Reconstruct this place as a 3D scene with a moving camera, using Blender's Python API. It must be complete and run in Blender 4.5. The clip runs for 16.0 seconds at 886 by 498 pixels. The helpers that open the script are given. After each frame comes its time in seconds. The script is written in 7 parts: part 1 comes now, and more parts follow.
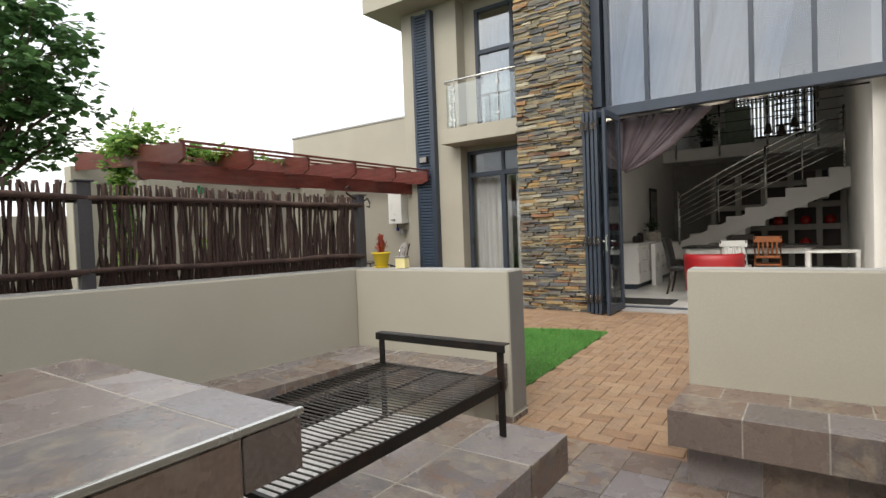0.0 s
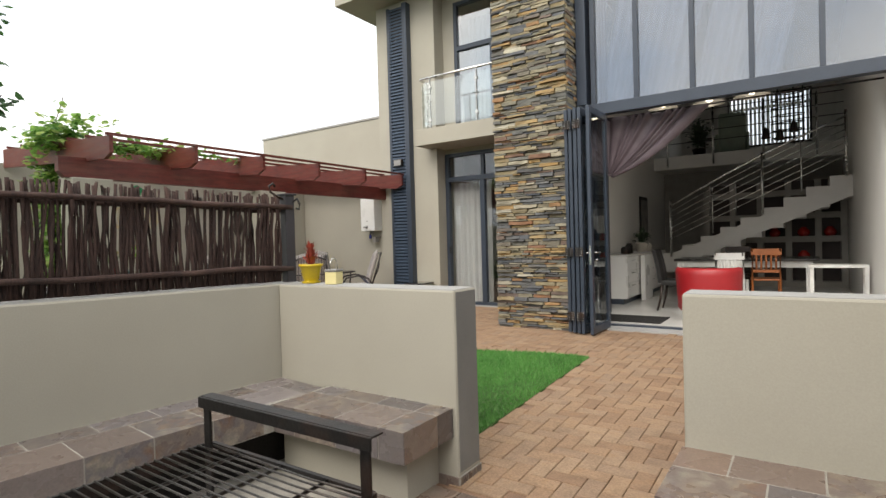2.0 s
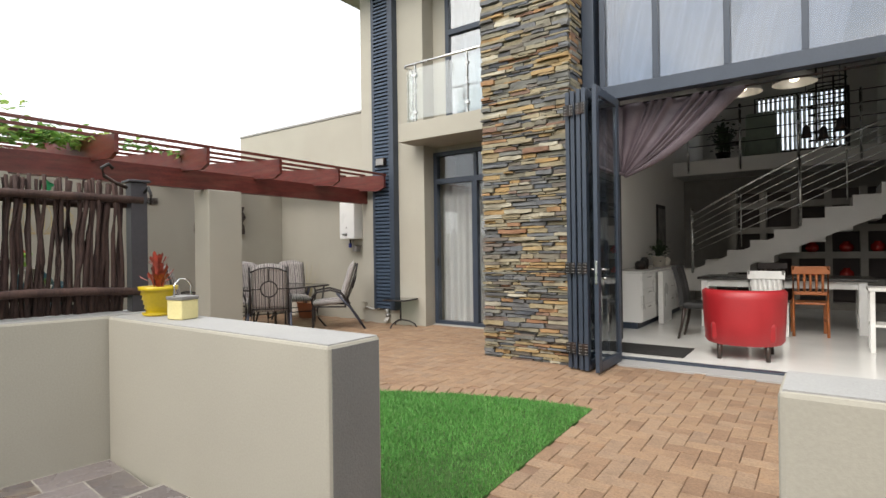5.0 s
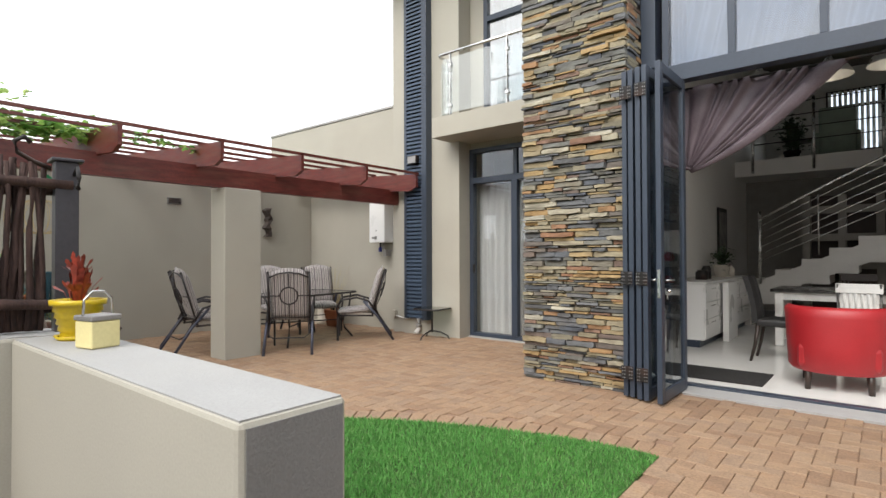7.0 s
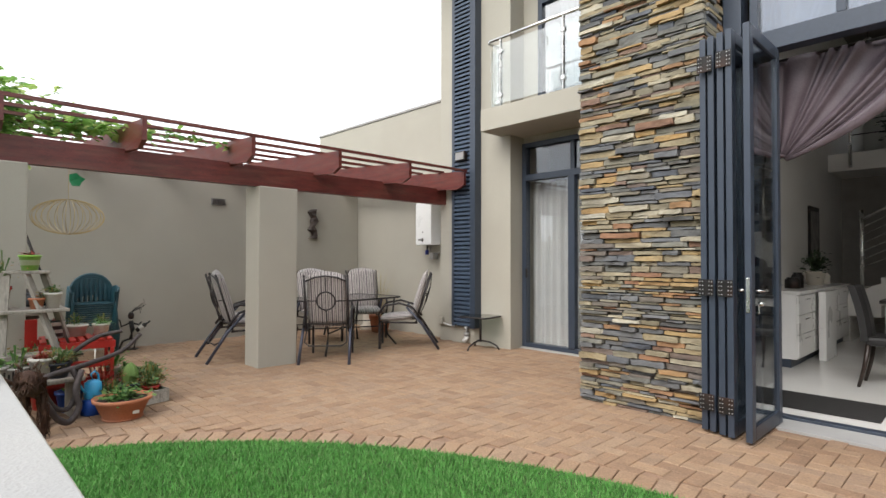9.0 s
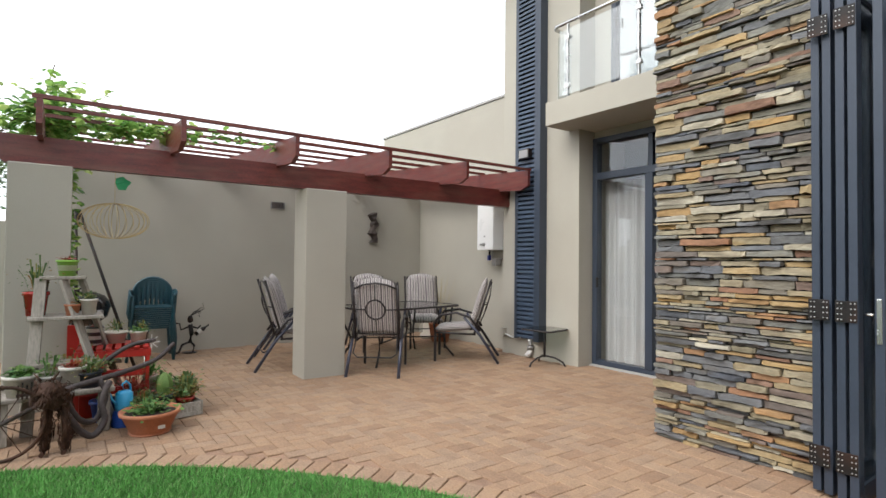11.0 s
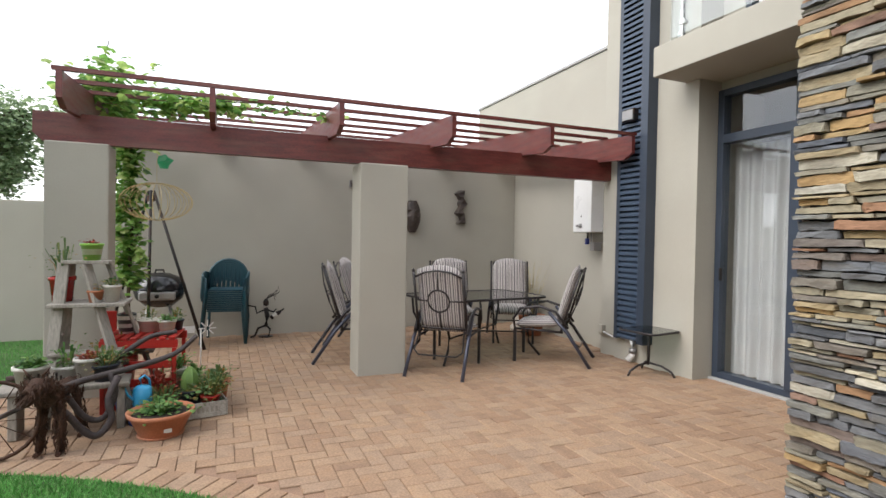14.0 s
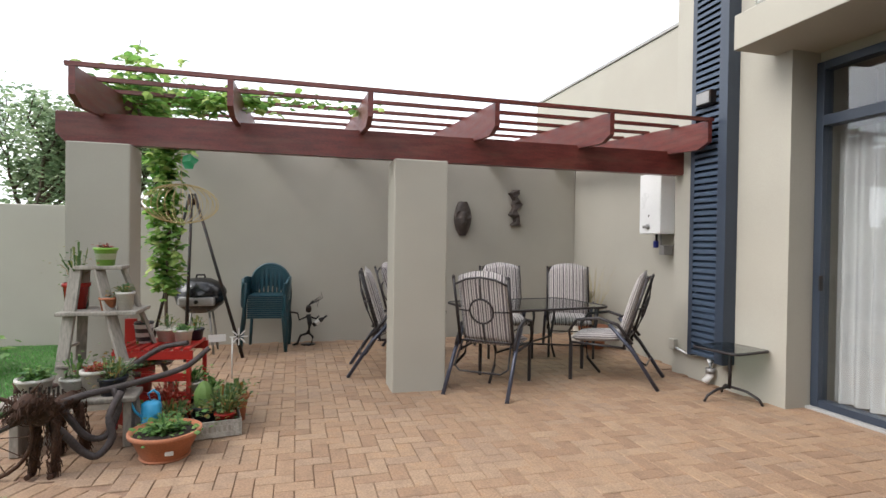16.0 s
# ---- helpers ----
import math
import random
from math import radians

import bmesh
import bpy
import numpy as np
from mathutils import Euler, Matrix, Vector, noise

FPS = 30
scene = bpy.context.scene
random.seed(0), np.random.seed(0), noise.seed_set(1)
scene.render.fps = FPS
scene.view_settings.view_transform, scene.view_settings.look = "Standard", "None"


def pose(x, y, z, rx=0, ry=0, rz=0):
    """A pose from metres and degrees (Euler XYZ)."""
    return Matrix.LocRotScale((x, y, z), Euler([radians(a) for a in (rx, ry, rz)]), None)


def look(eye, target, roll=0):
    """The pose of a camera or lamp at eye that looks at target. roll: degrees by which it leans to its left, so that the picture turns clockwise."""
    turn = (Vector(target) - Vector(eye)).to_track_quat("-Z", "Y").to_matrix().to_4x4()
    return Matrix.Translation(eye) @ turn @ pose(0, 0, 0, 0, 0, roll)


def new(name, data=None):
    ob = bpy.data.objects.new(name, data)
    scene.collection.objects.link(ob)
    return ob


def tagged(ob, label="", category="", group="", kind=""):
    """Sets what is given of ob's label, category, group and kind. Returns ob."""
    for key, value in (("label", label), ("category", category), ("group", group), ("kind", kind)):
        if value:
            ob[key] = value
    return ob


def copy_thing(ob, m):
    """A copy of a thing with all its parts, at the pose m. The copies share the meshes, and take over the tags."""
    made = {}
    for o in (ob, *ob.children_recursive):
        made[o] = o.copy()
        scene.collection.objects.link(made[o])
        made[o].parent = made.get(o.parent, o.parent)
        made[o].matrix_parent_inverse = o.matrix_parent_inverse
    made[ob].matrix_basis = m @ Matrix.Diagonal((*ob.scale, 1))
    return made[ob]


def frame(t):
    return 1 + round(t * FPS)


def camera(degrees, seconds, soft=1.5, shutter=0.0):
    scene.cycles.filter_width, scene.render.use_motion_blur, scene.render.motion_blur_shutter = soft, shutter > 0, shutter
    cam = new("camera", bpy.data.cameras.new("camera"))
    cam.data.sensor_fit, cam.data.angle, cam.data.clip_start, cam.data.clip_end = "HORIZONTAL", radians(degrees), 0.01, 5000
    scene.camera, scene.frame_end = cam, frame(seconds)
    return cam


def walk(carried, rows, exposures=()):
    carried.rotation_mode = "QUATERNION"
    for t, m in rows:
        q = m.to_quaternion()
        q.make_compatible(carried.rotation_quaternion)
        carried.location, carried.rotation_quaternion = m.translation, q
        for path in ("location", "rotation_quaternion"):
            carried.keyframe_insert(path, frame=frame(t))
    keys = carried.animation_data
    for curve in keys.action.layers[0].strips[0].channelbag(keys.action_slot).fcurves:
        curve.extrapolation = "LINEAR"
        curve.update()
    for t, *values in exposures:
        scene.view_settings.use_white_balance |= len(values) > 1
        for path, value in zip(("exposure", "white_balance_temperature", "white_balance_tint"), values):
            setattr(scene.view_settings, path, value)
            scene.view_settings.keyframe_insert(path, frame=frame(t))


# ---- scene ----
cam = camera(79.0, 16.0)
PATH = [
    (0, (-0.476, 0.121, 1.296), (-1.617, 1.762, 1.232), -2.2),
    (0.5, (-0.522, 0.301, 1.289), (-1.653, 1.949, 1.237), -2.1),
    (1, (-0.577, 0.491, 1.293), (-1.699, 2.146, 1.244), -1.9),
    (1.5, (-0.629, 0.722, 1.287), (-1.745, 2.382, 1.244), -1.7),
    (2, (-0.654, 1.0, 1.284), (-1.772, 2.658, 1.251), -1.6),
    (2.5, (-0.718, 1.25, 1.281), (-1.831, 2.911, 1.255), -1.3),
    (3, (-0.783, 1.482, 1.289), (-1.893, 3.146, 1.271), -1.1),
    (5.5, (-1.127, 2.556, 1.292), (-2.305, 4.173, 1.302), -0.7),
    (6, (-1.223, 2.722, 1.296), (-2.428, 4.319, 1.311), -0.6),
    (6.5, (-1.311, 2.906, 1.295), (-2.552, 4.474, 1.312), -0.4),
    (7, (-1.429, 3.03, 1.286), (-2.703, 4.572, 1.311), -0.2),
    (7.5, (-1.498, 3.179, 1.301), (-2.808, 4.69, 1.329), -0.2),
    (8, (-1.558, 3.312, 1.298), (-2.907, 4.788, 1.331), -0.0),
    (8.5, (-1.625, 3.462, 1.282), (-3.016, 4.898, 1.317), -0.0),
    (9, (-1.719, 3.605, 1.288), (-3.155, 4.997, 1.325), 0.1),
    (11.5, (-2.036, 4.329, 1.341), (-3.701, 5.436, 1.386), 0.6),
    (12, (-2.123, 4.509, 1.346), (-3.831, 5.549, 1.389), 0.6),
    (12.5, (-2.205, 4.699, 1.362), (-3.958, 5.661, 1.404), 0.8),
    (13, (-2.31, 4.852, 1.354), (-4.098, 5.75, 1.372), 0.7),
    (13.5, (-2.388, 5.005, 1.388), (-4.208, 5.835, 1.361), 0.9),
    (14, (-2.473, 5.168, 1.391), (-4.322, 5.931, 1.356), 1.0),
    (14.5, (-2.564, 5.297, 1.416), (-4.435, 6.002, 1.375), 0.9),
    (15, (-2.644, 5.433, 1.394), (-4.538, 6.075, 1.357), 1.0),
    (15.5, (-2.76, 5.533, 1.412), (-4.673, 6.114, 1.376), 1.0),
    (16, (-2.908, 5.587, 1.386), (-4.838, 6.113, 1.362), 0.8),
]
walk(cam, [(t, look(eye, target, roll)) for t, eye, target, roll in PATH], [(0.0, 0.46, 7000, 9), (1.5, 0.52, 7000, 9), (3.0, 0.58, 7000, 9), (5.5, 0.74, 6750, 9.5), (9.0, 0.76, 6600, 10), (12.5, 0.8, 6450, 10.5), (16.0, 0.9, 6450, 11)])

# ---- world and light: bright overcast sky ----
world = bpy.data.worlds.new("sky")
scene.world = world
world.use_nodes = True
wn, wl = world.node_tree.nodes, world.node_tree.links
sky = wn.new("ShaderNodeTexSky")
sky.sky_type = "NISHITA"
sky.sun_disc = False
sky.sun_elevation, sky.sun_rotation = radians(44), radians(172)
sky.air_density, sky.dust_density, sky.ozone_density = 1.0, 4.0, 1.0
haze = wn.new("ShaderNodeMix")
haze.data_type = "RGBA"
haze.inputs[0].default_value = 0.88
cloud, puffs = wn.new("ShaderNodeTexNoise"), wn.new("ShaderNodeValToRGB")
cloud.inputs["Scale"].default_value, cloud.inputs["Detail"].default_value = 2.2, 8
wl.new(wn.new("ShaderNodeTexCoord").outputs["Generated"], cloud.inputs["Vector"])
for e, (p, c) in zip(puffs.color_ramp.elements, ((0.36, (0.5, 0.59, 0.72, 1)), (0.62, (1.0, 1.0, 1.0, 1)))):
    e.position, e.color = p, c
wl.new(cloud.outputs[0], puffs.inputs[0])
veil = wn.new("ShaderNodeMix")
veil.data_type, veil.blend_type = "RGBA", "MULTIPLY"
veil.inputs[0].default_value = 1.0
veil.inputs[6].default_value = (12.0, 12.0, 12.0, 1)
wl.new(puffs.outputs[0], veil.inputs[7])
wl.new(veil.outputs[2], haze.inputs[7])
wl.new(sky.outputs[0], haze.inputs[6])
wl.new(haze.outputs[2], wn["Background"].inputs[0])
wn["Background"].inputs[1].default_value = 0.12

sun = new("sun", bpy.data.lights.new("sun", "SUN"))
sun.data.energy, sun.data.angle, sun.data.color = 1.75, radians(42), (1.0, 0.98, 0.95)
sun.matrix_world = look((0, 0, 10), (-1.4, 10.2, 0))

# the sky's light that enters the hall through the wide doorway
door_light = new("doorway_daylight", bpy.data.lights.new("doorway_daylight", "AREA"))
door_light.data.shape, door_light.data.size, door_light.data.size_y, door_light.data.energy = "RECTANGLE", 2.7, 2.3, 10
door_light.data.color = (0.97, 0.98, 1.0)
door_light.matrix_world = look((-1.3, 8.62, 1.55), (-1.3, 12.0, 0.4))

# ---- materials ----
def ramp(nt, stops, interp="LINEAR"):
    r = nt.nodes.new("ShaderNodeValToRGB")
    r.color_ramp.interpolation = interp
    while len(r.color_ramp.elements) < len(stops):
        r.color_ramp.elements.new(0.5)
    for e, (p, c) in zip(r.color_ramp.elements, stops):
        e.position, e.color = p, (*c, 1)
    return r


def mat(name, colour, rough=0.6, vary=0.12, scale=6.0, fine=90.0, bump=0.15, metal=0.0, spec=0.5, dirt=None, dirt_amount=0.25, stretch=(1, 1, 1), coat=0.0):
    """A painted or natural surface: broad stains and fine grain over a base colour, with relief."""
    m = bpy.data.materials.new(name)
    m.use_nodes = True
    nt = m.node_tree
    n, l = nt.nodes, nt.links
    b = n["Principled BSDF"]
    b.inputs["Roughness"].default_value, b.inputs["Metallic"].default_value = rough, metal
    b.inputs["Specular IOR Level"].default_value = spec
    b.inputs["Coat Weight"].default_value = coat
    co, mp = n.new("ShaderNodeTexCoord"), n.new("ShaderNodeMapping")
    mp.inputs["Scale"].default_value = stretch
    l.new(co.outputs["Object"], mp.inputs[0])
    big, small = n.new("ShaderNodeTexNoise"), n.new("ShaderNodeTexNoise")
    big.inputs["Scale"].default_value, small.inputs["Scale"].default_value = scale, fine
    big.inputs["Detail"].default_value, small.inputs["Detail"].default_value = 6, 3
    for t in (big, small):
        l.new(mp.outputs[0], t.inputs["Vector"])
    dark = [max(0, c * (1 - vary * 1.6)) for c in colour]
    light = [min(1, c * (1 + vary)) for c in colour]
    r = ramp(nt, [(0.3, dark), (0.7, light)])
    add = n.new("ShaderNodeMath")
    add.operation = "MULTIPLY_ADD"
    add.inputs[1].default_value = 0.45
    l.new(small.outputs[0], add.inputs[0])
    sc = n.new("ShaderNodeMath")
    sc.operation = "MULTIPLY"
    sc.inputs[1].default_value = 0.55
    l.new(big.outputs[0], sc.inputs[0])
    l.new(sc.outputs[0], add.inputs[2])
    l.new(add.outputs[0], r.inputs[0])
    out = r.outputs[0]
    if dirt:
        mask = n.new("ShaderNodeTexNoise")
        mask.inputs["Scale"].default_value, mask.inputs["Detail"].default_value = scale * 0.37, 8
        l.new(mp.outputs[0], mask.inputs["Vector"])
        mr = ramp(nt, [(0.48, (0, 0, 0)), (0.72, (dirt_amount,) * 3)])
        l.new(mask.outputs[0], mr.inputs[0])
        mx = n.new("ShaderNodeMix")
        mx.data_type = "RGBA"
        l.new(mr.outputs[0], mx.inputs[0])
        l.new(out, mx.inputs[6])
        mx.inputs[7].default_value = (*dirt, 1)
        out = mx.outputs[2]
    l.new(out, b.inputs["Base Color"])
    rr = n.new("ShaderNodeMath")
    rr.operation = "MULTIPLY_ADD"
    rr.inputs[1].default_value, rr.inputs[2].default_value = 0.25, max(0.02, rough - 0.12)
    l.new(big.outputs[0], rr.inputs[0])
    l.new(rr.outputs[0], b.inputs["Roughness"])
    if bump:
        bp = n.new("ShaderNodeBump")
        bp.inputs["Strength"].default_value, bp.inputs["Distance"].default_value = bump, 0.004
        l.new(small.outputs[0], bp.inputs["Height"])
        l.new(bp.outputs[0], b.inputs["Normal"])
    return m


def piece_mat(name, stops, source, rough=0.8, bump=0.5, grain=60.0, spec=0.3, tint=0.35, streak=1.0, stains=((0.3, (0.45, 0.43, 0.42)), (0.55, (1, 1, 1)), (0.75, (1.0, 0.86, 0.66)))):
    """Stones, pavers and tiles: each piece has its own colour, with stains across it. source: 'object' or 'island'."""
    m = bpy.data.materials.new(name)
    m.use_nodes = True
    nt = m.node_tree
    n, l = nt.nodes, nt.links
    b = n["Principled BSDF"]
    b.inputs["Specular IOR Level"].default_value = spec
    if source == "object":
        rnd = n.new("ShaderNodeObjectInfo").outputs["Random"]
    else:
        rnd = n.new("ShaderNodeNewGeometry").outputs["Random Per Island"]
    r = ramp(nt, stops)
    l.new(rnd, r.inputs[0])
    geo = n.new("ShaderNodeNewGeometry")
    a, c = n.new("ShaderNodeTexNoise"), n.new("ShaderNodeTexNoise")
    a.inputs["Scale"].default_value, c.inputs["Scale"].default_value = grain * 0.14, grain
    a.inputs["Detail"].default_value, c.inputs["Detail"].default_value = 7, 4
    mp = n.new("ShaderNodeMapping")
    mp.inputs["Scale"].default_value = (1, 1, streak)
    l.new(geo.outputs["Position"], mp.inputs[0])
    for t in (a, c):
        l.new(mp.outputs[0], t.inputs["Vector"])
    sr = ramp(nt, list(stains))
    l.new(a.outputs[0], sr.inputs[0])
    mx = n.new("ShaderNodeMix")
    mx.data_type, mx.blend_type = "RGBA", "MULTIPLY"
    mx.inputs[0].default_value = tint
    l.new(r.outputs[0], mx.inputs[6])
    l.new(sr.outputs[0], mx.inputs[7])
    gr = ramp(nt, [(0.3, (0.72, 0.72, 0.72)), (0.7, (1.12, 1.12, 1.12))])
    l.new(c.outputs[0], gr.inputs[0])
    m2 = n.new("ShaderNodeMix")
    m2.data_type, m2.blend_type = "RGBA", "MULTIPLY"
    m2.inputs[0].default_value = 0.8
    l.new(mx.outputs[2], m2.inputs[6])
    l.new(gr.outputs[0], m2.inputs[7])
    l.new(m2.outputs[2], b.inputs["Base Color"])
    ro = n.new("ShaderNodeMath")
    ro.operation = "MULTIPLY_ADD"
    ro.inputs[1].default_value, ro.inputs[2].default_value = 0.3, rough - 0.15
    l.new(a.outputs[0], ro.inputs[0])
    l.new(ro.outputs[0], b.inputs["Roughness"])
    bp = n.new("ShaderNodeBump")
    bp.inputs["Strength"].default_value, bp.inputs["Distance"].default_value = bump, 0.005
    l.new(c.outputs[0], bp.inputs["Height"])
    l.new(bp.outputs[0], b.inputs["Normal"])
    return m


def slate_mat(name, stops):
    """Sealed slate floor tiles: some plain grey, some veined with rust and cream."""
    m = bpy.data.materials.new(name)
    m.use_nodes = True
    nt = m.node_tree
    n, l = nt.nodes, nt.links
    b = n["Principled BSDF"]
    b.inputs["Specular IOR Level"].default_value = 0.7
    rnd = n.new("ShaderNodeObjectInfo").outputs["Random"]
    base = ramp(nt, stops)
    l.new(rnd, base.inputs[0])
    pos = n.new("ShaderNodeNewGeometry").outputs["Position"]

    def noise(scale, detail, warp=0.0):
        t = n.new("ShaderNodeTexNoise")
        t.inputs["Scale"].default_value, t.inputs["Detail"].default_value, t.inputs["Distortion"].default_value = scale, detail, warp
        l.new(pos, t.inputs["Vector"])
        return t.outputs[0]

    def math_node(op, a, b2):
        q = n.new("ShaderNodeMath")
        q.operation = op
        for k, v in enumerate((a, b2)):
            if isinstance(v, (int, float)):
                q.inputs[k].default_value = v
            else:
                l.new(v, q.inputs[k])
        return q.outputs[0]

    vein, cloud2, grain = noise(17, 12, 0.5), noise(6, 8, 0.4), noise(90, 4)
    second = math_node("FRACT", math_node("MULTIPLY", rnd, 17.3), 0.0)
    mask = ramp(nt, [(0.42, (0, 0, 0)), (0.66, (1, 1, 1))])
    l.new(vein, mask.inputs[0])
    share = ramp(nt, [(0.3, (0.08,) * 3), (0.75, (0.8,) * 3)])
    l.new(second, share.inputs[0])
    tint = ramp(nt, [(0.34, (0.17, 0.085, 0.055)), (0.47, (0.23, 0.165, 0.115)), (0.6, (0.33, 0.285, 0.225)), (0.72, (0.17, 0.16, 0.12))])
    l.new(cloud2, tint.inputs[0])
    mx = n.new("ShaderNodeMix")
    mx.data_type = "RGBA"
    l.new(math_node("MULTIPLY", mask.outputs[0], share.outputs[0]), mx.inputs[0])
    l.new(base.outputs[0], mx.inputs[6])
    l.new(tint.outputs[0], mx.inputs[7])
    gr2 = ramp(nt, [(0.3, (0.75,) * 3), (0.7, (1.15,) * 3)])
    l.new(grain, gr2.inputs[0])
    mul = n.new("ShaderNodeMix")
    mul.data_type, mul.blend_type = "RGBA", "MULTIPLY"
    mul.inputs[0].default_value = 0.8
    l.new(mx.outputs[2], mul.inputs[6])
    l.new(gr2.outputs[0], mul.inputs[7])
    l.new(mul.outputs[2], b.inputs["Base Color"])
    l.new(math_node("ADD", math_node("MULTIPLY", cloud2, 0.3), 0.13), b.inputs["Roughness"])
    bp = n.new("ShaderNodeBump")
    bp.inputs["Strength"].default_value, bp.inputs["Distance"].default_value = 0.25, 0.006
    l.new(vein, bp.inputs["Height"])
    l.new(bp.outputs[0], b.inputs["Normal"])
    return m


def glass_mat(name, tint=(0.9, 0.95, 0.95), gloss=0.12):
    """A window pane: lets light straight through and mirrors more at a glance."""
    m = bpy.data.materials.new(name)
    m.use_nodes = True
    nt = m.node_tree
    n, l = nt.nodes, nt.links
    n.remove(n["Principled BSDF"])
    tr, gl, mix, lw = n.new("ShaderNodeBsdfTransparent"), n.new("ShaderNodeBsdfGlossy"), n.new("ShaderNodeMixShader"), n.new("ShaderNodeLayerWeight")
    tr.inputs[0].default_value = (*tint, 1)
    gl.inputs["Roughness"].default_value = 0.01
    lw.inputs[0].default_value = 0.5
    pw, ad = n.new("ShaderNodeMath"), n.new("ShaderNodeMath")
    pw.operation, ad.operation, ad.use_clamp = "POWER", "ADD", True
    pw.inputs[1].default_value = 4.5
    ad.inputs[1].default_value = 0.04 + gloss
    l.new(lw.outputs["Facing"], pw.inputs[0])
    l.new(pw.outputs[0], ad.inputs[0])
    l.new(ad.outputs[0], mix.inputs[0])
    l.new(tr.outputs[0], mix.inputs[1])
    l.new(gl.outputs[0], mix.inputs[2])
    l.new(mix.outputs[0], n["Material Output"].inputs[0])
    return m


def cloth_mat(name, stripes, width=0.02, rough=0.9, axis=0):
    """Woven cloth with stripes of the given colours across one axis."""
    m = bpy.data.materials.new(name)
    m.use_nodes = True
    nt = m.node_tree
    n, l = nt.nodes, nt.links
    b = n["Principled BSDF"]
    b.inputs["Roughness"].default_value = rough
    b.inputs["Sheen Weight"].default_value = 0.2
    co, sp, md = n.new("ShaderNodeTexCoord"), n.new("ShaderNodeSeparateXYZ"), n.new("ShaderNodeMath")
    l.new(co.outputs["Object"], sp.inputs[0])
    md.operation = "PINGPONG"
    md.inputs[1].default_value = width * len(stripes)
    l.new(sp.outputs[axis], md.inputs[0])
    dv = n.new("ShaderNodeMath")
    dv.operation = "DIVIDE"
    dv.inputs[1].default_value = width * len(stripes)
    l.new(md.outputs[0], dv.inputs[0])
    r = ramp(nt, [(i / len(stripes), c) for i, c in enumerate(stripes)], "CONSTANT")
    l.new(dv.outputs[0], r.inputs[0])
    no = n.new("ShaderNodeTexNoise")
    no.inputs["Scale"].default_value = 160
    l.new(co.outputs["Object"], no.inputs["Vector"])
    gr = ramp(nt, [(0.3, (0.75,) * 3), (0.7, (1.05,) * 3)])
    l.new(no.outputs[0], gr.inputs[0])
    mx = n.new("ShaderNodeMix")
    mx.data_type, mx.blend_type = "RGBA", "MULTIPLY"
    mx.inputs[0].default_value = 0.7
    l.new(r.outputs[0], mx.inputs[6])
    l.new(gr.outputs[0], mx.inputs[7])
    l.new(mx.outputs[2], b.inputs["Base Color"])
    return m


def glow_mat(name, colour, strength):
    m = bpy.data.materials.new(name)
    m.use_nodes = True
    b = m.node_tree.nodes["Principled BSDF"]
    b.inputs["Base Color"].default_value = (*colour, 1)
    b.inputs["Emission Color"].default_value = (*colour, 1)
    b.inputs["Emission Strength"].default_value = strength
    return m


PLASTER = mat("beige_plaster", (0.4, 0.378, 0.322), 0.85, 0.06, 1.3, 140, 0.12, spec=0.2, dirt=(0.34, 0.31, 0.255), dirt_amount=0.5)
CAP = mat("grey_coping_paint", (0.35, 0.345, 0.335), 0.75, 0.08, 3, 160, 0.5, spec=0.3, dirt=(0.4, 0.38, 0.34))
WHITE_WALL = mat("white_interior_plaster", (0.74, 0.72, 0.68), 0.8, 0.03, 1.5, 120, 0.1, spec=0.2)
STEEL = mat("slate_blue_frame", (0.034, 0.046, 0.068), 0.38, 0.1, 3, 60, 0.04)
LOUVRE = mat("blue_grey_louvre", (0.048, 0.072, 0.112), 0.5, 0.12, 3, 60, 0.04)
CHROME = mat("brushed_steel", (0.62, 0.62, 0.6), 0.25, 0.06, 8, 200, 0.05, metal=1.0)
WOOD_RED = mat("red_stained_timber", (0.125, 0.024, 0.018), 0.42, 0.35, 5, 40, 0.25, stretch=(1, 1, 6), dirt=(0.2, 0.09, 0.06), dirt_amount=0.4)
BLACK_IRON = mat("black_iron", (0.025, 0.023, 0.022), 0.5, 0.25, 20, 120, 0.3, metal=0.6, dirt=(0.12, 0.05, 0.025), dirt_amount=0.35)
RUST_IRON = mat("rusty_iron", (0.075, 0.035, 0.02), 0.75, 0.5, 25, 120, 0.5, metal=0.4, dirt=(0.03, 0.02, 0.015))
POST = mat("dark_grey_post_paint", (0.04, 0.038, 0.045), 0.45, 0.15, 6, 70, 0.1, dirt=(0.12, 0.11, 0.1))
GLASS = glass_mat("window_glass", (0.93, 0.95, 0.96), 0.035)
RAIL_GLASS = glass_mat("railing_glass", (0.93, 0.96, 0.955), 0.12)
DOOR_MIRROR = glass_mat("balcony_door_glass", (0.8, 0.85, 0.88), 0.3)
GLOSS_GLASS = glass_mat("tall_window_glass", (0.6, 0.66, 0.74), 0.2)
TILE_WHITE = mat("white_floor_tile", (0.7, 0.69, 0.66), 0.12, 0.03, 1.2, 60, 0.0)
MORTAR = mat("paver_bedding_sand", (0.26, 0.16, 0.105), 0.95, 0.3, 8, 200, 0.5)
GROUT = mat("pale_grout", (0.36, 0.335, 0.295), 0.9, 0.2, 10, 150, 0.4)
PAVER_STOPS = [(0.0, (0.262, 0.165, 0.106)), (0.25, (0.315, 0.203, 0.129)), (0.5, (0.342, 0.226, 0.143)), (0.75, (0.295, 0.2, 0.136)), (1.0, (0.357, 0.243, 0.158))]
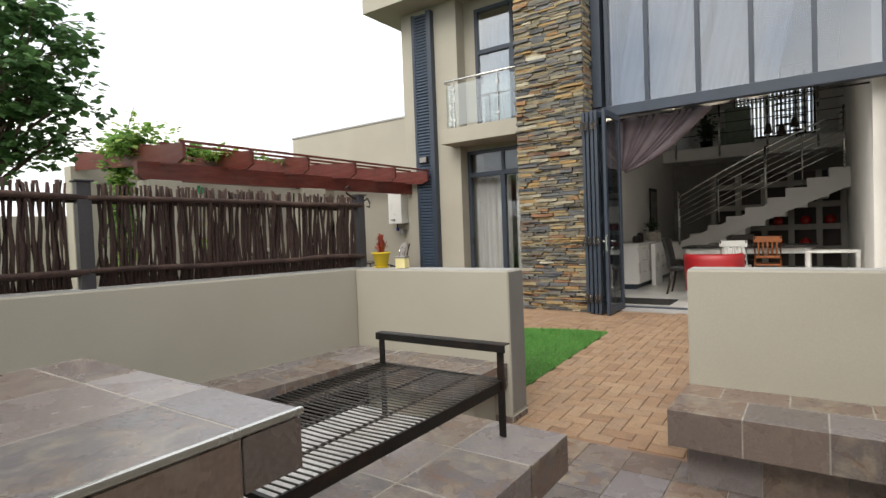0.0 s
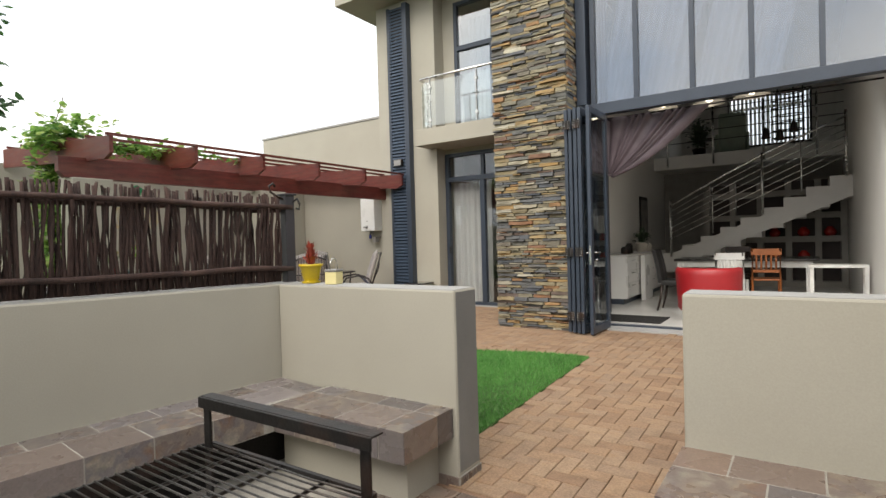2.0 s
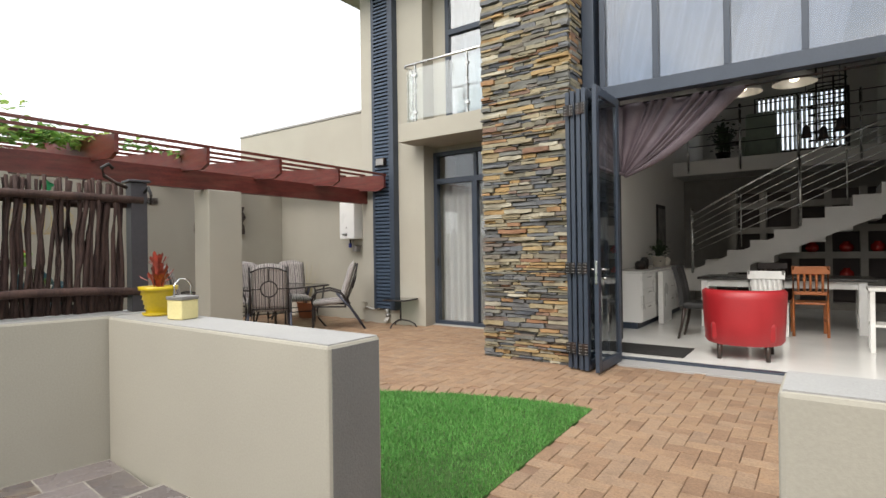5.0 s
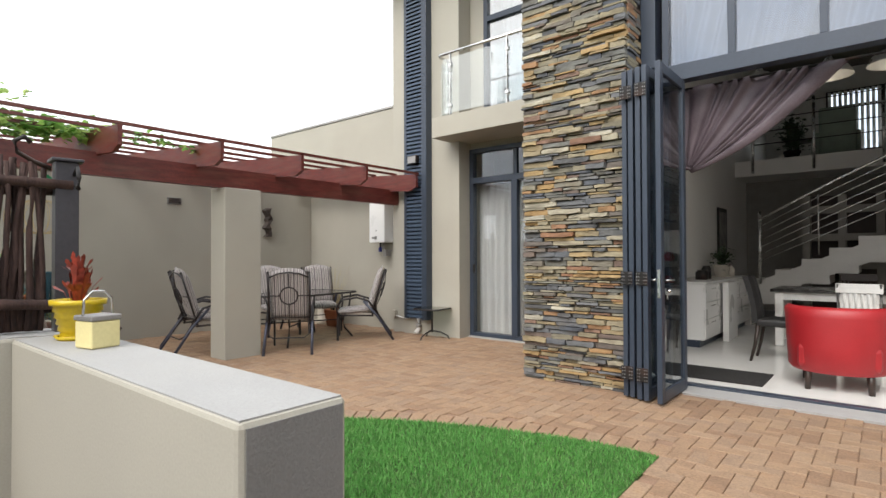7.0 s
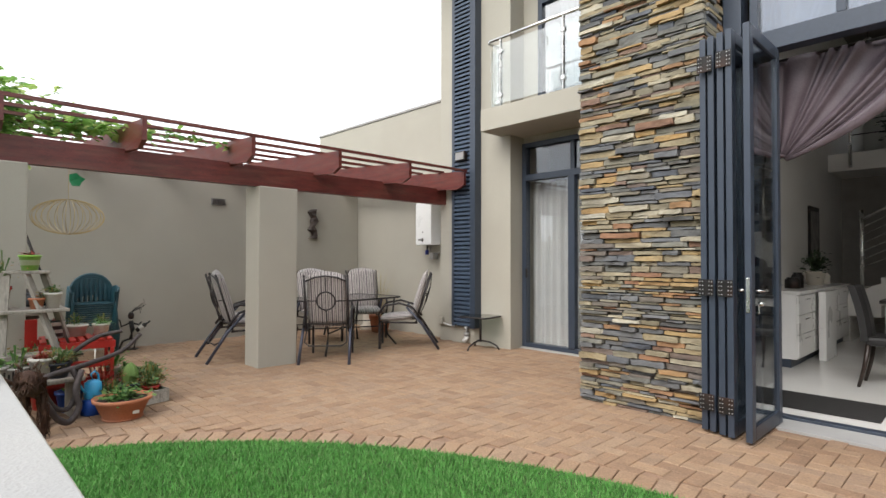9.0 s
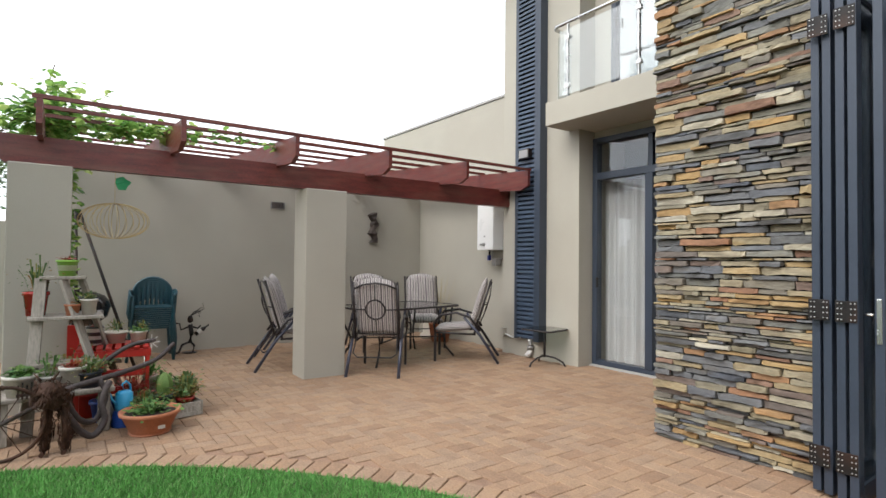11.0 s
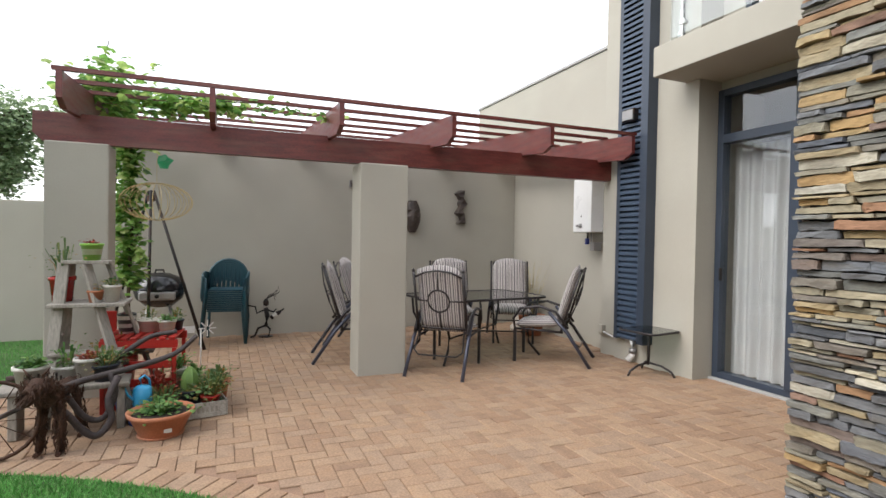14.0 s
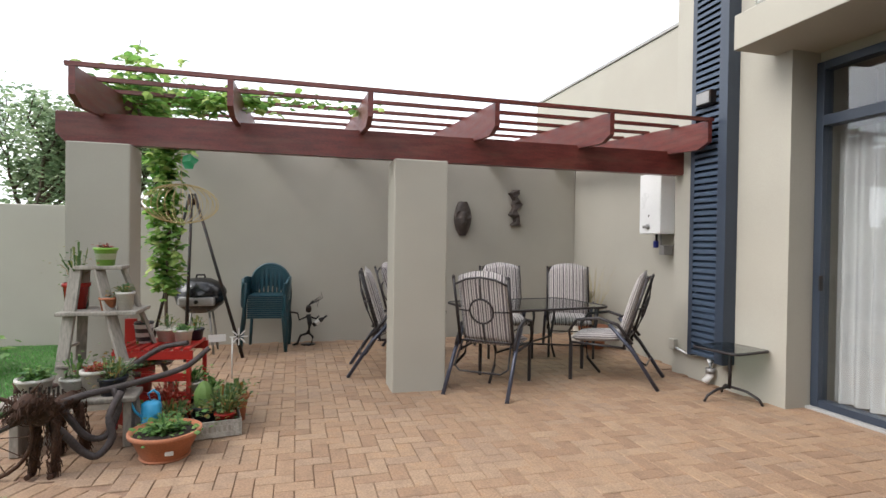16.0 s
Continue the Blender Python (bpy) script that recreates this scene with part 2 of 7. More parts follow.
PAVER = piece_mat("terracotta_paver", PAVER_STOPS, "object", 0.85, 0.45, 70)
PAVER_FAR = piece_mat("terracotta_paver_rest", PAVER_STOPS, "island", 0.85, 0.45, 70)
STONE_STOPS = [(0.0, (0.095, 0.105, 0.125)), (0.1, (0.19, 0.195, 0.2)), (0.2, (0.12, 0.122, 0.125)), (0.3, (0.21, 0.21, 0.185)), (0.4, (0.27, 0.24, 0.165)), (0.5, (0.39, 0.295, 0.16)), (0.58, (0.4, 0.265, 0.12)), (0.64, (0.29, 0.155, 0.095)), (0.7, (0.17, 0.145, 0.13)), (0.8, (0.24, 0.225, 0.17)), (0.9, (0.35, 0.3, 0.2)), (1.0, (0.5, 0.475, 0.39))]
STONE = piece_mat("stacked_slate", STONE_STOPS, "object", 0.78, 1.0, 30, tint=0.75, streak=3.5)
STONE_FAR = piece_mat("stacked_slate_rest", STONE_STOPS, "island", 0.78, 1.0, 30, tint=0.75, streak=3.5)
SLATE_STOPS = [(0.0, (0.088, 0.077, 0.077)), (0.25, (0.187, 0.164, 0.17)), (0.42, (0.257, 0.231, 0.24)), (0.58, (0.164, 0.123, 0.105)), (0.78, (0.129, 0.113, 0.114)), (1.0, (0.222, 0.152, 0.117))]
SLATE = slate_mat("glazed_slate_tile", SLATE_STOPS)

# ---- building helpers ----
def bx(bm, x0, x1, y0, y1, z0, z1, bevel=0.0):
    """A box, with softened edges if asked."""
    vs = [bm.verts.new((x, y, z)) for x in (x0, x1) for y in (y0, y1) for z in (z0, z1)]
    fs = [bm.faces.new([vs[i] for i in f]) for f in ((0, 1, 3, 2), (4, 6, 7, 5), (0, 4, 5, 1), (2, 3, 7, 6), (0, 2, 6, 4), (1, 5, 7, 3))]
    if bevel:
        edges = list({e for f in fs for e in f.edges})
        bmesh.ops.bevel(bm, geom=edges, offset=bevel, segments=2, affect="EDGES", profile=0.5)
    return vs


def tube(bm, pts, r, n=8, r1=None, caps=True):
    """A round bar through points; r1: radius at its end."""
    pts = [Vector(p) for p in pts]
    rings = []
    up = Vector((0, 0, 1))
    for i, p in enumerate(pts):
        d = (pts[min(i + 1, len(pts) - 1)] - pts[max(i - 1, 0)]).normalized()
        u = d.cross(up)
        if u.length < 0.05:
            u = d.cross(Vector((0, 1, 0)))
        u.normalize()
        v = d.cross(u).normalized()
        k = r if r1 is None else r + (r1 - r) * i / (len(pts) - 1)
        rings.append([bm.verts.new(p + u * math.cos(a) * k + v * math.sin(a) * k) for a in (2 * math.pi * j / n for j in range(n))])
    for a, b in zip(rings, rings[1:]):
        for j in range(n):
            f = bm.faces.new((a[j], a[(j + 1) % n], b[(j + 1) % n], b[j]))
            f.smooth = n > 5
    if caps:
        bm.faces.new(rings[0][::-1])
        bm.faces.new(rings[-1])


def lathe(bm, profile, n=24, cx=0.0, cy=0.0):
    """A turned shape from (radius, z) pairs, closed where the radius is 0."""
    rings = []
    for r, z in profile:
        if r < 1e-5:
            rings.append([bm.verts.new((cx, cy, z))])
        else:
            rings.append([bm.verts.new((cx + r * math.cos(2 * math.pi * j / n), cy + r * math.sin(2 * math.pi * j / n), z)) for j in range(n)])
    for a, b in zip(rings, rings[1:]):
        for j in range(n):
            k = (j + 1) % n
            if len(a) == 1 and len(b) == 1:
                continue
            if len(a) == 1:
                f = bm.faces.new((a[0], b[k], b[j]))
            elif len(b) == 1:
                f = bm.faces.new((a[j], a[k], b[0]))
            else:
                f = bm.faces.new((a[j], a[k], b[k], b[j]))
            f.smooth = True


def prism(bm, outline, z0, z1):
    """An upright prism over a plan outline."""
    lo = [bm.verts.new((x, y, z0)) for x, y in outline]
    hi = [bm.verts.new((x, y, z1)) for x, y in outline]
    bm.faces.new(lo[::-1])
    bm.faces.new(hi)
    for i in range(len(lo)):
        j = (i + 1) % len(lo)
        bm.faces.new((lo[i], lo[j], hi[j], hi[i]))


def shape(fn, *args, **kw):
    bm = bmesh.new()
    fn(bm, *args, **kw)
    return bm


def mesh_of(name, bm, material):
    bmesh.ops.recalc_face_normals(bm, faces=bm.faces[:])
    me = bpy.data.meshes.new(name)
    bm.to_mesh(me)
    bm.free()
    me.materials.append(material)
    return me


def part(name, bm, material, parent, label=""):
    ob = new(name, mesh_of(name, bm, material))
    ob.parent = parent
    if label:
        tagged(ob, label)
    return ob


def thing(name, label, category, at=(0, 0, 0), turn=0.0, group="", kind=""):
    ob = new(name)
    ob.empty_display_size = 0.1
    ob.matrix_basis = pose(*at, 0, 0, turn)
    return tagged(ob, label, category, group, kind)


def solo(name, bm, material, label, category, at=(0, 0, 0), turn=0.0, group="", kind=""):
    ob = new(name, mesh_of(name, bm, material))
    ob.matrix_basis = pose(*at, 0, 0, turn)
    return tagged(ob, label, category, group, kind)


def setting(name, bm, material, label=""):
    ob = new(name, mesh_of(name, bm, material))
    return tagged(ob, label, "", "", "structure")

# ---- the large structure ----
LAWN_C, LAWN_R = (-2.3, 2.28), 4.31
PATH_X = -2.56   # straight edge between lawn and path
TIP_Y = 6.54
GARDEN = mat("garden_soil_and_grass", (0.05, 0.085, 0.025), 0.95, 0.4, 2, 60, 0.6)
LAWN_SOIL = mat("lawn_soil", (0.045, 0.1, 0.02), 0.95, 0.3, 4, 90, 0.6)


def in_lawn(x, y, grow=0.0):
    if x < PATH_X + grow and y < TIP_Y + grow and (x - LAWN_C[0]) ** 2 + (y - LAWN_C[1]) ** 2 < (LAWN_R + grow) ** 2 and (y > 3.78 - grow or x < -4.1):
        return True
    return x < -6.3 and y < 3.35 + grow


ground = setting("ground", shape(bx, -300, 300, -300, 300, -0.7, -0.25), GARDEN, "ground sheet reaching the horizon")


def ground_z(x, y):
    """The paving falls gently towards the braai corner."""
    return -0.033 * max(0.0, 6.5 - y) * min(1.0, max(0.0, (x + 4.6) / 1.8))


bm = bmesh.new()
xs, ys = [-12.2, -4.6, -4.0, -3.4, -2.8, 6.0], [3.42, 4.5, 5.5, 6.5, 10.1]
grid = [[bm.verts.new((x, y, ground_z(x, y) - 0.012)) for y in ys] for x in xs]
for a, b in zip(grid, grid[1:]):
    for j in range(len(ys) - 1):
        bm.faces.new((a[j], b[j], b[j + 1], a[j + 1]))
bx(bm, -12.2, 6, 3.42, 10.1, -0.25, -0.14)
setting("paving_bed", bm, MORTAR, "sandy bed under the pavers")

# low braai walls
WEST = pose(-3.775, 3.52, 0, 0, 0, -5.8)   # the west wall runs a little askew


def west_top(v):
    return 1.0 + 0.014 * max(0.0, -v)


bm = bmesh.new()
for p in bx(bm, -0.25, 0.0, -6.2, 0.225, -0.25, 1.0):
    if p.co.z > 0.5:
        p.co.z = west_top(p.co.y)
bmesh.ops.bevel(bm, geom=bm.edges[:], offset=0.012, segments=2, affect="EDGES", profile=0.5)
setting("wall_braai_west", bm, PLASTER, "low beige plastered garden wall").matrix_basis = WEST
bm = bmesh.new()
for p in bx(bm, -0.242, -0.008, -6.19, 0.215, 0.99, 1.0024):
    p.co.z += west_top(p.co.y) - 1.0
setting("coping_west", bm, CAP, "pale grey painted wall top").matrix_basis = WEST
bm = bmesh.new()
bx(bm, -3.772, -2.285, 3.515, 3.755, -0.25, 1.0, 0.012)
setting("wall_braai_north", bm, PLASTER, "low beige plastered braai wall with a smooth end")
bm = bmesh.new()
bx(bm, -1.115, 0.998, 3.575, 3.775, -0.25, 1.015, 0.012)
setting("wall_braai_east", bm, PLASTER, "low beige plastered braai wall")
for name, b in (("coping_north", (-3.76, -2.293, 3.523, 3.747, 1.0)), ("coping_east", (-1.107, 0.996, 3.583, 3.767, 1.015))):
    setting(name, shape(bx, *b[:4], b[4] - 0.01, b[4] + 0.0022), CAP, "pale grey painted wall top")

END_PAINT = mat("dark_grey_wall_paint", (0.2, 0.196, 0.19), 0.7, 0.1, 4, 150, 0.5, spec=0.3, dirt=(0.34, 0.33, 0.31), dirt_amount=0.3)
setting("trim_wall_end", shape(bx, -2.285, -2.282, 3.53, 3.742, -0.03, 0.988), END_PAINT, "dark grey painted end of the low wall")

# house: left wing
bm = bmesh.new()
bx(bm, -8.0, -6.56, 9.64, 10.6, -0.05, 6.1)
setting("wall_house_pier", bm, PLASTER, "tall beige plastered pier of the house")
bm = bmesh.new()
bx(bm, -6.56, -4.3, 9.95, 10.25, 2.98, 3.34)
setting("wall_house_spandrel", bm, PLASTER)
bm = bmesh.new()
bx(bm, -6.56, -4.3, 9.95, 10.25, 5.9, 6.1)
setting("wall_house_lintel", bm, PLASTER)
setting("balcony_slab", shape(bx, -6.74, -4.3, 9.2, 9.95, 3.07, 3.37, 0.008), PLASTER, "beige plastered balcony slab")
setting("roof_slab", shape(bx, -8.55, 6.0, 9.0, 20.2, 6.1, 6.42, 0.01), PLASTER, "flat roof slab with a beige eave")
setting("roof_hall", shape(bx, -4.3, 6.0, 8.62, 8.98, 6.1, 6.42), PLASTER)

# plain walls to the east and south, beyond the view, added to block light
bm = bmesh.new()
bx(bm, 1.0, 1.3, -4.0, 8.4, -0.25, 3.0)
setting("wall_east_blocker", bm, PLASTER)
setting("wall_south_blocker", shape(bx, -4.6, 5.0, -4.3, -4.003, -0.25, 5.2), PLASTER)
# yard walls
bm = bmesh.new()
bx(bm, -12.0, -8.003, 9.82, 10.1, -0.05, 3.92)
setting("wall_yard_north", bm, PLASTER, "beige plastered wall behind the geyser")
setting("flashing_north", shape(bx, -12.02, -7.99, 9.8, 10.12, 3.923, 3.965, 0.006), CAP, "grey metal roof edge")
bm = bmesh.new()
bx(bm, -10.8, -10.55, 3.95, 9.818, -0.05, 2.62, 0.01)
setting("wall_yard_west", bm, PLASTER, "beige plastered boundary wall")
bm = bmesh.new()
bx(bm, -11.05, -10.85, -14, 4.6, -0.05, 1.8, 0.01)
setting("wall_garden_west", bm, PLASTER, "lower beige garden boundary wall")

# ---- pergola ----
def column(name, y0, y1, x0=-8.12, x1=-7.78, top=2.15):
    return solo(name, shape(bx, x0, x1, y0, y1, -0.02, top, 0.012), PLASTER, "square beige plastered column under the pergola", "column", group="pergola columns")


column("pergola_column", 6.445, 6.95, x1=-7.765)
column("pergola_column", 3.82, 4.28)
pergola = thing("pergola", "red-stained timber pergola resting on plastered columns", "pergola", (0, 0, 0))


def beam(bm, x0, x1, y0, y1, z0, z1, cut=0.07):
    """A beam along y with both lower corners sawn off."""
    outline = [(y0, z1), (y0, z0 + cut), (y0 + cut, z0), (y1 - 0.02, z0), (y1, z0 + 0.02), (y1, z1)]
    a = [bm.verts.new((x0, y, z)) for y, z in outline]
    b = [bm.verts.new((x1, y, z)) for y, z in outline]
    bm.faces.new(a)
    bm.faces.new(b[::-1])
    for i in range(len(a)):
        j = (i + 1) % len(a)
        bm.faces.new((a[i], b[i], b[j], a[j]))


part("beam", shape(beam, -7.97, -7.87, 3.72, 9.645, 2.152, 2.40), WOOD_RED, pergola)
RAFTER_Y = (4.04, 5.09, 6.155, 7.25, 8.375, 9.45)


RISE = 0.065


def rafter(bm):
    outline = [(-10.54, 0.27 + 3.26 * RISE), (-10.54, 3.26 * RISE), (-7.42, 0.01), (-7.28, 0.07), (-7.28, 0.27)]
    a = [bm.verts.new((x, -0.022, z)) for x, z in outline]
    b = [bm.verts.new((x, 0.022, z)) for x, z in outline]
    bm.faces.new(a)
    bm.faces.new(b[::-1])
    for i in range(len(a)):
        j = (i + 1) % len(a)
        bm.faces.new((a[i], b[i], b[j], a[j]))


me = mesh_of("rafter", shape(rafter), WOOD_RED)
for y in RAFTER_Y:
    ob = new("rafter", me)
    ob.parent, ob.location = pergola, (0, y, 2.332)
me = mesh_of("batten", shape(bx, -0.019, 0.019, 3.99, 9.5, 0, 0.032), WOOD_RED)
for i in range(7):
    ob = new("batten", me)
    ob.parent, ob.location = pergola, (-7.3 - i * 0.5, 0, 2.604 + i * 0.5 * RISE)
part("back_beam", shape(bx, -10.73, -10.63, 4.1, 9.8, 2.622, 2.82), WOOD_RED, pergola)

# ---- stacked slate pier ----
PIER_X0, PIER_X1, PIER_Y = -4.42, -3.3, 8.0
pier = setting("wall_stone_pier", shape(bx, PIER_X0 + 0.05, PIER_X1 - 0.05, PIER_Y + 0.05, 9.98, -0.02, 6.1), mat("dark_stone_backing", (0.05, 0.045, 0.04), 0.95), "pier clad in stacked slate")
rng = random.Random(5)


def rough_stone(bm, w, h, d, x=0, y=0, z=0, r=rng):
    """A split slate block: uneven outline, broken face."""
    k = min(0.009, h * 0.2)
    front = []
    xs = (0, 0.08 * w, 0.36 * w, 0.68 * w, 0.93 * w, w)
    for row in (0, 1):
        front.append([bm.verts.new((x + xx + r.uniform(-k, k) * 0.5, y + r.uniform(-0.005, 0.005) + (0.005 if xx in (0, w) else 0), z + row * h + r.uniform(-k, k) * 0.7 + (0.5 - row) * (0.18 * h if xx in (0, w) else 0) * r.uniform(0.2, 1))) for xx in xs])
    back = [[bm.verts.new((v.co.x, y + d, z + row * h)) for v in front[row]] for row in (0, 1)]
    for i in range(5):
        bm.faces.new((front[0][i], front[0][i + 1], front[1][i + 1], front[1][i]))
        bm.faces.new((front[1][i], front[1][i + 1], back[1][i + 1], back[1][i]))
        bm.faces.new((front[0][i + 1], front[0][i], back[0][i], back[0][i + 1]))
    for i in (0, 5):
        bm.faces.new((front[0][i], front[1][i], back[1][i], back[0][i]))


stone_shapes = [mesh_of("stone", shape(rough_stone, 0.2, 0.04, 0.09), STONE) for i in range(16)]
rest = bmesh.new()
z, made = 0.0, 0
while z < 6.0:
    h = rng.choice((0.022, 0.028, 0.034, 0.04, 0.046, 0.056))
    x = PIER_X0 + rng.uniform(-0.012, 0.01)
    while x < PIER_X1 - 0.03:
        w = rng.uniform(0.12, 0.36) * (0.65 + h * 8)
        if PIER_X1 - (x + w) < 0.07:
            w = PIER_X1 + rng.uniform(-0.012, 0.008) - x
        y = PIER_Y + rng.uniform(-0.026, 0.024)
        hh = h - rng.uniform(0.004, 0.012)
        if 0.05 < z < 2.2 and made < 300:
            ob = new("stone", stone_shapes[made % 16])
            ob.parent = pier
            ob.location, ob.scale = (x, y, z), ((w - 0.008) / 0.2, 1, hh / 0.04)
            made += 1
        else:
            rough_stone(rest, w - 0.006, hh, 0.09, x, y, z)
        x += w
    z += h
z = 0.0
while z < 6.0:  # the side that faces the balcony and the return beside the folding door
    h = rng.choice((0.03, 0.036, 0.042, 0.05))
    for side in (0, 1):
        y = PIER_Y + 0.06
        while y < 9.1:
            w = rng.uniform(0.12, 0.36)
            k = rng.uniform(-0.015, 0.012)
            hh = h - rng.uniform(0.002, 0.008)
            if side == 0:
                bx(rest, PIER_X0 + k, PIER_X0 + 0.09, y, y + w - 0.006, z, z + hh)
            elif y < 8.3:
                bx(rest, PIER_X1 - 0.09, PIER_X1 - k, y, min(y + w - 0.006, 8.42), z, z + hh)
            y += w
    z += h
ob = part("stones", rest, STONE_FAR, pier)
ob["kind"] = "stuff"

# ---- sliding door and upper balcony door in the recess ----
CURTAIN = mat("pale_curtain_cloth", (0.52, 0.51, 0.49), 0.9, 0.08, 4, 120, 0.1, spec=0.1)


def curtain(bm, width, height, folds, depth=0.05, thick=0.004):
    """Hanging cloth with uneven folds, along x from 0."""
    n = folds * 8
    front, back = [], []
    for i in range(n + 1):
        u = i / n
        x = u * width
        y = depth * math.sin(u * folds * 2 * math.pi + 0.7 * math.sin(u * 9)) * (0.7 + 0.3 * math.sin(u * 23))
        front.append([bm.verts.new((x, y * s, z)) for z, s in ((0, 1.15), (height * 0.5, 1.0), (height, 0.8))])
        back.append([bm.verts.new((x, y * s + thick, z)) for z, s in ((0, 1.15), (height * 0.5, 1.0), (height, 0.8))])
    for i in range(n):
        for j in (0, 1):
            for s in (front, back):
                f = bm.faces.new((s[i][j], s[i + 1][j], s[i + 1][j + 1], s[i][j + 1]))
                f.smooth = True


def slider(name, x0, x1, z0, z1, y, bar, stile, label, glass=GLASS):
    d = thing(name, label, "sliding door", (0, 0, 0), kind="structure")
    f = bmesh.new()
    bx(f, x0, x0 + 0.07, y - 0.05, y + 0.06, z0, z1, 0.004)
    bx(f, x1 - 0.07, x1, y - 0.05, y + 0.06, z0, z1, 0.004)
    bx(f, x0 + 0.072, x1 - 0.072, y - 0.05, y + 0.06, z1 - 0.07, z1, 0.004)
    bx(f, x0 + 0.072, x1 - 0.072, y - 0.05, y + 0.06, z0, z0 + 0.06, 0.004)
    bx(f, x0 + 0.072, x1 - 0.072, y - 0.055, y + 0.06, bar - 0.045, bar + 0.045, 0.004)
    part("frame", f, STEEL, d)
    f = bmesh.new()
    bx(f, stile - 0.05, stile + 0.05, y - 0.065, y + 0.02, z0 + 0.062, bar - 0.047, 0.004)
    bx(f, stile - 0.03, stile + 0.03, y - 0.03, y + 0.03, bar + 0.047, z1 - 0.072, 0.004)
    part("stile", f, STEEL, d)
    for a, b in ((x0 + 0.072, stile - 0.052), (stile + 0.052, x1 - 0.072)):
        g = part("pane", shape(bx, a, b, y - 0.004, y + 0.004, z0 + 0.062, bar - 0.047), glass, d)
        g.visible_shadow = False
        g = part("pane", shape(bx, a, b, y - 0.004, y + 0.004, bar + 0.047, z1 - 0.072), glass, d)
        g.visible_shadow = False
    f = bmesh.new()
    bx(f, x0 + 0.085, x0 + 0.1, y - 0.085, y - 0.05, z0 + 1.0, z0 + 1.13, 0.003)
    part("handle", f, BLACK_IRON, d)
    return d


slider("door_slider", -6.558, -4.44, 0.02, 2.975, 9.955, 2.47, -5.72, "slate blue framed glass sliding door")
setting("door_sill", shape(bx, -6.56, -4.44, 9.85, 10.15, -0.02, 0.018, 0.004), CAP, "pale sill under the sliding door")
slider("door_balcony", -6.3, -4.44, 3.38, 5.9, 9.99, 5.0, -5.45, "slate blue framed glass balcony door", DOOR_MIRROR)
bm = bmesh.new()
bx(bm, -6.56, -6.303, 9.95, 10.25, 3.372, 5.9)
setting("wall_balcony_pier", bm, PLASTER)
# bedroom walls and floors share one tone with the indoor gloom in its colour
room = mat("dim_room_shade", (0.3, 0.28, 0.25), 0.9)
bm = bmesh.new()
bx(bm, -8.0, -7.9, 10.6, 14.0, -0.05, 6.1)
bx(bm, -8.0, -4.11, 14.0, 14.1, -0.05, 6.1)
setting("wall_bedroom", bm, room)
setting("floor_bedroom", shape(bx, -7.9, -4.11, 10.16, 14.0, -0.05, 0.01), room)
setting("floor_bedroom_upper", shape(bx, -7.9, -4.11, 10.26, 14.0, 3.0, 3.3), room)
for nm, x, w, z, h in (("curtain", -6.53, 0.86, 0.05, 2.36), ("curtain", -5.55, 1.05, 0.05, 2.36), ("curtain", -6.2, 1.7, 3.4, 2.4)):
    solo(nm, shape(curtain, w, h, max(4, int(w * 9))), CURTAIN, "pale beige curtain hanging behind the glass door", "curtain", (x, 10.15 if z < 1 else 10.36, z if z < 1 else 3.302))

# ---- louvre shaft cover ----
louvre = thing("louvre_panel", "tall slate blue louvred metal service panel on the wall", "louvre panel")
bm = bmesh.new()
bx(bm, -7.66, -7.60, 9.55, 9.648, 0.25, 6.0, 0.004)
part("side_frame", bm, STEEL, louvre)
bm = bmesh.new()
bx(bm, -7.23, -7.12, 9.5, 9.648, 0.25, 6.0, 0.004)
part("side_frame", bm, STEEL, louvre)
part("backing", shape(bx, -7.6, -7.23, 9.62, 9.645, 0.25, 6.0), BLACK_IRON, louvre)
bm = bmesh.new()
vs = bx(bm, -7.598, -7.232, 9.55, 9.61, 0.0, 0.034)
for v in vs:
    if v.co.y > 9.59:
        v.co.z += 0.03
me = mesh_of("slat", bm, LOUVRE)
for i in range(88):
    ob = new("slat", me)
    ob.parent, ob.location = louvre, (0, 0, 0.27 + i * 0.065)

# ---- glass balcony railing ----
rail = thing("balcony_railing", "stainless steel and clear glass railing on the balcony", "railing")


def arc_pts(cx, cy, r, a0, a1, z, n=6):
    return [(cx + r * math.cos(radians(a0 + (a1 - a0) * i / n)), cy + r * math.sin(radians(a0 + (a1 - a0) * i / n)), z) for i in range(n + 1)]


RX, RY = -6.68, 9.26
part("handrail", shape(tube, [(RX, 9.648, 4.32), *arc_pts(RX + 0.1, RY + 0.1, 0.1, 180, 270, 4.32), (-4.44, RY, 4.32)], 0.022, 10), CHROME, rail)
for px, py in ((RX + 0.01, 9.5), (-6.42, RY), (-5.42, RY), (-4.6, RY)):
    p = part("post", shape(bx, px - 0.008, px + 0.008, py - 0.02, py + 0.02, 3.372, 4.3, 0.003), CHROME, rail)
    for zz in (3.5, 4.1):
        part("clamp", shape(bx, px - 0.03, px + 0.03, py - 0.026, py + 0.026, zz, zz + 0.05, 0.004), CHROME, p)
for a, b in ((-6.56, -5.46), (-5.38, -4.46)):
    g = part("pane", shape(bx, a, b, RY - 0.005, RY + 0.005, 3.42, 4.24), RAIL_GLASS, rail)
    g.visible_shadow = False
g = part("pane", shape(bx, RX - 0.005, RX + 0.005, RY + 0.1, 9.62, 3.42, 4.24), RAIL_GLASS, rail)
g.visible_shadow = False

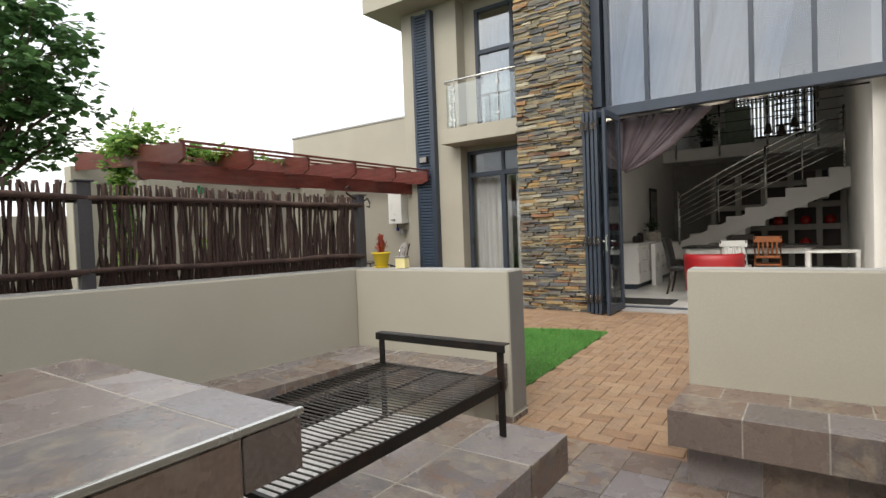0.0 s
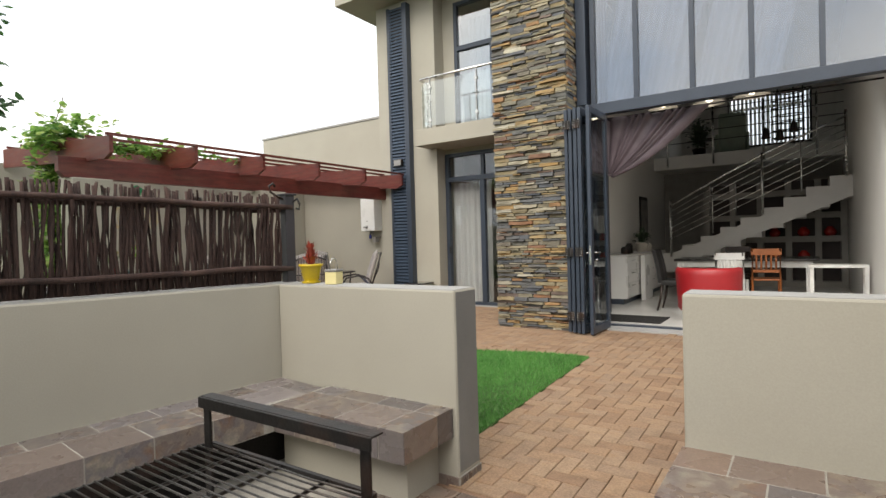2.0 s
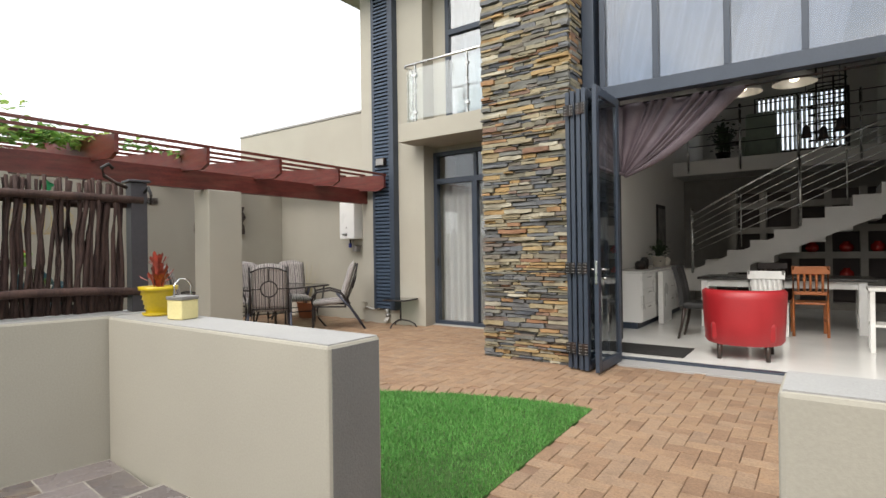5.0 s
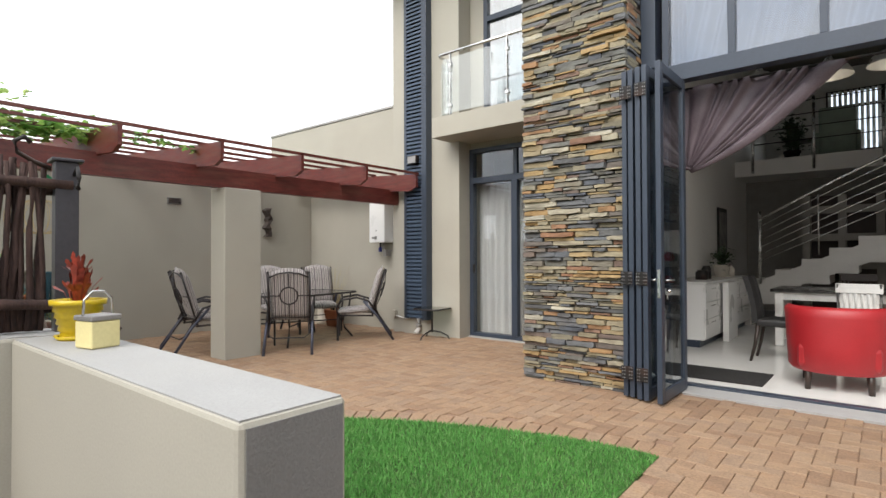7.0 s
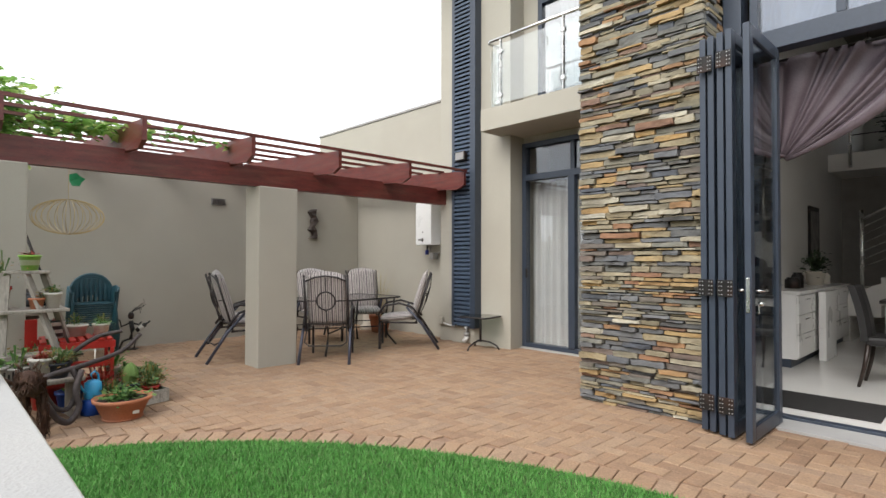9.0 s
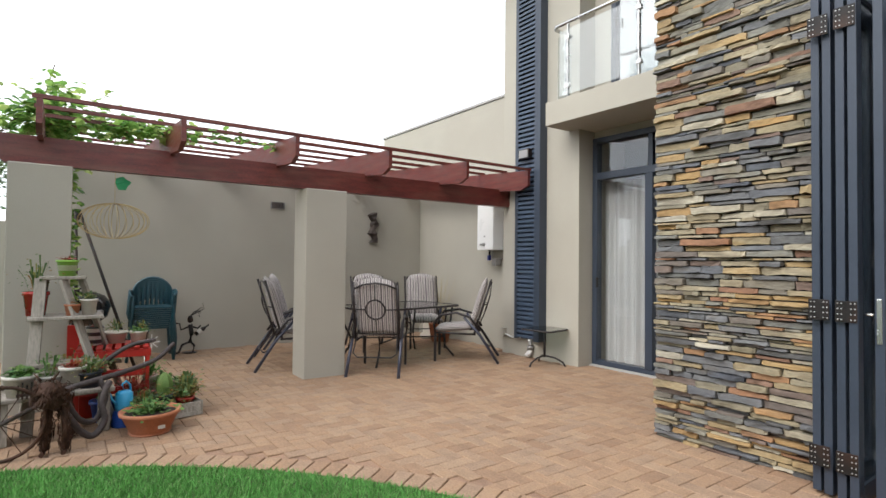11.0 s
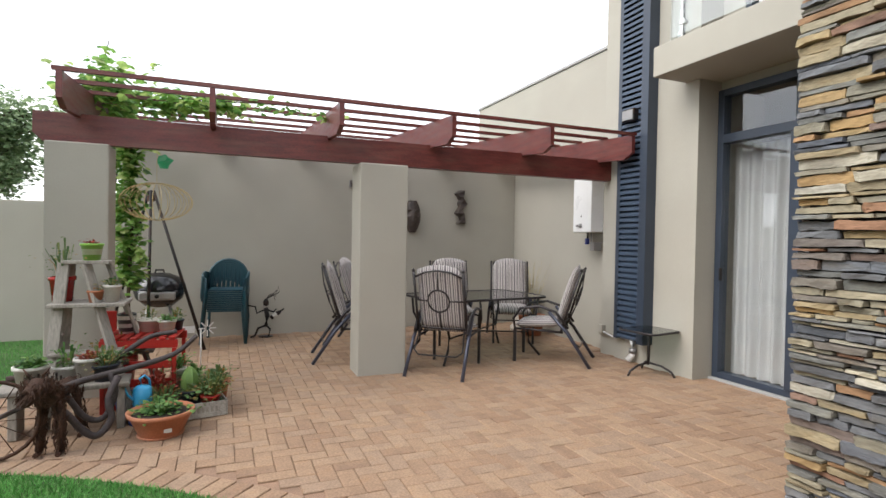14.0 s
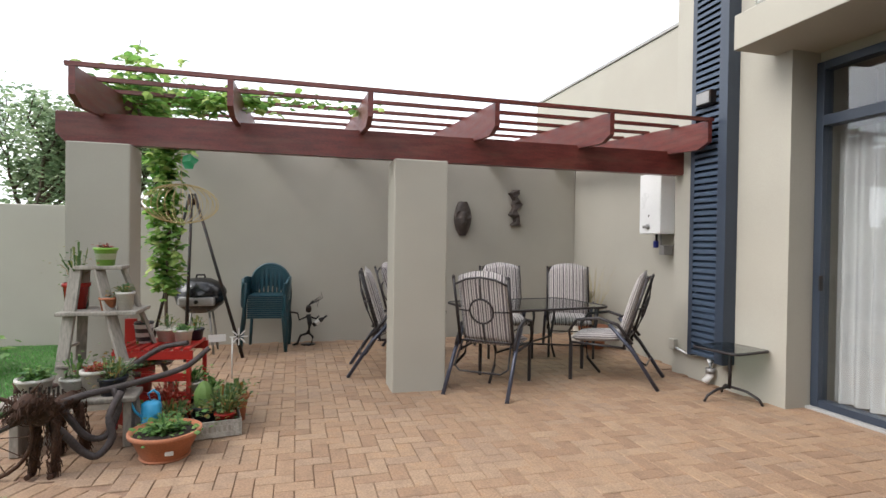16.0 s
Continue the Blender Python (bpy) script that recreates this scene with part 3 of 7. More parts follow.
# ---- tall glazed front of the hall ----
GX = (-3.08, -2.5, -1.81, -1.155, -0.46, 0.235)
GY = 8.5
front = thing("window_hall", "tall slate blue framed glazing above the open folding doors", "window", kind="structure")
part("beam", shape(bx, -3.3, 0.275, GY - 0.06, GY + 0.08, 2.965, 3.12, 0.005), STEEL, front)
for x in GX:
    part("mullion", shape(bx, x - 0.03, x + 0.03, GY - 0.055, GY + 0.05, 3.122, 6.1, 0.004), STEEL, front)
for a, b in zip(GX, GX[1:]):
    g = part("pane", shape(bx, a + 0.031, b - 0.031, GY - 0.005, GY + 0.005, 3.122, 6.1), GLOSS_GLASS, front)
    g.visible_shadow = False
part("corner_post", shape(bx, -3.3, -3.2, GY - 0.16, GY + 0.08, 0.0, 2.963, 0.005), STEEL, front)
part("corner_post", shape(bx, -3.3, -3.16, GY - 0.1, GY + 0.08, 3.122, 6.1, 0.005), STEEL, front)
part("track", shape(bx, -3.2, 0.275, GY + 0.1, GY + 0.2, 0.0, 0.03, 0.003), STEEL, front)
setting("door_threshold", shape(bx, -3.3, 0.275, 8.3, GY + 0.098, -0.03, 0.012, 0.004), CAP, "pale threshold of the hall")
bm = bmesh.new()
bx(bm, 0.28, 6.0, 8.4, 8.65, -0.05, 6.1)
setting("wall_hall_front", bm, PLASTER)

# ---- folding doors, stacked open ----
DOOR_GLASS = glass_mat("door_glass", (0.75, 0.8, 0.82), 0.08)


def leaf(x, y0, y1, handle=False, lean=0.0):
    d = thing("folding_door", "slate blue framed glass folding door leaf, folded open", "door", (x, 0, 0.02), group="stacked folding doors")
    d.rotation_euler = (0, 0, 0)
    H = 2.93
    t = 0.022
    bm = bmesh.new()
    bx(bm, -t, t, y0, y0 + 0.08, 0, H, 0.004)
    part("stile", bm, STEEL, d)
    bm = bmesh.new()
    bx(bm, -t, t, y1 - 0.08, y1, 0, H, 0.004)
    part("stile", bm, STEEL, d)
    part("bottom_rail", shape(bx, -t, t, y0 + 0.081, y1 - 0.081, 0, 0.1, 0.004), STEEL, d)
    part("top_rail", shape(bx, -t, t, y0 + 0.081, y1 - 0.081, H - 0.09, H, 0.004), STEEL, d)
    g = part("pane", shape(bx, -0.004, 0.004, y0 + 0.081, y1 - 0.081, 0.101, H - 0.091), DOOR_GLASS, d)
    g.visible_shadow = False
    if handle:
        p = part("lock_plate", shape(bx, -0.012, 0.012, y0 - 0.006, y0 - 0.0005, 0.9, 1.14, 0.002), CHROME, d)
        bm = bmesh.new()
        tube(bm, [(t + 0.002, y0 + 0.045, 1.05), (t + 0.05, y0 + 0.045, 1.05), (t + 0.055, y0 + 0.07, 1.05), (t + 0.055, y0 + 0.15, 1.05)], 0.009, 8)
        tube(bm, [(-t - 0.002, y0 + 0.045, 1.05), (-t - 0.05, y0 + 0.045, 1.05), (-t - 0.055, y0 + 0.07, 1.05), (-t - 0.055, y0 + 0.14, 1.05)], 0.009, 8)
        part("handle", bm, CHROME, d, "chrome lever handle")
        bm = bmesh.new()
        lathe(bm, [(0, 0), (0.014, 0), (0.014, 0.03), (0, 0.03)], 12)
        ob = part("key_cylinder", bm, CHROME, d)
        ob.matrix_basis = pose(t + 0.03, y0 + 0.05, 0.96, 0, 90, 0)
        part("key", shape(bx, t + 0.03, t + 0.036, y0 + 0.035, y0 + 0.055, 0.89, 0.95, 0.001), CHROME, d)
    return d


HINGE_DOTS = mat("steel_rivets", (0.5, 0.5, 0.5), 0.35, 0.05, metal=1.0)
leaves = [leaf(x, y0, 8.44) for x, y0 in ((-3.255, 7.82), (-3.19, 7.8), (-3.115, 7.77), (-3.05, 7.75))]
leaves.append(leaf(-2.925, 7.72, 8.46, True))
for k in (0, 2):
    for zz in (0.22, 1.06, 2.72):
        bm = bmesh.new()
        bx(bm, -0.02, 0.085, 7.765 - k * 0.012, 7.768 - k * 0.012, zz - 0.06, zz + 0.06, 0.002)
        h = part("hinge", bm, BLACK_IRON, leaves[k])
        dots = bmesh.new()
        for i in range(2):
            for j in range(4):
                for e in (0, 1):
                    cx = (0.0, 0.063)[i] + e * 0.018 - 0.006
                    lathe(dots, [(0, 0), (0.0045, 0), (0.0045, 0.003), (0, 0.004)], 6, cx, zz - 0.045 + j * 0.03)
        ob = part("rivets", dots, HINGE_DOTS, h)
        ob.matrix_basis = Matrix.Translation((0, 7.7645 - k * 0.012, 0)) @ Matrix.Rotation(radians(90), 4, "X")

# ---- braai corner: tiled benches, counter, hearth and grill ----
def tile_grid(parent, face, us, vs, level, gap=0.007, thick=0.01):
    """Slate tiles between the given joint lines. face: 'top', 'x+', 'x-', 'y-', 'y+'."""
    t = thick
    for u0, u1 in zip(us, us[1:]):
        for v0, v1 in zip(vs, vs[1:]):
            a, b, u, v = abs(u1 - u0) - gap, abs(v1 - v0) - gap, (u0 + u1) / 2, (v0 + v1) / 2
            size, p = {"top": ((a, b, t), (u, v, level - t / 2 + 0.001)), "x+": ((t, a, b), (level - t / 2 + 0.001, u, v)), "x-": ((t, a, b), (level + t / 2 - 0.001, u, v)), "y-": ((a, t, b), (u, level + t / 2 - 0.001, v)), "y+": ((a, t, b), (u, level - t / 2 + 0.001, v))}[face]
            me = mesh_of("tile", shape(bx, -size[0] / 2, size[0] / 2, -size[1] / 2, size[1] / 2, -size[2] / 2, size[2] / 2, 0.0012), SLATE)
            ob = new("tile", me)
            ob.parent, ob.location = parent, p


def steps(a, b, d):
    """Joint lines from a towards b every d, the last piece cut to fit."""
    n = int(abs(b - a) / d)
    k = d if b > a else -d
    return [a + i * k for i in range(n + 1)] + ([b] if abs(b - a) - n * d > 0.03 else [])


SLAB = GROUT
BZ, TH = 0.335, 0.165
bench_w = solo("braai_bench", shape(bx, 0.0, 0.52, -5.6, -0.002, BZ - TH, BZ), SLAB, "slate tiled built-in bench along the braai wall", "bench", group="tiled benches")
bench_w.matrix_basis = WEST
FRONT_W = steps(-0.47, -3.2, 0.305)
tile_grid(bench_w, "top", [0.195, 0.525], FRONT_W, BZ)
tile_grid(bench_w, "top", [0.003, 0.195], [-0.003] + steps(-0.3, -3.3, 0.305), BZ)
tile_grid(bench_w, "top", [0.195, 0.49], [-0.003, -0.16, -0.47], BZ)
tile_grid(bench_w, "x+", FRONT_W, [BZ - TH, BZ + 0.003], 0.521)
bench_n = solo("braai_bench", shape(bx, -3.295, -2.315, 3.065, 3.515, BZ - TH + 0.001, BZ + 0.002), SLAB, "slate tiled built-in bench under the cross wall", "bench", group="tiled benches")
NX = [-3.295, -3.115, -2.785, -2.48, -2.308]
tile_grid(bench_n, "top", NX, [3.058, 3.36], BZ + 0.002)
tile_grid(bench_n, "top", [-3.275, -3.08, -2.765, -2.47, -2.308], [3.36, 3.514], BZ + 0.002)
tile_grid(bench_n, "y-", NX, [BZ - TH, BZ + 0.003], 3.062)
tile_grid(bench_n, "x+", [3.065, 3.36, 3.514], [BZ - TH, BZ + 0.003], -2.312)
# one black colour holds soot and the shade under bench and slab
SOOT_SHADE = mat("black_soot_and_shade", (0.016, 0.014, 0.013), 0.9, 0.4, 6, 60, 0.5, dirt=(0.05, 0.045, 0.04))
setting("bench_plinth_west", shape(bx, 0.0, 0.3, -5.6, -0.15, -0.2, BZ - TH - 0.001), SOOT_SHADE).matrix_basis = WEST
setting("bench_plinth_north", shape(bx, -3.4, -2.42, 3.22, 3.515, -0.2, BZ - TH - 0.001), PLASTER)
EZ = 0.33
bench_e = solo("braai_bench", shape(bx, -1.12, 0.99, 3.035, 3.575, EZ - 0.19, EZ), SLAB, "slate tiled built-in bench under the east wall", "bench", group="tiled benches")
EX = steps(-1.127, 0.98, 0.345)
tile_grid(bench_e, "top", EX, [3.028, 3.335], EZ)
tile_grid(bench_e, "top", [-1.127, -0.92] + steps(-0.6, 0.98, 0.345), [3.335, 3.573], EZ)
tile_grid(bench_e, "y-", EX, [EZ - 0.19, EZ + 0.003], 3.032)
tile_grid(bench_e, "x-", [3.035, 3.335, 3.573], [EZ - 0.19, EZ + 0.003], -1.123)
plinth_e = setting("bench_plinth_east", shape(bx, -1.06, 0.99, 3.2, 3.575, -0.2, EZ - 0.191), GROUT)
tile_grid(plinth_e, "y-", steps(-1.06, 0.98, 0.345), [-0.13, EZ - 0.193], 3.197)
tile_grid(plinth_e, "x-", [3.2, 3.573], [-0.13, EZ - 0.193], -1.063)

# skirting of the cross wall's end
skirt = setting("skirting_north_end", shape(bx, -2.283, -2.277, 3.515, 3.755, -0.2, -0.05), GROUT)
tile_grid(skirt, "x+", [3.517, 3.6, 3.753], [-0.14, -0.05], -2.276)
tile_grid(skirt, "y-", [-2.7, -2.42, -2.28], [-0.14, -0.05], 3.508)

# hearth ledge in front of the fire pit
HZ = 0.53
hearth = solo("braai_hearth", shape(bx, -1.79, -1.245, -0.4, 1.975, HZ - 0.14, HZ), SLAB, "slate tiled hearth ledge beside the fire pit", "hearth")
HY = steps(1.98, -0.4, 0.31)
tile_grid(hearth, "top", [-1.79, -1.545, -1.238], HY, HZ)
tile_grid(hearth, "x+", HY, [HZ - 0.14, HZ + 0.003], -1.241)
tile_grid(hearth, "y+", [-1.79, -1.545, -1.238], [HZ - 0.14, HZ + 0.003], 1.979)
part("base", shape(bx, -1.75, -1.4, -0.4, 1.86, -0.2, HZ - 0.141), PLASTER, hearth)
PIT = mat("ash_grey_concrete", (0.5, 0.49, 0.48), 0.45, 0.25, 5, 60, 0.3, dirt=(0.16, 0.15, 0.14), dirt_amount=0.6)
setting("fire_pit_floor", shape(bx, -3.32, -1.76, -0.4, 3.0, -0.2, -0.12), SOOT_SHADE, "black floor of the fire pit, soot and shade in one colour")
setting("fire_slab", shape(bx, -2.23, -1.795, -0.4, 1.93, 0.40, 0.505, 0.006), PIT, "pale ash-dusted concrete slab under the braai grid")
setting("fire_slab_base", shape(bx, -2.15, -1.8, -0.4, 1.8, -0.2, 0.399), SOOT_SHADE)

CZ = 0.975
counter = solo("braai_counter", shape(bx, -2.2, -1.282, -1.4, 0.778, CZ - 0.11, CZ), SLAB, "slate tiled braai counter top on a plastered base", "counter")
CX, CY = [-1.284, -1.57, -1.885, -2.195], [0.785, 0.655] + steps(0.345, -1.3, 0.31)
tile_grid(counter, "top", CX, CY, CZ, 0.005)
tile_grid(counter, "x+", CY, [CZ - 0.115, CZ - 0.012], -1.276)
tile_grid(counter, "y+", CX, [CZ - 0.115, CZ + 0.002], 0.784)
part("base", shape(bx, -2.12, -1.36, -1.4, 0.71, 0.506, CZ - 0.111), PLASTER, counter)
part("edge_trim", shape(bx, -1.2835, -1.272, -1.4, 0.788, CZ - 0.01, CZ + 0.003, 0.002), CHROME, counter, "thin steel tile trim")

# grill grate on legs
grill = thing("braai_grill", "black iron braai grid on legs over the fire pit", "grill")
GX0, GX1, GY0, GY1, GZ = -2.04, -1.435, 0.83, 1.87, 0.737
bm = bmesh.new()
for x in (GX0, GX1):
    bx(bm, x - 0.004, x + 0.004, GY0, GY1, GZ - 0.034, GZ + 0.004)
for y in (GY0, GY1):
    bx(bm, GX0 + 0.005, GX1 - 0.005, y - 0.006, y + 0.006, GZ - 0.012, GZ + 0.003)
part("frame", bm, BLACK_IRON, grill)
GRATE = mat("worn_iron_rod", (0.09, 0.085, 0.08), 0.35, 0.4, 20, 120, 0.3, metal=0.8, dirt=(0.1, 0.045, 0.025), dirt_amount=0.3)
gr = random.Random(2)
bars = [mesh_of("bar", shape(tube, [(GX0, 0, 0), (GX0 * 0.67 + GX1 * 0.33, gr.uniform(-0.004, 0.004), -0.004), (GX0 * 0.3 + GX1 * 0.7, gr.uniform(-0.004, 0.004), -0.006), (GX1, 0, 0)], 0.0027, 6), GRATE) for i in range(7)]
n = 44
for i in range(n):
    ob = new("bar", bars[(i * 5) % 7])
    ob.parent, ob.location = grill, (0, GY0 + 0.02 + (GY1 - GY0 - 0.04) * i / (n - 1), GZ + 0.006)
for x in (-1.9, -1.74, -1.58):
    part("cross_bar", shape(tube, [(x, GY0, GZ - 0.004), (x, GY1, GZ - 0.004)], 0.0045, 6), GRATE, grill)
for x, zb in ((GX0 + 0.03, 0.506), (GX1, HZ + 0.002)):
    part("upright", shape(bx, x - 0.014, x + 0.014, GY1 - 0.032, GY1 - 0.024, zb, 0.872, 0.002), BLACK_IRON, grill)
bm = bmesh.new()
bx(bm, GX0 + 0.005, GX1 + 0.025, GY1 - 0.04, GY1 - 0.034, 0.846, 0.876, 0.002)
bx(bm, GX0 + 0.005, GX1 + 0.025, GY1 - 0.033, GY1 + 0.004, 0.872, 0.877, 0.002)
part("top_bar", bm, BLACK_IRON, grill)
for x, zb in ((GX0 + 0.01, 0.506), (GX1, HZ + 0.002)):
    part("leg", shape(bx, x - 0.011, x + 0.011, GY0 + 0.02, GY0 + 0.042, zb, GZ - 0.03), BLACK_IRON, grill)

# slate floor of the braai corner
braai_floor = setting("floor_braai", shape(bx, -3.9, 0.99, -4.0, 3.47, -0.25, -0.113), GROUT, "slate tiled braai floor")
tile_grid(braai_floor, "top", steps(-2.79, 0.97, 0.275), [3.468, 3.17, 2.83, 2.49, 2.15], -0.105)
tile_grid(braai_floor, "top", steps(-1.415, 0.97, 0.275), steps(2.15, -1.9, 0.34), -0.105)

# ---- stick fence on the west wall ----
BARK = mat("dark_bark", (0.052, 0.027, 0.022), 0.85, 0.5, 18, 140, 0.6, stretch=(1, 1, 0.2), dirt=(0.13, 0.075, 0.06), dirt_amount=0.5)


def stick(bm, h, r, rr):
    pts, x, y = [], 0.0, 0.0
    for i in range(6):
        pts.append((x, y, h * i / 5))
        x += rr.uniform(-0.012, 0.012)
        y += rr.uniform(-0.014, 0.014)
    tube(bm, pts, r, 6, r * rr.uniform(0.55, 0.9))


fr = random.Random(3)
sticks = [mesh_of("stick", shape(stick, 0.64, fr.uniform(0.009, 0.0145), fr), BARK) for i in range(24)]


def fence(y0, y1, lab):
    f = thing("stick_fence", lab, "fence", group="stick fence panels")
    f.matrix_basis = WEST @ pose(-0.125, 0, 1.0, -0.8, 0, 0)
    y = y0
    while y < y1:
        ob = new("stick", fr.choice(sticks))
        ob.parent = f
        ob.matrix_basis = pose(fr.uniform(-0.014, 0.014), y, 0.012, 0, 0, fr.uniform(0, 360)) @ Matrix.Diagonal((1, 1, fr.uniform(0.96, 1.01), 1))
        y += fr.uniform(0.009, 0.0195)
    for z in (0.1, 0.552):
        for s in (-1, 1):
            pts = [(s * 0.032 + fr.uniform(-0.004, 0.004), y0 - 0.06 + (y1 - y0 + 0.14) * i / 9, z + fr.uniform(-0.01, 0.01) + s * 0.01) for i in range(10)]
            part("rail", shape(tube, pts, 0.017, 7, 0.02), BARK, f)
    return f


fence(-1.92, 0.1, "dark brown stick fence panel on the low wall")
fence(-6.0, -2.07, "dark brown stick fence panel with uneven tops on the wall")


def fence_post(y):
    p = thing("fence_post", "square dark grey steel post on the wall", "post", group="fence posts")
    p.matrix_basis = WEST @ pose(-0.12, y, west_top(y), 0, 0, 0)
    part("shaft", shape(bx, -0.038, 0.038, -0.038, 0.038, 0.004, 0.65, 0.004), POST, p)
    part("cap", shape(bx, -0.052, 0.052, -0.052, 0.052, 0.65, 0.662, 0.003), POST, p)
    return p


fence_post(-1.99)
p = fence_post(0.17)
bm = bmesh.new()
tube(bm, [(0.05, 0.02, 0.6), (0.1, 0.02, 0.62), (0.13, 0.02, 0.58), (0.12, 0.02, 0.54), (0.09, 0.02, 0.55)], 0.008, 7)
tube(bm, [(0.02, -0.05, 0.62), (0.02, -0.1, 0.64), (0.02, -0.15, 0.67), (0.02, -0.16, 0.71), (0.02, -0.13, 0.73), (0.02, -0.11, 0.71)], 0.009, 7)
part("scroll_hook", bm, BLACK_IRON, p, "curled iron bird-like hook")

# ---- inside the hall ----
setting("floor_hall", shape(bx, -4.0, 0.3, GY + 0.2, 20.0, -0.05, 0.016), TILE_WHITE, "glossy white floor tiles")
bm = bmesh.new()
bx(bm, -4.1, -3.95, 9.985, 20.0, -0.05, 6.1)
setting("wall_hall_west", bm, WHITE_WALL, "white plastered hall wall")
bm = bmesh.new()
bx(bm, 0.12, 0.27, GY + 0.22, 20.0, -0.05, 6.1)
setting("wall_hall_east", bm, WHITE_WALL, "white plastered hall wall")
bm = bmesh.new()
bx(bm, -4.0, -2.6, 20.0, 20.15, -0.05, 6.1)
bx(bm, -0.45, 0.27, 20.0, 20.15, -0.05, 6.1)
bx(bm, -2.6, -0.45, 20.0, 20.15, -0.05, 3.86)
bx(bm, -2.6, -0.45, 20.0, 20.15, 5.45, 6.1)
setting("wall_hall_back", bm, WHITE_WALL)
setting("mezzanine_slab", shape(bx, -3.95, 0.12, 16.0, 20.0, 2.95, 3.28, 0.01), WHITE_WALL, "white mezzanine floor edge")
setting("ceiling_hall", shape(bx, -3.95, 0.12, GY + 0.1, 20.0, 6.02, 6.09), mat("dark_ceiling_boards", (0.12, 0.1, 0.09), 0.8))
win = thing("window_back", "bright window with vertical blinds behind the mezzanine", "window", kind="structure")
bm = bmesh.new()
for x in (-2.6, -1.55, -0.5):
    bx(bm, x, x + 0.06, 19.96, 20.06, 3.86, 5.45)
for z in (3.86, 5.0, 5.39):
    bx(bm, -2.6, -0.45, 19.965, 20.055, z, z + 0.06)
part("frame", bm, BLACK_IRON, win)
BLIND = mat("white_blind", (0.85, 0.85, 0.83), 0.8, 0.03)
me = mesh_of("blind_slat", shape(bx, -0.04, 0.04, 0, 0.004, 3.9, 5.4), BLIND)
for i in range(19):
    ob = new("blind_slat", me)
    ob.parent = win
    ob.matrix_basis = pose(-2.52 + i * 0.11, 19.86, 0, 0, 0, 35)

# stair with steel balustrade
STAIR = mat("pale_stone_stair", (0.55, 0.53, 0.5), 0.5, 0.05, 3, 80, 0.05)
stair = thing("staircase", "white staircase with stainless steel balustrade", "staircase")
ST = [(-3.32 + i * 0.385, 0.84 + i * 0.185) for i in range(13)]
for x, z in ST:
    part("step", shape(bx, x, x + 0.384, 13.92, 15.1, z - 0.42 - 0.0, z, 0.004), STAIR, stair)
bm = bmesh.new()
lo, hi = ST[0], ST[-1]
a = [(lo[0] - 0.1, lo[1] - 0.45), (hi[0] + 0.4, hi[1] - 0.45), (hi[0] + 0.4, hi[1] + 0.02), (lo[0] - 0.1, lo[1] + 0.02)]
v0 = [bm.verts.new((x, 13.88, z - 0.14 if i > 1 else z)) for i, (x, z) in enumerate(a)]
v1 = [bm.verts.new((x, 13.915, z - 0.14 if i > 1 else z)) for i, (x, z) in enumerate(a)]
bm.faces.new(v0)
bm.faces.new(v1[::-1])
for i in range(4):
    j = (i + 1) % 4
    bm.faces.new((v0[i], v1[i], v1[j], v0[j]))
part("stringer", bm, STAIR, stair)
for i in range(5):
    part("step", shape(bx, -3.9 + i * 0.1, -3.33, 14.0, 15.1, i * 0.165, i * 0.165 + 0.16), STAIR, stair)
for x in (-3.15, -1.37, 0.02):
    z = 0.84 + (x + 3.32) * 0.4805
    part("baluster", shape(tube, [(x, 13.86, z - 0.15), (x, 13.86, z + 1.12)], 0.026, 10), CHROME, stair)
for x in (-2.3, -0.7):
    z = 0.84 + (x + 3.32) * 0.4805
    part("baluster", shape(tube, [(x, 13.86, z - 0.05), (x, 13.86, z + 0.95)], 0.012, 8), CHROME, stair)
for k in range(7):
    dz = 0.25 + k * 0.12
    pts = [(x, 13.86, 0.84 + (x + 3.32) * 0.4805 + dz + 0.12 * math.sin((x + 3.2) * 0.9) * (k / 7)) for x in (-3.15, -2.6, -2.0, -1.4, -0.8, -0.3, 0.04)]
    part("rail", shape(tube, pts, 0.008 if k < 6 else 0.022, 7), CHROME, stair)

# mezzanine balustrade and curled upper stair rail
rail2 = thing("mezzanine_railing", "stainless posts with dark rails along the mezzanine", "railing")
for x in (-3.6, -2.53, -1.45, -0.4):
    part("post", shape(tube, [(x, 15.97, 3.0), (x, 15.97, 4.45)], 0.028, 8), CHROME, rail2)
for k in range(4):
    part("rail", shape(tube, [(-3.6, 15.97, 3.6 + k * 0.26), (0.1, 15.97, 3.6 + k * 0.26)], 0.01, 6), BLACK_IRON, rail2)
curl = thing("spiral_railing", "curled black metal stair railing upstairs", "railing", (-1.05, 15.6, 3.3))
for k in range(8):
    part("rail", shape(tube, [(0.42 * math.cos(radians(a)), 0.42 * math.sin(radians(a)), 0.1 + k * 0.17 + a * 0.0006) for a in range(-120, 121, 20)], 0.014, 6), BLACK_IRON, curl)
for a in (-100, -20, 60):
    part("post", shape(tube, [(0.42 * math.cos(radians(a)), 0.42 * math.sin(radians(a)), -0.02), (0.42 * math.cos(radians(a)), 0.42 * math.sin(radians(a)), 1.45)], 0.018, 7), BLACK_IRON, curl)

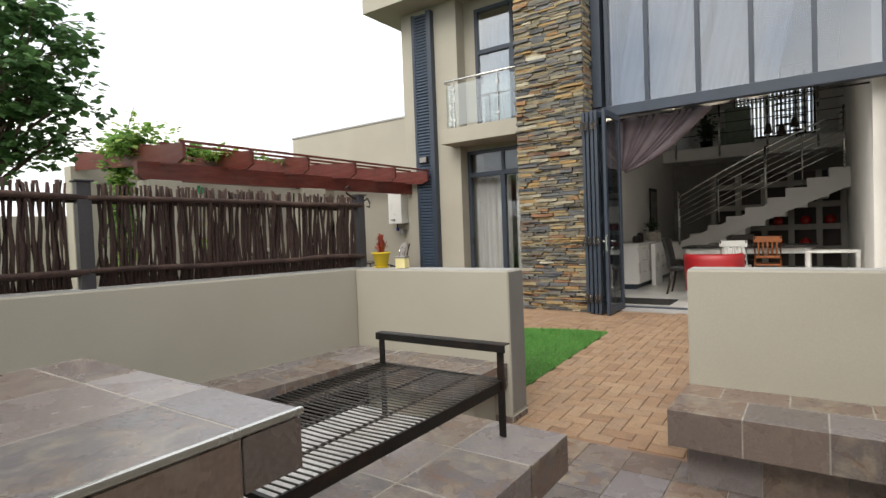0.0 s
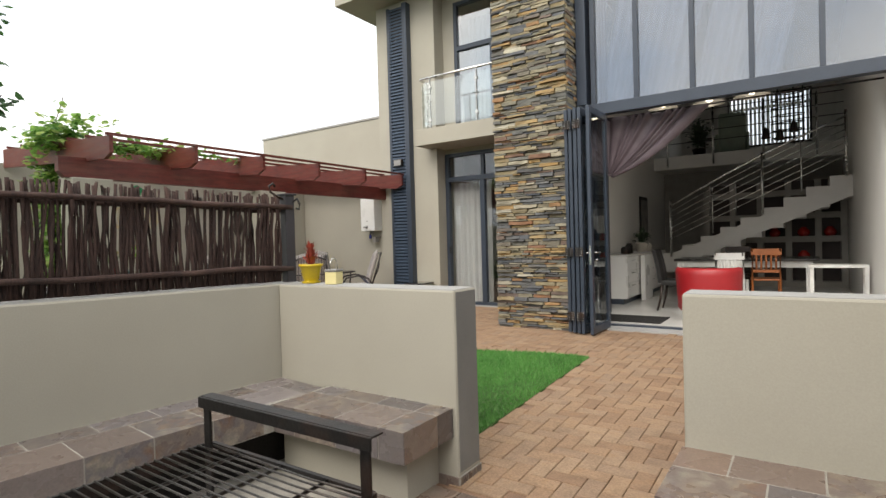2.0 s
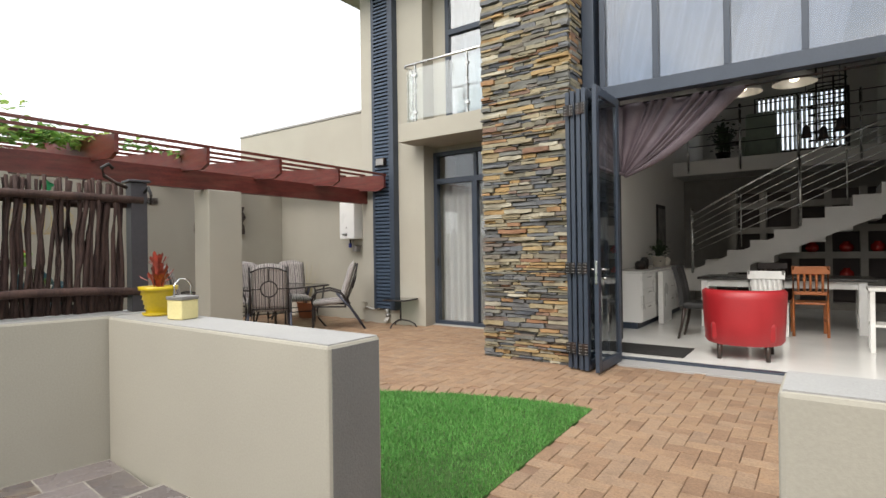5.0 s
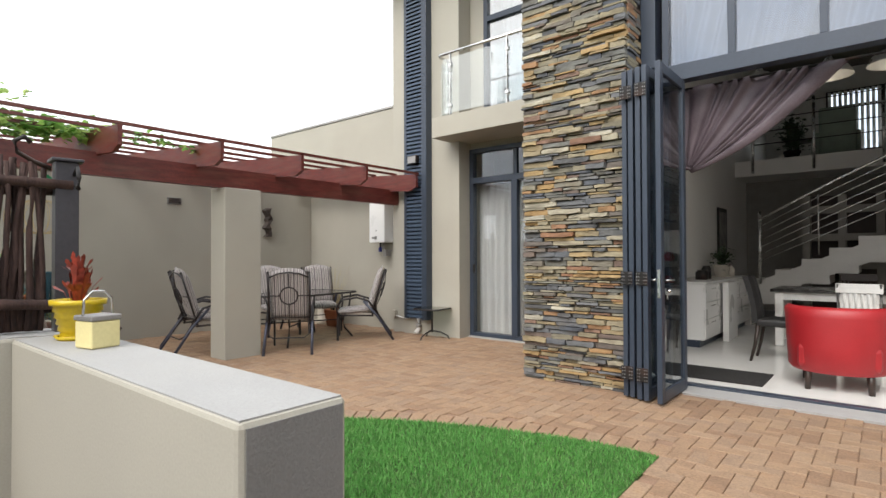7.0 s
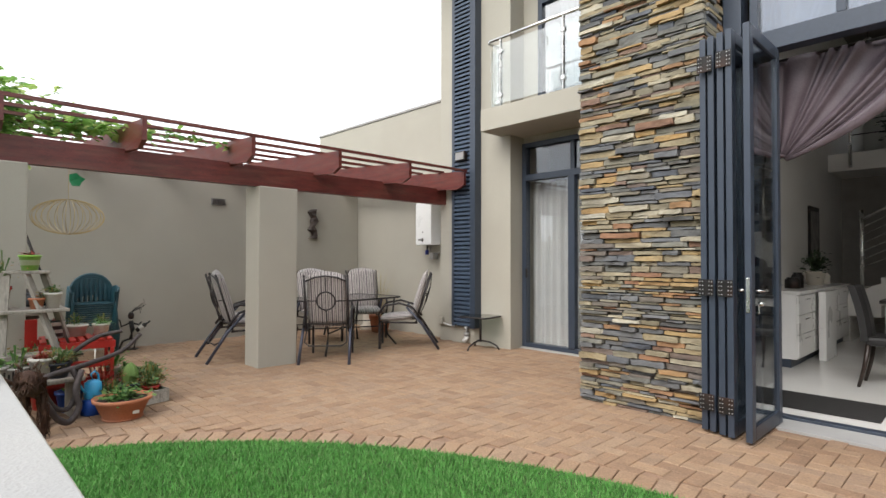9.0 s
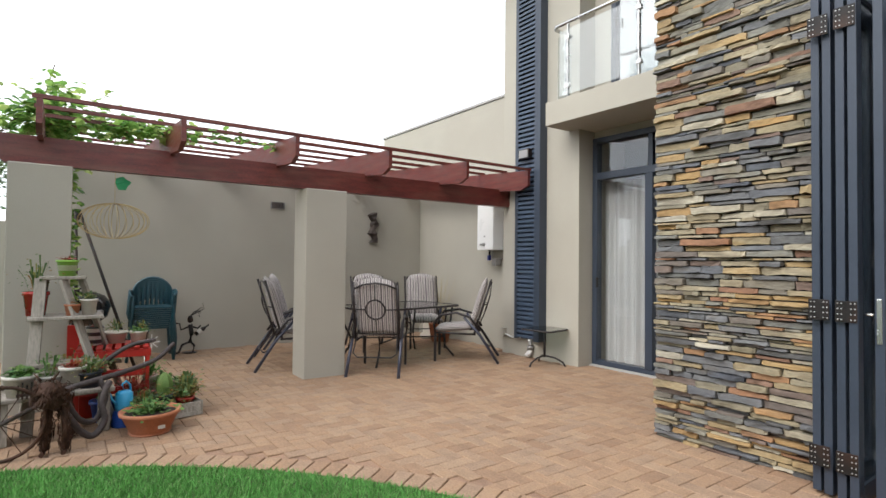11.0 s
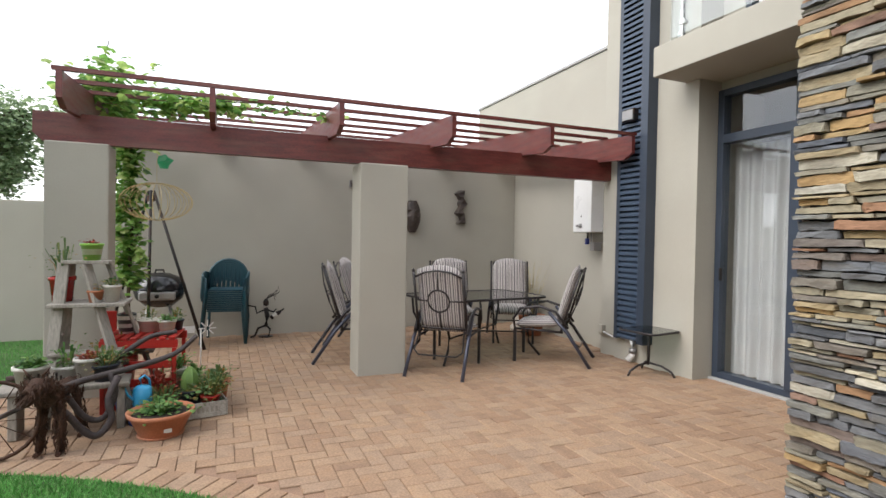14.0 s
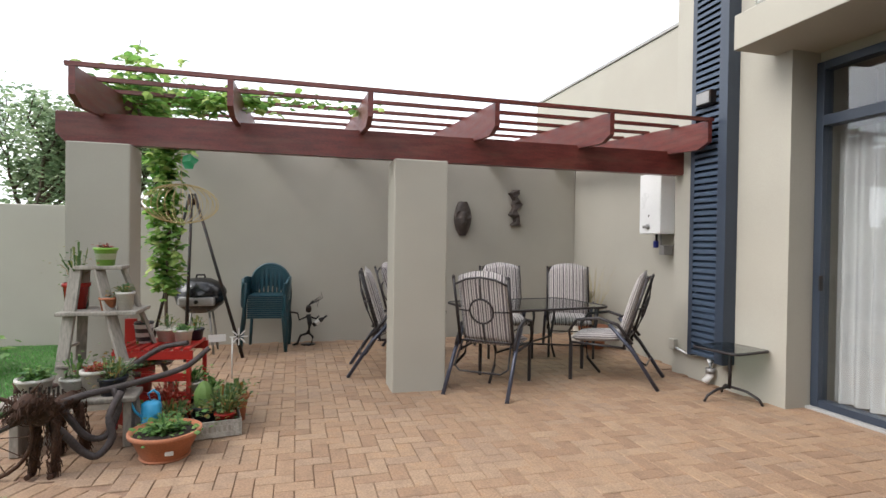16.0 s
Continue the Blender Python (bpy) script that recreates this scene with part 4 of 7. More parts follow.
# niche wall under the stair
niche = thing("niche_shelf", "white wall shelf with square dark niches holding red vases", "shelf", (0, 15.3, 0))
# white shelf coloured grey, the dim light under the stair put into it
DIM = mat("dimmed_white_shelf", (0.3, 0.28, 0.25), 0.8)
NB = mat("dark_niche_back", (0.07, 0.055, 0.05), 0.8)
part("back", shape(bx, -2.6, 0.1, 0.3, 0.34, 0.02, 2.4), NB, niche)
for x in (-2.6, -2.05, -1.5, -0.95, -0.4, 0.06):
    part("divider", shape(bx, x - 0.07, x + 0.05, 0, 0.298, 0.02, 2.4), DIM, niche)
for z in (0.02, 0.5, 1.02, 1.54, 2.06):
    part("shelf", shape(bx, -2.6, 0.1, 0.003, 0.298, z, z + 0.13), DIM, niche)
RED_GLAZE = mat("red_glazed_ceramic", (0.35, 0.02, 0.015), 0.25, 0.15)
for x, z in ((-1.78, 1.15), (-1.23, 1.15), (-0.68, 1.15), (-1.23, 0.63), (-0.68, 0.63), (-0.2, 1.15)):
    solo("vase", shape(lathe, [(0, 0), (0.07, 0), (0.12, 0.06), (0.11, 0.13), (0.05, 0.18), (0.06, 0.2), (0, 0.2)], 14), RED_GLAZE, "small red glazed vase in a wall niche", "vase", (x, 15.42, z), group="niche vases")
# wall below the mezzanine, its dimness put into the colour
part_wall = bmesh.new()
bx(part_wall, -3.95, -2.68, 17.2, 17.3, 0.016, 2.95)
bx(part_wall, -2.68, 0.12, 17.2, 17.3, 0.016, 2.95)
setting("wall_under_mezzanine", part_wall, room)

# kitchen counter run
CAB = mat("white_cabinet_lacquer", (0.75, 0.74, 0.72), 0.3, 0.03, 2, 60, 0.02)
TOP = mat("white_stone_worktop", (0.7, 0.69, 0.67), 0.2, 0.08, 10, 90, 0.02)
for i in range(4):
    y = 10.95 + i * 0.76
    c = thing("base_cabinet", "white lacquered kitchen base cabinet with drawers", "cabinet", (0, y, 0.016), group="kitchen base cabinets")
    part("body", shape(bx, -3.945, -3.36, 0.0, 0.755, 0.1, 0.86), CAB, c)
    part("plinth", shape(bx, -3.945, -3.42, 0.0, 0.755, 0.0, 0.098), STEEL, c)
    for z0, z1 in ((0.12, 0.38), (0.39, 0.61), (0.62, 0.845)):
        d = part("drawer", shape(bx, -3.358, -3.338, 0.006, 0.749, z0, z1, 0.003), CAB, c)
        part("handle", shape(tube, [(-3.325, 0.25, z1 - 0.05), (-3.325, 0.5, z1 - 0.05)], 0.006, 6), CHROME, d)
solo("worktop", shape(bx, -3.948, -3.32, 10.93, 14.0, 0.878, 0.915, 0.004), TOP, "white stone worktop on the base cabinets", "worktop")
solo("end_panel", shape(bx, -3.3, -3.22, 11.75, 12.35, 0.016, 0.88, 0.004), CAB, "white upright panel beside the cabinets", "panel")
POT_PALE = mat("pale_ceramic", (0.6, 0.55, 0.47), 0.5, 0.1)
LEAF_DARK = mat("dark_green_leaf", (0.03, 0.055, 0.02), 0.5, 0.35, 15, 80, 0.1)


def leaf_tuft(bm, n, r, h, size, seed, droop=0.3, base=0.0):
    """Short stems with bent leaf blades, spreading from a centre."""
    q = random.Random(seed)
    for i in range(n):
        a, e = q.uniform(0, 6.283), q.uniform(0.15, 1.0)
        p = Vector((r * 0.25 * math.cos(a), r * 0.25 * math.sin(a), base))
        tip = Vector((r * e * math.cos(a), r * e * math.sin(a), base + h * q.uniform(0.5, 1.0) * (1.1 - 0.5 * e)))
        mid = (p + tip) / 2 + Vector((0, 0, h * 0.12))
        w = Vector((-math.sin(a), math.cos(a), q.uniform(-0.3, 0.3))).normalized() * size * q.uniform(0.6, 1.2)
        end = tip + (tip - p).normalized() * size * 1.2 - Vector((0, 0, droop * size * 2))
        v = [bm.verts.new(x) for x in (p, mid - w * 0.5, mid + w * 0.5, tip - w, tip + w, end)]
        for f in ((v[0], v[2], v[1]), (v[1], v[2], v[4], v[3]), (v[3], v[4], v[5])):
            bm.faces.new(f)


def lobed_leaf(bm, p, d, up, size):
    """A folded leaf with three lobes."""
    d = d.normalized()
    s = d.cross(up)
    s = s.normalized() if s.length > 0.01 else Vector((1, 0, 0))
    nn = s.cross(d).normalized()
    k = size
    a = bm.verts.new(p)
    tip = bm.verts.new(p + d * k - nn * k * 0.12)
    mid = bm.verts.new(p + d * k * 0.5 + nn * k * 0.05)
    for q in (-1, 1):
        l1 = bm.verts.new(p + d * k * 0.12 + s * q * k * 0.42 - nn * k * 0.1)
        l2 = bm.verts.new(p + d * k * 0.55 + s * q * k * 0.5 - nn * k * 0.14)
        l3 = bm.verts.new(p + d * k * 0.7 + s * q * k * 0.26 - nn * k * 0.06)
        f1 = (a, mid, l2, l1) if q > 0 else (a, l1, l2, mid)
        f2 = (mid, tip, l3, l2) if q > 0 else (mid, l2, l3, tip)
        bm.faces.new(f1)
        bm.faces.new(f2)


def scatter(bm, q, centre, spread, n, size, droop=0.35):
    for i in range(n):
        p = Vector(centre) + Vector((q.gauss(0, 1) * spread[0], q.gauss(0, 1) * spread[1], q.gauss(0, 1) * spread[2]))
        a = q.uniform(0, 6.283)
        d = Vector((math.cos(a), math.sin(a), -droop + q.uniform(-0.5, 0.4)))
        lobed_leaf(bm, p, d, Vector((q.uniform(-0.4, 0.4), q.uniform(-0.4, 0.4), 1)), size * q.uniform(0.6, 1.25))


def pot_plant(name, label, at, pot_mat, leaf_mat, r=0.1, h=0.14, n=30, lr=0.16, lh=0.2, size=0.03, seed=1, taper=0.75, rim=True, group="", square=False):
    t = thing(name, label, "potted plant", at, group=group)
    bm = bmesh.new()
    k = 4 if square else 22
    prof = [(0, 0), (r * taper, 0), (r * 0.97, h * 0.85), (r * 1.08 if rim else r, h * 0.86), (r * 1.08 if rim else r, h), (r * 0.88, h), (r * 0.85, h * 0.88), (0, h * 0.86)]
    lathe(bm, prof, k)
    if square:
        for f in bm.faces:
            f.smooth = False
    part("pot", bm, pot_mat, t)
    bm = bmesh.new()
    leaf_tuft(bm, int(n * 0.9), lr, lh, size * 0.5, seed, 0.3, h * 0.86)
    scatter(bm, random.Random(seed), (0, 0, h * 0.9 + lh * 0.35), (lr * 0.42, lr * 0.42, lh * 0.22), int(n * 3.2), size * 1.25, 0.1)
    part("foliage", bm, leaf_mat, t)
    return t


pot_plant("potted_plant", "dark-leaved plant in a pale pot on the kitchen worktop", (-3.6, 13.1, 0.915), POT_PALE, LEAF_DARK, 0.13, 0.2, 40, 0.2, 0.35, 0.045, 4)
for y, r, h, m in ((13.55, 0.09, 0.17, POT_PALE), (12.0, 0.07, 0.2, BLACK_IRON), (11.75, 0.09, 0.14, BLACK_IRON)):
    solo("kitchen_jar", shape(lathe, [(0, 0), (r, 0), (r, h * 0.8), (r * 0.7, h * 0.9), (r * 0.75, h), (0, h)], 16), m, "rounded jar standing on the kitchen worktop", "jar", (-3.58, y, 0.915))
pic = thing("framed_picture", "dark framed picture on the white hall wall", "picture", (-3.945, 14.7, 1.7))
part("frame", shape(bx, 0, 0.03, -0.35, 0.35, -0.5, 0.5, 0.004), BLACK_IRON, pic)
part("print", shape(bx, 0.031, 0.034, -0.28, 0.28, -0.42, 0.42), mat("grey_print", (0.25, 0.24, 0.22), 0.6, 0.5, 6), pic)

# door mat
solo("door_mat", shape(bx, -3.4, -2.36, 8.95, 9.6, 0.017, 0.03, 0.004), mat("black_rubber_mat", (0.018, 0.017, 0.016), 0.9, 0.3, 30, 200, 0.6), "black rubber door mat on the white tiles", "mat")

# chairs and table
RED = mat("red_leather", (0.3, 0.012, 0.016), 0.45, 0.12, 4, 120, 0.15)
BLACK_LEATHER = mat("black_leather", (0.014, 0.013, 0.013), 0.55, 0.2, 6, 120, 0.2)
DARK_WOOD = mat("dark_wood_legs", (0.03, 0.017, 0.012), 0.4, 0.3, 12)
ORANGE_WOOD = mat("orange_stained_pine", (0.36, 0.11, 0.03), 0.4, 0.2, 5, 60, 0.1, stretch=(1, 1, 5))
WHITE_WOOD = mat("distressed_white_paint", (0.72, 0.71, 0.68), 0.55, 0.06, 8, 90, 0.15, dirt=(0.3, 0.26, 0.22), dirt_amount=0.5)

tub = thing("tub_chair", "round-backed red leather tub chair on dark legs", "armchair", (-1.8, 9.42, 0.016), 4)
bm = bmesh.new()
outer, inner, zs = 0.42, 0.33, (0.2, 0.45, 0.62, 0.69)
angs = [radians(a) for a in range(170, 371, 10)]
rings = []
for rad, hs in ((outer - 0.03, (0.17,)), (outer, (0.21, 0.42, 0.68, 0.755)), (outer - 0.04, (0.785,)), (inner, (0.765, 0.66, 0.42))):
    for z in hs:
        rings.append([bm.verts.new((rad * math.cos(a) * (1.0 - 0.12 * (0.5 - z)), rad * 0.95 * math.sin(a) * (1.0 - 0.12 * (0.5 - z)), z - 0.05 * max(0, math.sin(a)) * (z > 0.3))) for a in angs])
for p, q in zip(rings, rings[1:]):
    for i in range(len(angs) - 1):
        f = bm.faces.new((p[i], p[i + 1], q[i + 1], q[i]))
        f.smooth = True
part("shell", bm, RED, tub)
part("seat", shape(bx, -0.32, 0.32, -0.3, 0.38, 0.2, 0.44, 0.05), RED, tub)
for x, y in ((-0.23, -0.24), (0.23, -0.24), (-0.26, 0.28), (0.26, 0.28)):
    part("leg", shape(tube, [(x, y, 0.2), (x * 1.04, y * 1.04, 0)], 0.032, 8, 0.024), DARK_WOOD, tub)

black = thing("dining_chair", "black leather dining chair with a curved back", "chair", (-2.62, 10.55, 0.016), 90)
part("seat", shape(bx, -0.23, 0.23, -0.46, 0.02, 0.42, 0.51, 0.03), BLACK_LEATHER, black)
bm = bmesh.new()
prev = None
for i in range(9):
    u = i / 8
    y, z = 0.0 + 0.1 * u ** 1.7, 0.46 + 0.55 * u
    row = [bm.verts.new((x, y + dy - 0.03 * (1 - (x / 0.23) ** 2), z)) for dy in (0, 0.06) for x in (-0.23, -0.1, 0.1, 0.23)]
    if prev:
        for j in (0, 1, 2):
            bm.faces.new((prev[j], prev[j + 1], row[j + 1], row[j]))
            bm.faces.new((prev[j + 5], prev[j + 4], row[j + 4], row[j + 5]))
        bm.faces.new((prev[0], row[0], row[4], prev[4]))
        bm.faces.new((prev[3], prev[7], row[7], row[3]))
    prev = row
for j in (0, 1, 2):
    bm.faces.new((prev[j], prev[j + 1], prev[j + 5], prev[j + 4]))
part("backrest", bm, BLACK_LEATHER, black)
for x, y, s in ((-0.2, 0.0, 0.08), (0.2, 0.0, 0.08), (-0.2, -0.42, -0.02), (0.2, -0.42, -0.02)):
    part("leg", shape(tube, [(x, y, 0.43), (x, y + s * 0.4, 0.2), (x, y + s, 0)], 0.024, 6, 0.017), DARK_WOOD, black)

table = thing("dining_table", "white painted dining table with a dark top", "table", (0, 0, 0.016))
part("tabletop", shape(bx, -2.7, -0.45, 11.75, 12.75, 0.75, 0.79, 0.006), mat("dark_table_top", (0.03, 0.026, 0.024), 0.25, 0.3, 6), table)
for b in ((-2.6, -0.55, 11.82, 11.85), (-2.6, -0.55, 12.65, 12.68)):
    part("apron", shape(bx, *b, 0.64, 0.749), WHITE_WOOD, table)
for x in (-2.6, -0.6):
    for y in (11.85, 12.64):
        part("leg", shape(bx, x - 0.05, x + 0.05, y - 0.05, y + 0.05, 0, 0.748, 0.008), WHITE_WOOD, table)


def slat_chair(label, at, turn, wood, slats=5, top=0.98):
    c = thing("dining_chair", label, "chair", at, turn, group="wooden dining chairs")
    part("seat", shape(bx, -0.22, 0.22, -0.42, 0.0, 0.44, 0.47, 0.008), wood, c)
    for x in (-0.2, 0.2):
        part("back_leg", shape(tube, [(x, 0.06, 0), (x, 0.0, 0.45), (x, 0.08, top)], 0.019, 6), wood, c)
        part("front_leg", shape(bx, x - 0.02, x + 0.02, -0.4, -0.36, 0, 0.44, 0.003), wood, c)
        part("side_stretcher", shape(tube, [(x, -0.38, 0.2), (x, 0.03, 0.2)], 0.01, 6), wood, c)
    part("top_rail", shape(bx, -0.22, 0.22, 0.055, 0.085, top - 0.11, top, 0.006), wood, c)
    part("lower_rail", shape(bx, -0.19, 0.19, 0.02, 0.04, 0.58, 0.63, 0.004), wood, c)
    for i in range(slats):
        x = -0.14 + 0.28 * i / (slats - 1)
        part("slat", shape(tube, [(x, 0.03, 0.62), (x, 0.068, top - 0.1)], 0.016, 6), wood, c)
    return c


slat_chair("orange-stained wooden slat-back chair at the dining table", (-1.2, 11.42, 0.016), 185, ORANGE_WOOD)
c = slat_chair("distressed white wooden chair beside the red armchair", (-1.68, 10.9, 0.016), 178, WHITE_WOOD, 6, 0.93)
part("back_panel", shape(bx, -0.18, 0.18, 0.03, 0.045, 0.64, 0.9, 0.004), WHITE_WOOD, c)
slat_chair("brown wooden slat-back chair on the far side of the table", (-1.75, 12.95, 0.016), 0, DARK_WOOD, 5, 0.98)
side = thing("console_table", "distressed white wooden console table near the wall", "table", (0, 0, 0.016))
part("tabletop", shape(bx, -0.62, 0.08, 10.4, 10.8, 0.72, 0.76, 0.005), WHITE_WOOD, side)
part("shelf", shape(bx, -0.6, 0.08, 10.42, 10.78, 0.3, 0.33, 0.004), WHITE_WOOD, side)
for x in (-0.58, 0.05):
    for y in (10.43, 10.76):
        part("leg", shape(bx, x - 0.025, x + 0.025, y - 0.025, y + 0.025, 0, 0.719, 0.004), WHITE_WOOD, side)

# pendant lamps
SHADE = mat("spun_aluminium_shade", (0.6, 0.59, 0.56), 0.3, 0.06, metal=0.6)
BULB = glow_mat("warm_bulb", (1.0, 0.92, 0.75), 2.0)
for x, y, z, r in ((-1.335, 11.0, 3.46, 0.26), (-1.95, 11.0, 3.44, 0.25), (-2.68, 11.0, 3.47, 0.24)):
    l = thing("pendant_lamp", "spun metal dome pendant lamp hanging, switched on", "pendant lamp", (x, y, z), group="dome pendants")
    part("shade", shape(lathe, [(r, 0), (r * 0.97, 0.03), (r * 0.8, 0.1), (r * 0.45, 0.16), (r * 0.2, 0.19), (0.03, 0.24), (0.025, 0.24), (r * 0.17, 0.18), (r * 0.42, 0.15), (r * 0.77, 0.09), (r * 0.94, 0.03), (r, 0)], 26), SHADE, l)
    part("bulb", shape(lathe, [(0, 0.02), (0.05, 0.04), (0.065, 0.09), (0.05, 0.14), (0, 0.16)], 12), BULB, l)
    part("cord", shape(tube, [(0, 0, 0.24), (0, 0, 6.02 - z)], 0.005, 5), BLACK_IRON, l)
    lamp = new("pendant_light", bpy.data.lights.new("pendant_light", "POINT"))
    lamp.data.energy, lamp.data.color, lamp.data.shadow_soft_size = 0.8, (1.0, 0.88, 0.7), 0.08
    lamp.location = (x, y, z - 0.06)
for x, z in ((-1.25, 3.05), (-1.02, 3.0), (-0.8, 3.12)):
    l = thing("bell_pendant", "small dark bell-shaped pendant on a thin cord", "pendant lamp", (x, 13.0, z), group="bell pendants")
    part("shade", shape(lathe, [(0.085, 0), (0.06, 0.06), (0.05, 0.16), (0.02, 0.2), (0, 0.2)], 14), BLACK_IRON, l)
    part("cord", shape(tube, [(0, 0, 0.2), (0, 0, 6.02 - z)], 0.004, 5), BLACK_IRON, l)

# gathered drape and the sheer behind the tall glass
DRAPE = mat("mauve_satin_drape", (0.13, 0.1, 0.115), 0.42, 0.25, 5, 90, 0.1, stretch=(1, 1, 1))


def swag(bm):
    """Cloth gathered from the long top edge to a tie at the side; folds run towards the tie."""
    tie, nu, nv = Vector((-2.985, 8.78, 2.17)), 56, 14
    rows = []
    for i in range(nu + 1):
        u = i / nu
        top = Vector((-3.07 + 1.42 * u, 8.76, 2.96))
        row = []
        for j in range(nv + 1):
            v = j / nv
            p = top.lerp(tie + Vector((0.05 * u, 0, -0.06 * u)), v)
            sag = 0.34 * math.sin(math.pi * v) * u ** 1.5
            fold = math.sin(u * 60 + 3 * math.sin(u * 17)) * 0.035 * (1 - 0.65 * v)
            p += Vector((-0.1 * sag, fold, -0.42 * sag))
            row.append(bm.verts.new(p))
        rows.append(row)
    for a, b in zip(rows, rows[1:]):
        for j in range(nv):
            f = bm.faces.new((a[j], b[j], b[j + 1], a[j + 1]))
            f.smooth = True


dth = thing("drape", "mauve satin curtain gathered aside in the doorway", "curtain")
part("rail", shape(tube, [(-3.25, 8.76, 2.955), (0.1, 8.76, 2.955)], 0.012, 8), BLACK_IRON, dth)
part("tie_back", shape(tube, [(-3.04, 8.72, 2.18), (-2.98, 8.7, 2.16), (-2.95, 8.78, 2.15), (-2.99, 8.84, 2.16), (-3.04, 8.8, 2.18)], 0.014, 7), DRAPE, dth)
dr = part("cloth", shape(swag), DRAPE, dth)
sm = dr.modifiers.new("thickness", "SOLIDIFY")
sm.thickness = 0.004
SHEER = mat("mauve_sheer", (0.3, 0.3, 0.33), 0.7, 0.2, 5)


def swept(bm, width, height, folds):
    """A curtain whose folds lean as it is pulled aside."""
    curtain(bm, width, height, folds, 0.07)
    for v in bm.verts:
        v.co.x += 0.22 * v.co.z


for x, w in ((-3.12, 1.15), (-1.85, 0.95)):
    solo("sheer_curtain", shape(swept, w, 2.9, 8), SHEER, "long pale curtain hanging behind the tall glazing", "curtain", (x, 8.78, 3.12))

solo("gathered_drape", shape(curtain, 0.2, 2.9, 4, 0.05), DRAPE, "mauve curtain bunched at the side of the tall glazing", "curtain", (-3.14, 8.66, 3.122))

# upstairs sitting corner behind the mezzanine rail
SAGE = mat("sage_green_cloth", (0.3, 0.36, 0.29), 0.85, 0.15, 6, 90, 0.2)
up = thing("armchair", "sage green upholstered armchair upstairs by the window", "armchair", (-2.28, 17.5, 3.282), 10)
part("seat", shape(bx, -0.32, 0.32, -0.3, 0.35, 0.12, 0.45, 0.05), SAGE, up)
part("backrest", shape(bx, -0.32, 0.32, -0.42, -0.28, 0.12, 1.15, 0.06), SAGE, up)
for x in (-0.4, 0.32):
    part("arm", shape(bx, x, x + 0.08, -0.4, 0.35, 0.12, 0.62, 0.03), SAGE, up)
for x in (-0.33, 0.33):
    for y in (-0.35, 0.28):
        part("leg", shape(tube, [(x, y, 0.12), (x, y, 0)], 0.02, 6), DARK_WOOD, up)
for x, y, k in ((-3.05, 17.3, 81),):
    pot_plant("potted_plant", "tall leafy house plant in a dark pot upstairs", (x, y, 3.282), BLACK_IRON, LEAF_DARK, 0.16, 0.32, 60, 0.32, 0.95, 0.075, k)
desk = thing("side_table", "small dark wooden table upstairs", "table", (-2.75, 17.9, 3.282))
part("tabletop", shape(bx, -0.3, 0.3, -0.25, 0.25, 0.6, 0.64, 0.006), DARK_WOOD, desk)
for x in (-0.26, 0.26):
    for y in (-0.21, 0.21):
        part("leg", shape(bx, x - 0.02, x + 0.02, y - 0.02, y + 0.02, 0, 0.6), DARK_WOOD, desk)

# ---- patio dining set ----
STRIPE = cloth_mat("striped_cushion", [(0.42, 0.385, 0.36), (0.085, 0.07, 0.075), (0.46, 0.42, 0.39), (0.2, 0.17, 0.175), (0.5, 0.46, 0.43), (0.12, 0.1, 0.105)], 0.0105)
FRAME = mat("dark_bronze_frame", (0.03, 0.025, 0.026), 0.4, 0.2, 12, 90, 0.1, metal=0.3)
ARM = mat("dark_frame_bluish", (0.05, 0.054, 0.078), 0.3, 0.15, 10, metal=0.2)


def cushion(bm, w, l, t, puff=0.02, arch=0.0):
    """A soft pad: w across x, l along y, thick t, with a tuft in the middle and an arched end."""
    n, m = 10, 10
    top, bot = [], []
    for i in range(n + 1):
        a, b = [], []
        for j in range(m + 1):
            u, v = i / n * 2 - 1, j / m * 2 - 1
            edge = (1 - abs(u) ** 6) * (1 - abs(v) ** 6)
            tuft = math.exp(-(u * u + v * v) * 30) * 0.025
            x, y = u * w / 2, v * l / 2 + arch * (1 - u * u) * max(0, v) ** 2
            a.append(bm.verts.new((x, y, t * 0.5 * edge ** 0.35 + puff * (1 - u * u) * (1 - v * v) - tuft)))
            b.append(bm.verts.new((x, y, -t * 0.5 * edge ** 0.35)))
        top.append(a)
        bot.append(b)
    for s in (top, bot):
        for i in range(n):
            for j in range(m):
                f = bm.faces.new((s[i][j], s[i + 1][j], s[i + 1][j + 1], s[i][j + 1]))
                f.smooth = True
    bmesh.ops.remove_doubles(bm, verts=bm.verts[:], dist=0.0005)


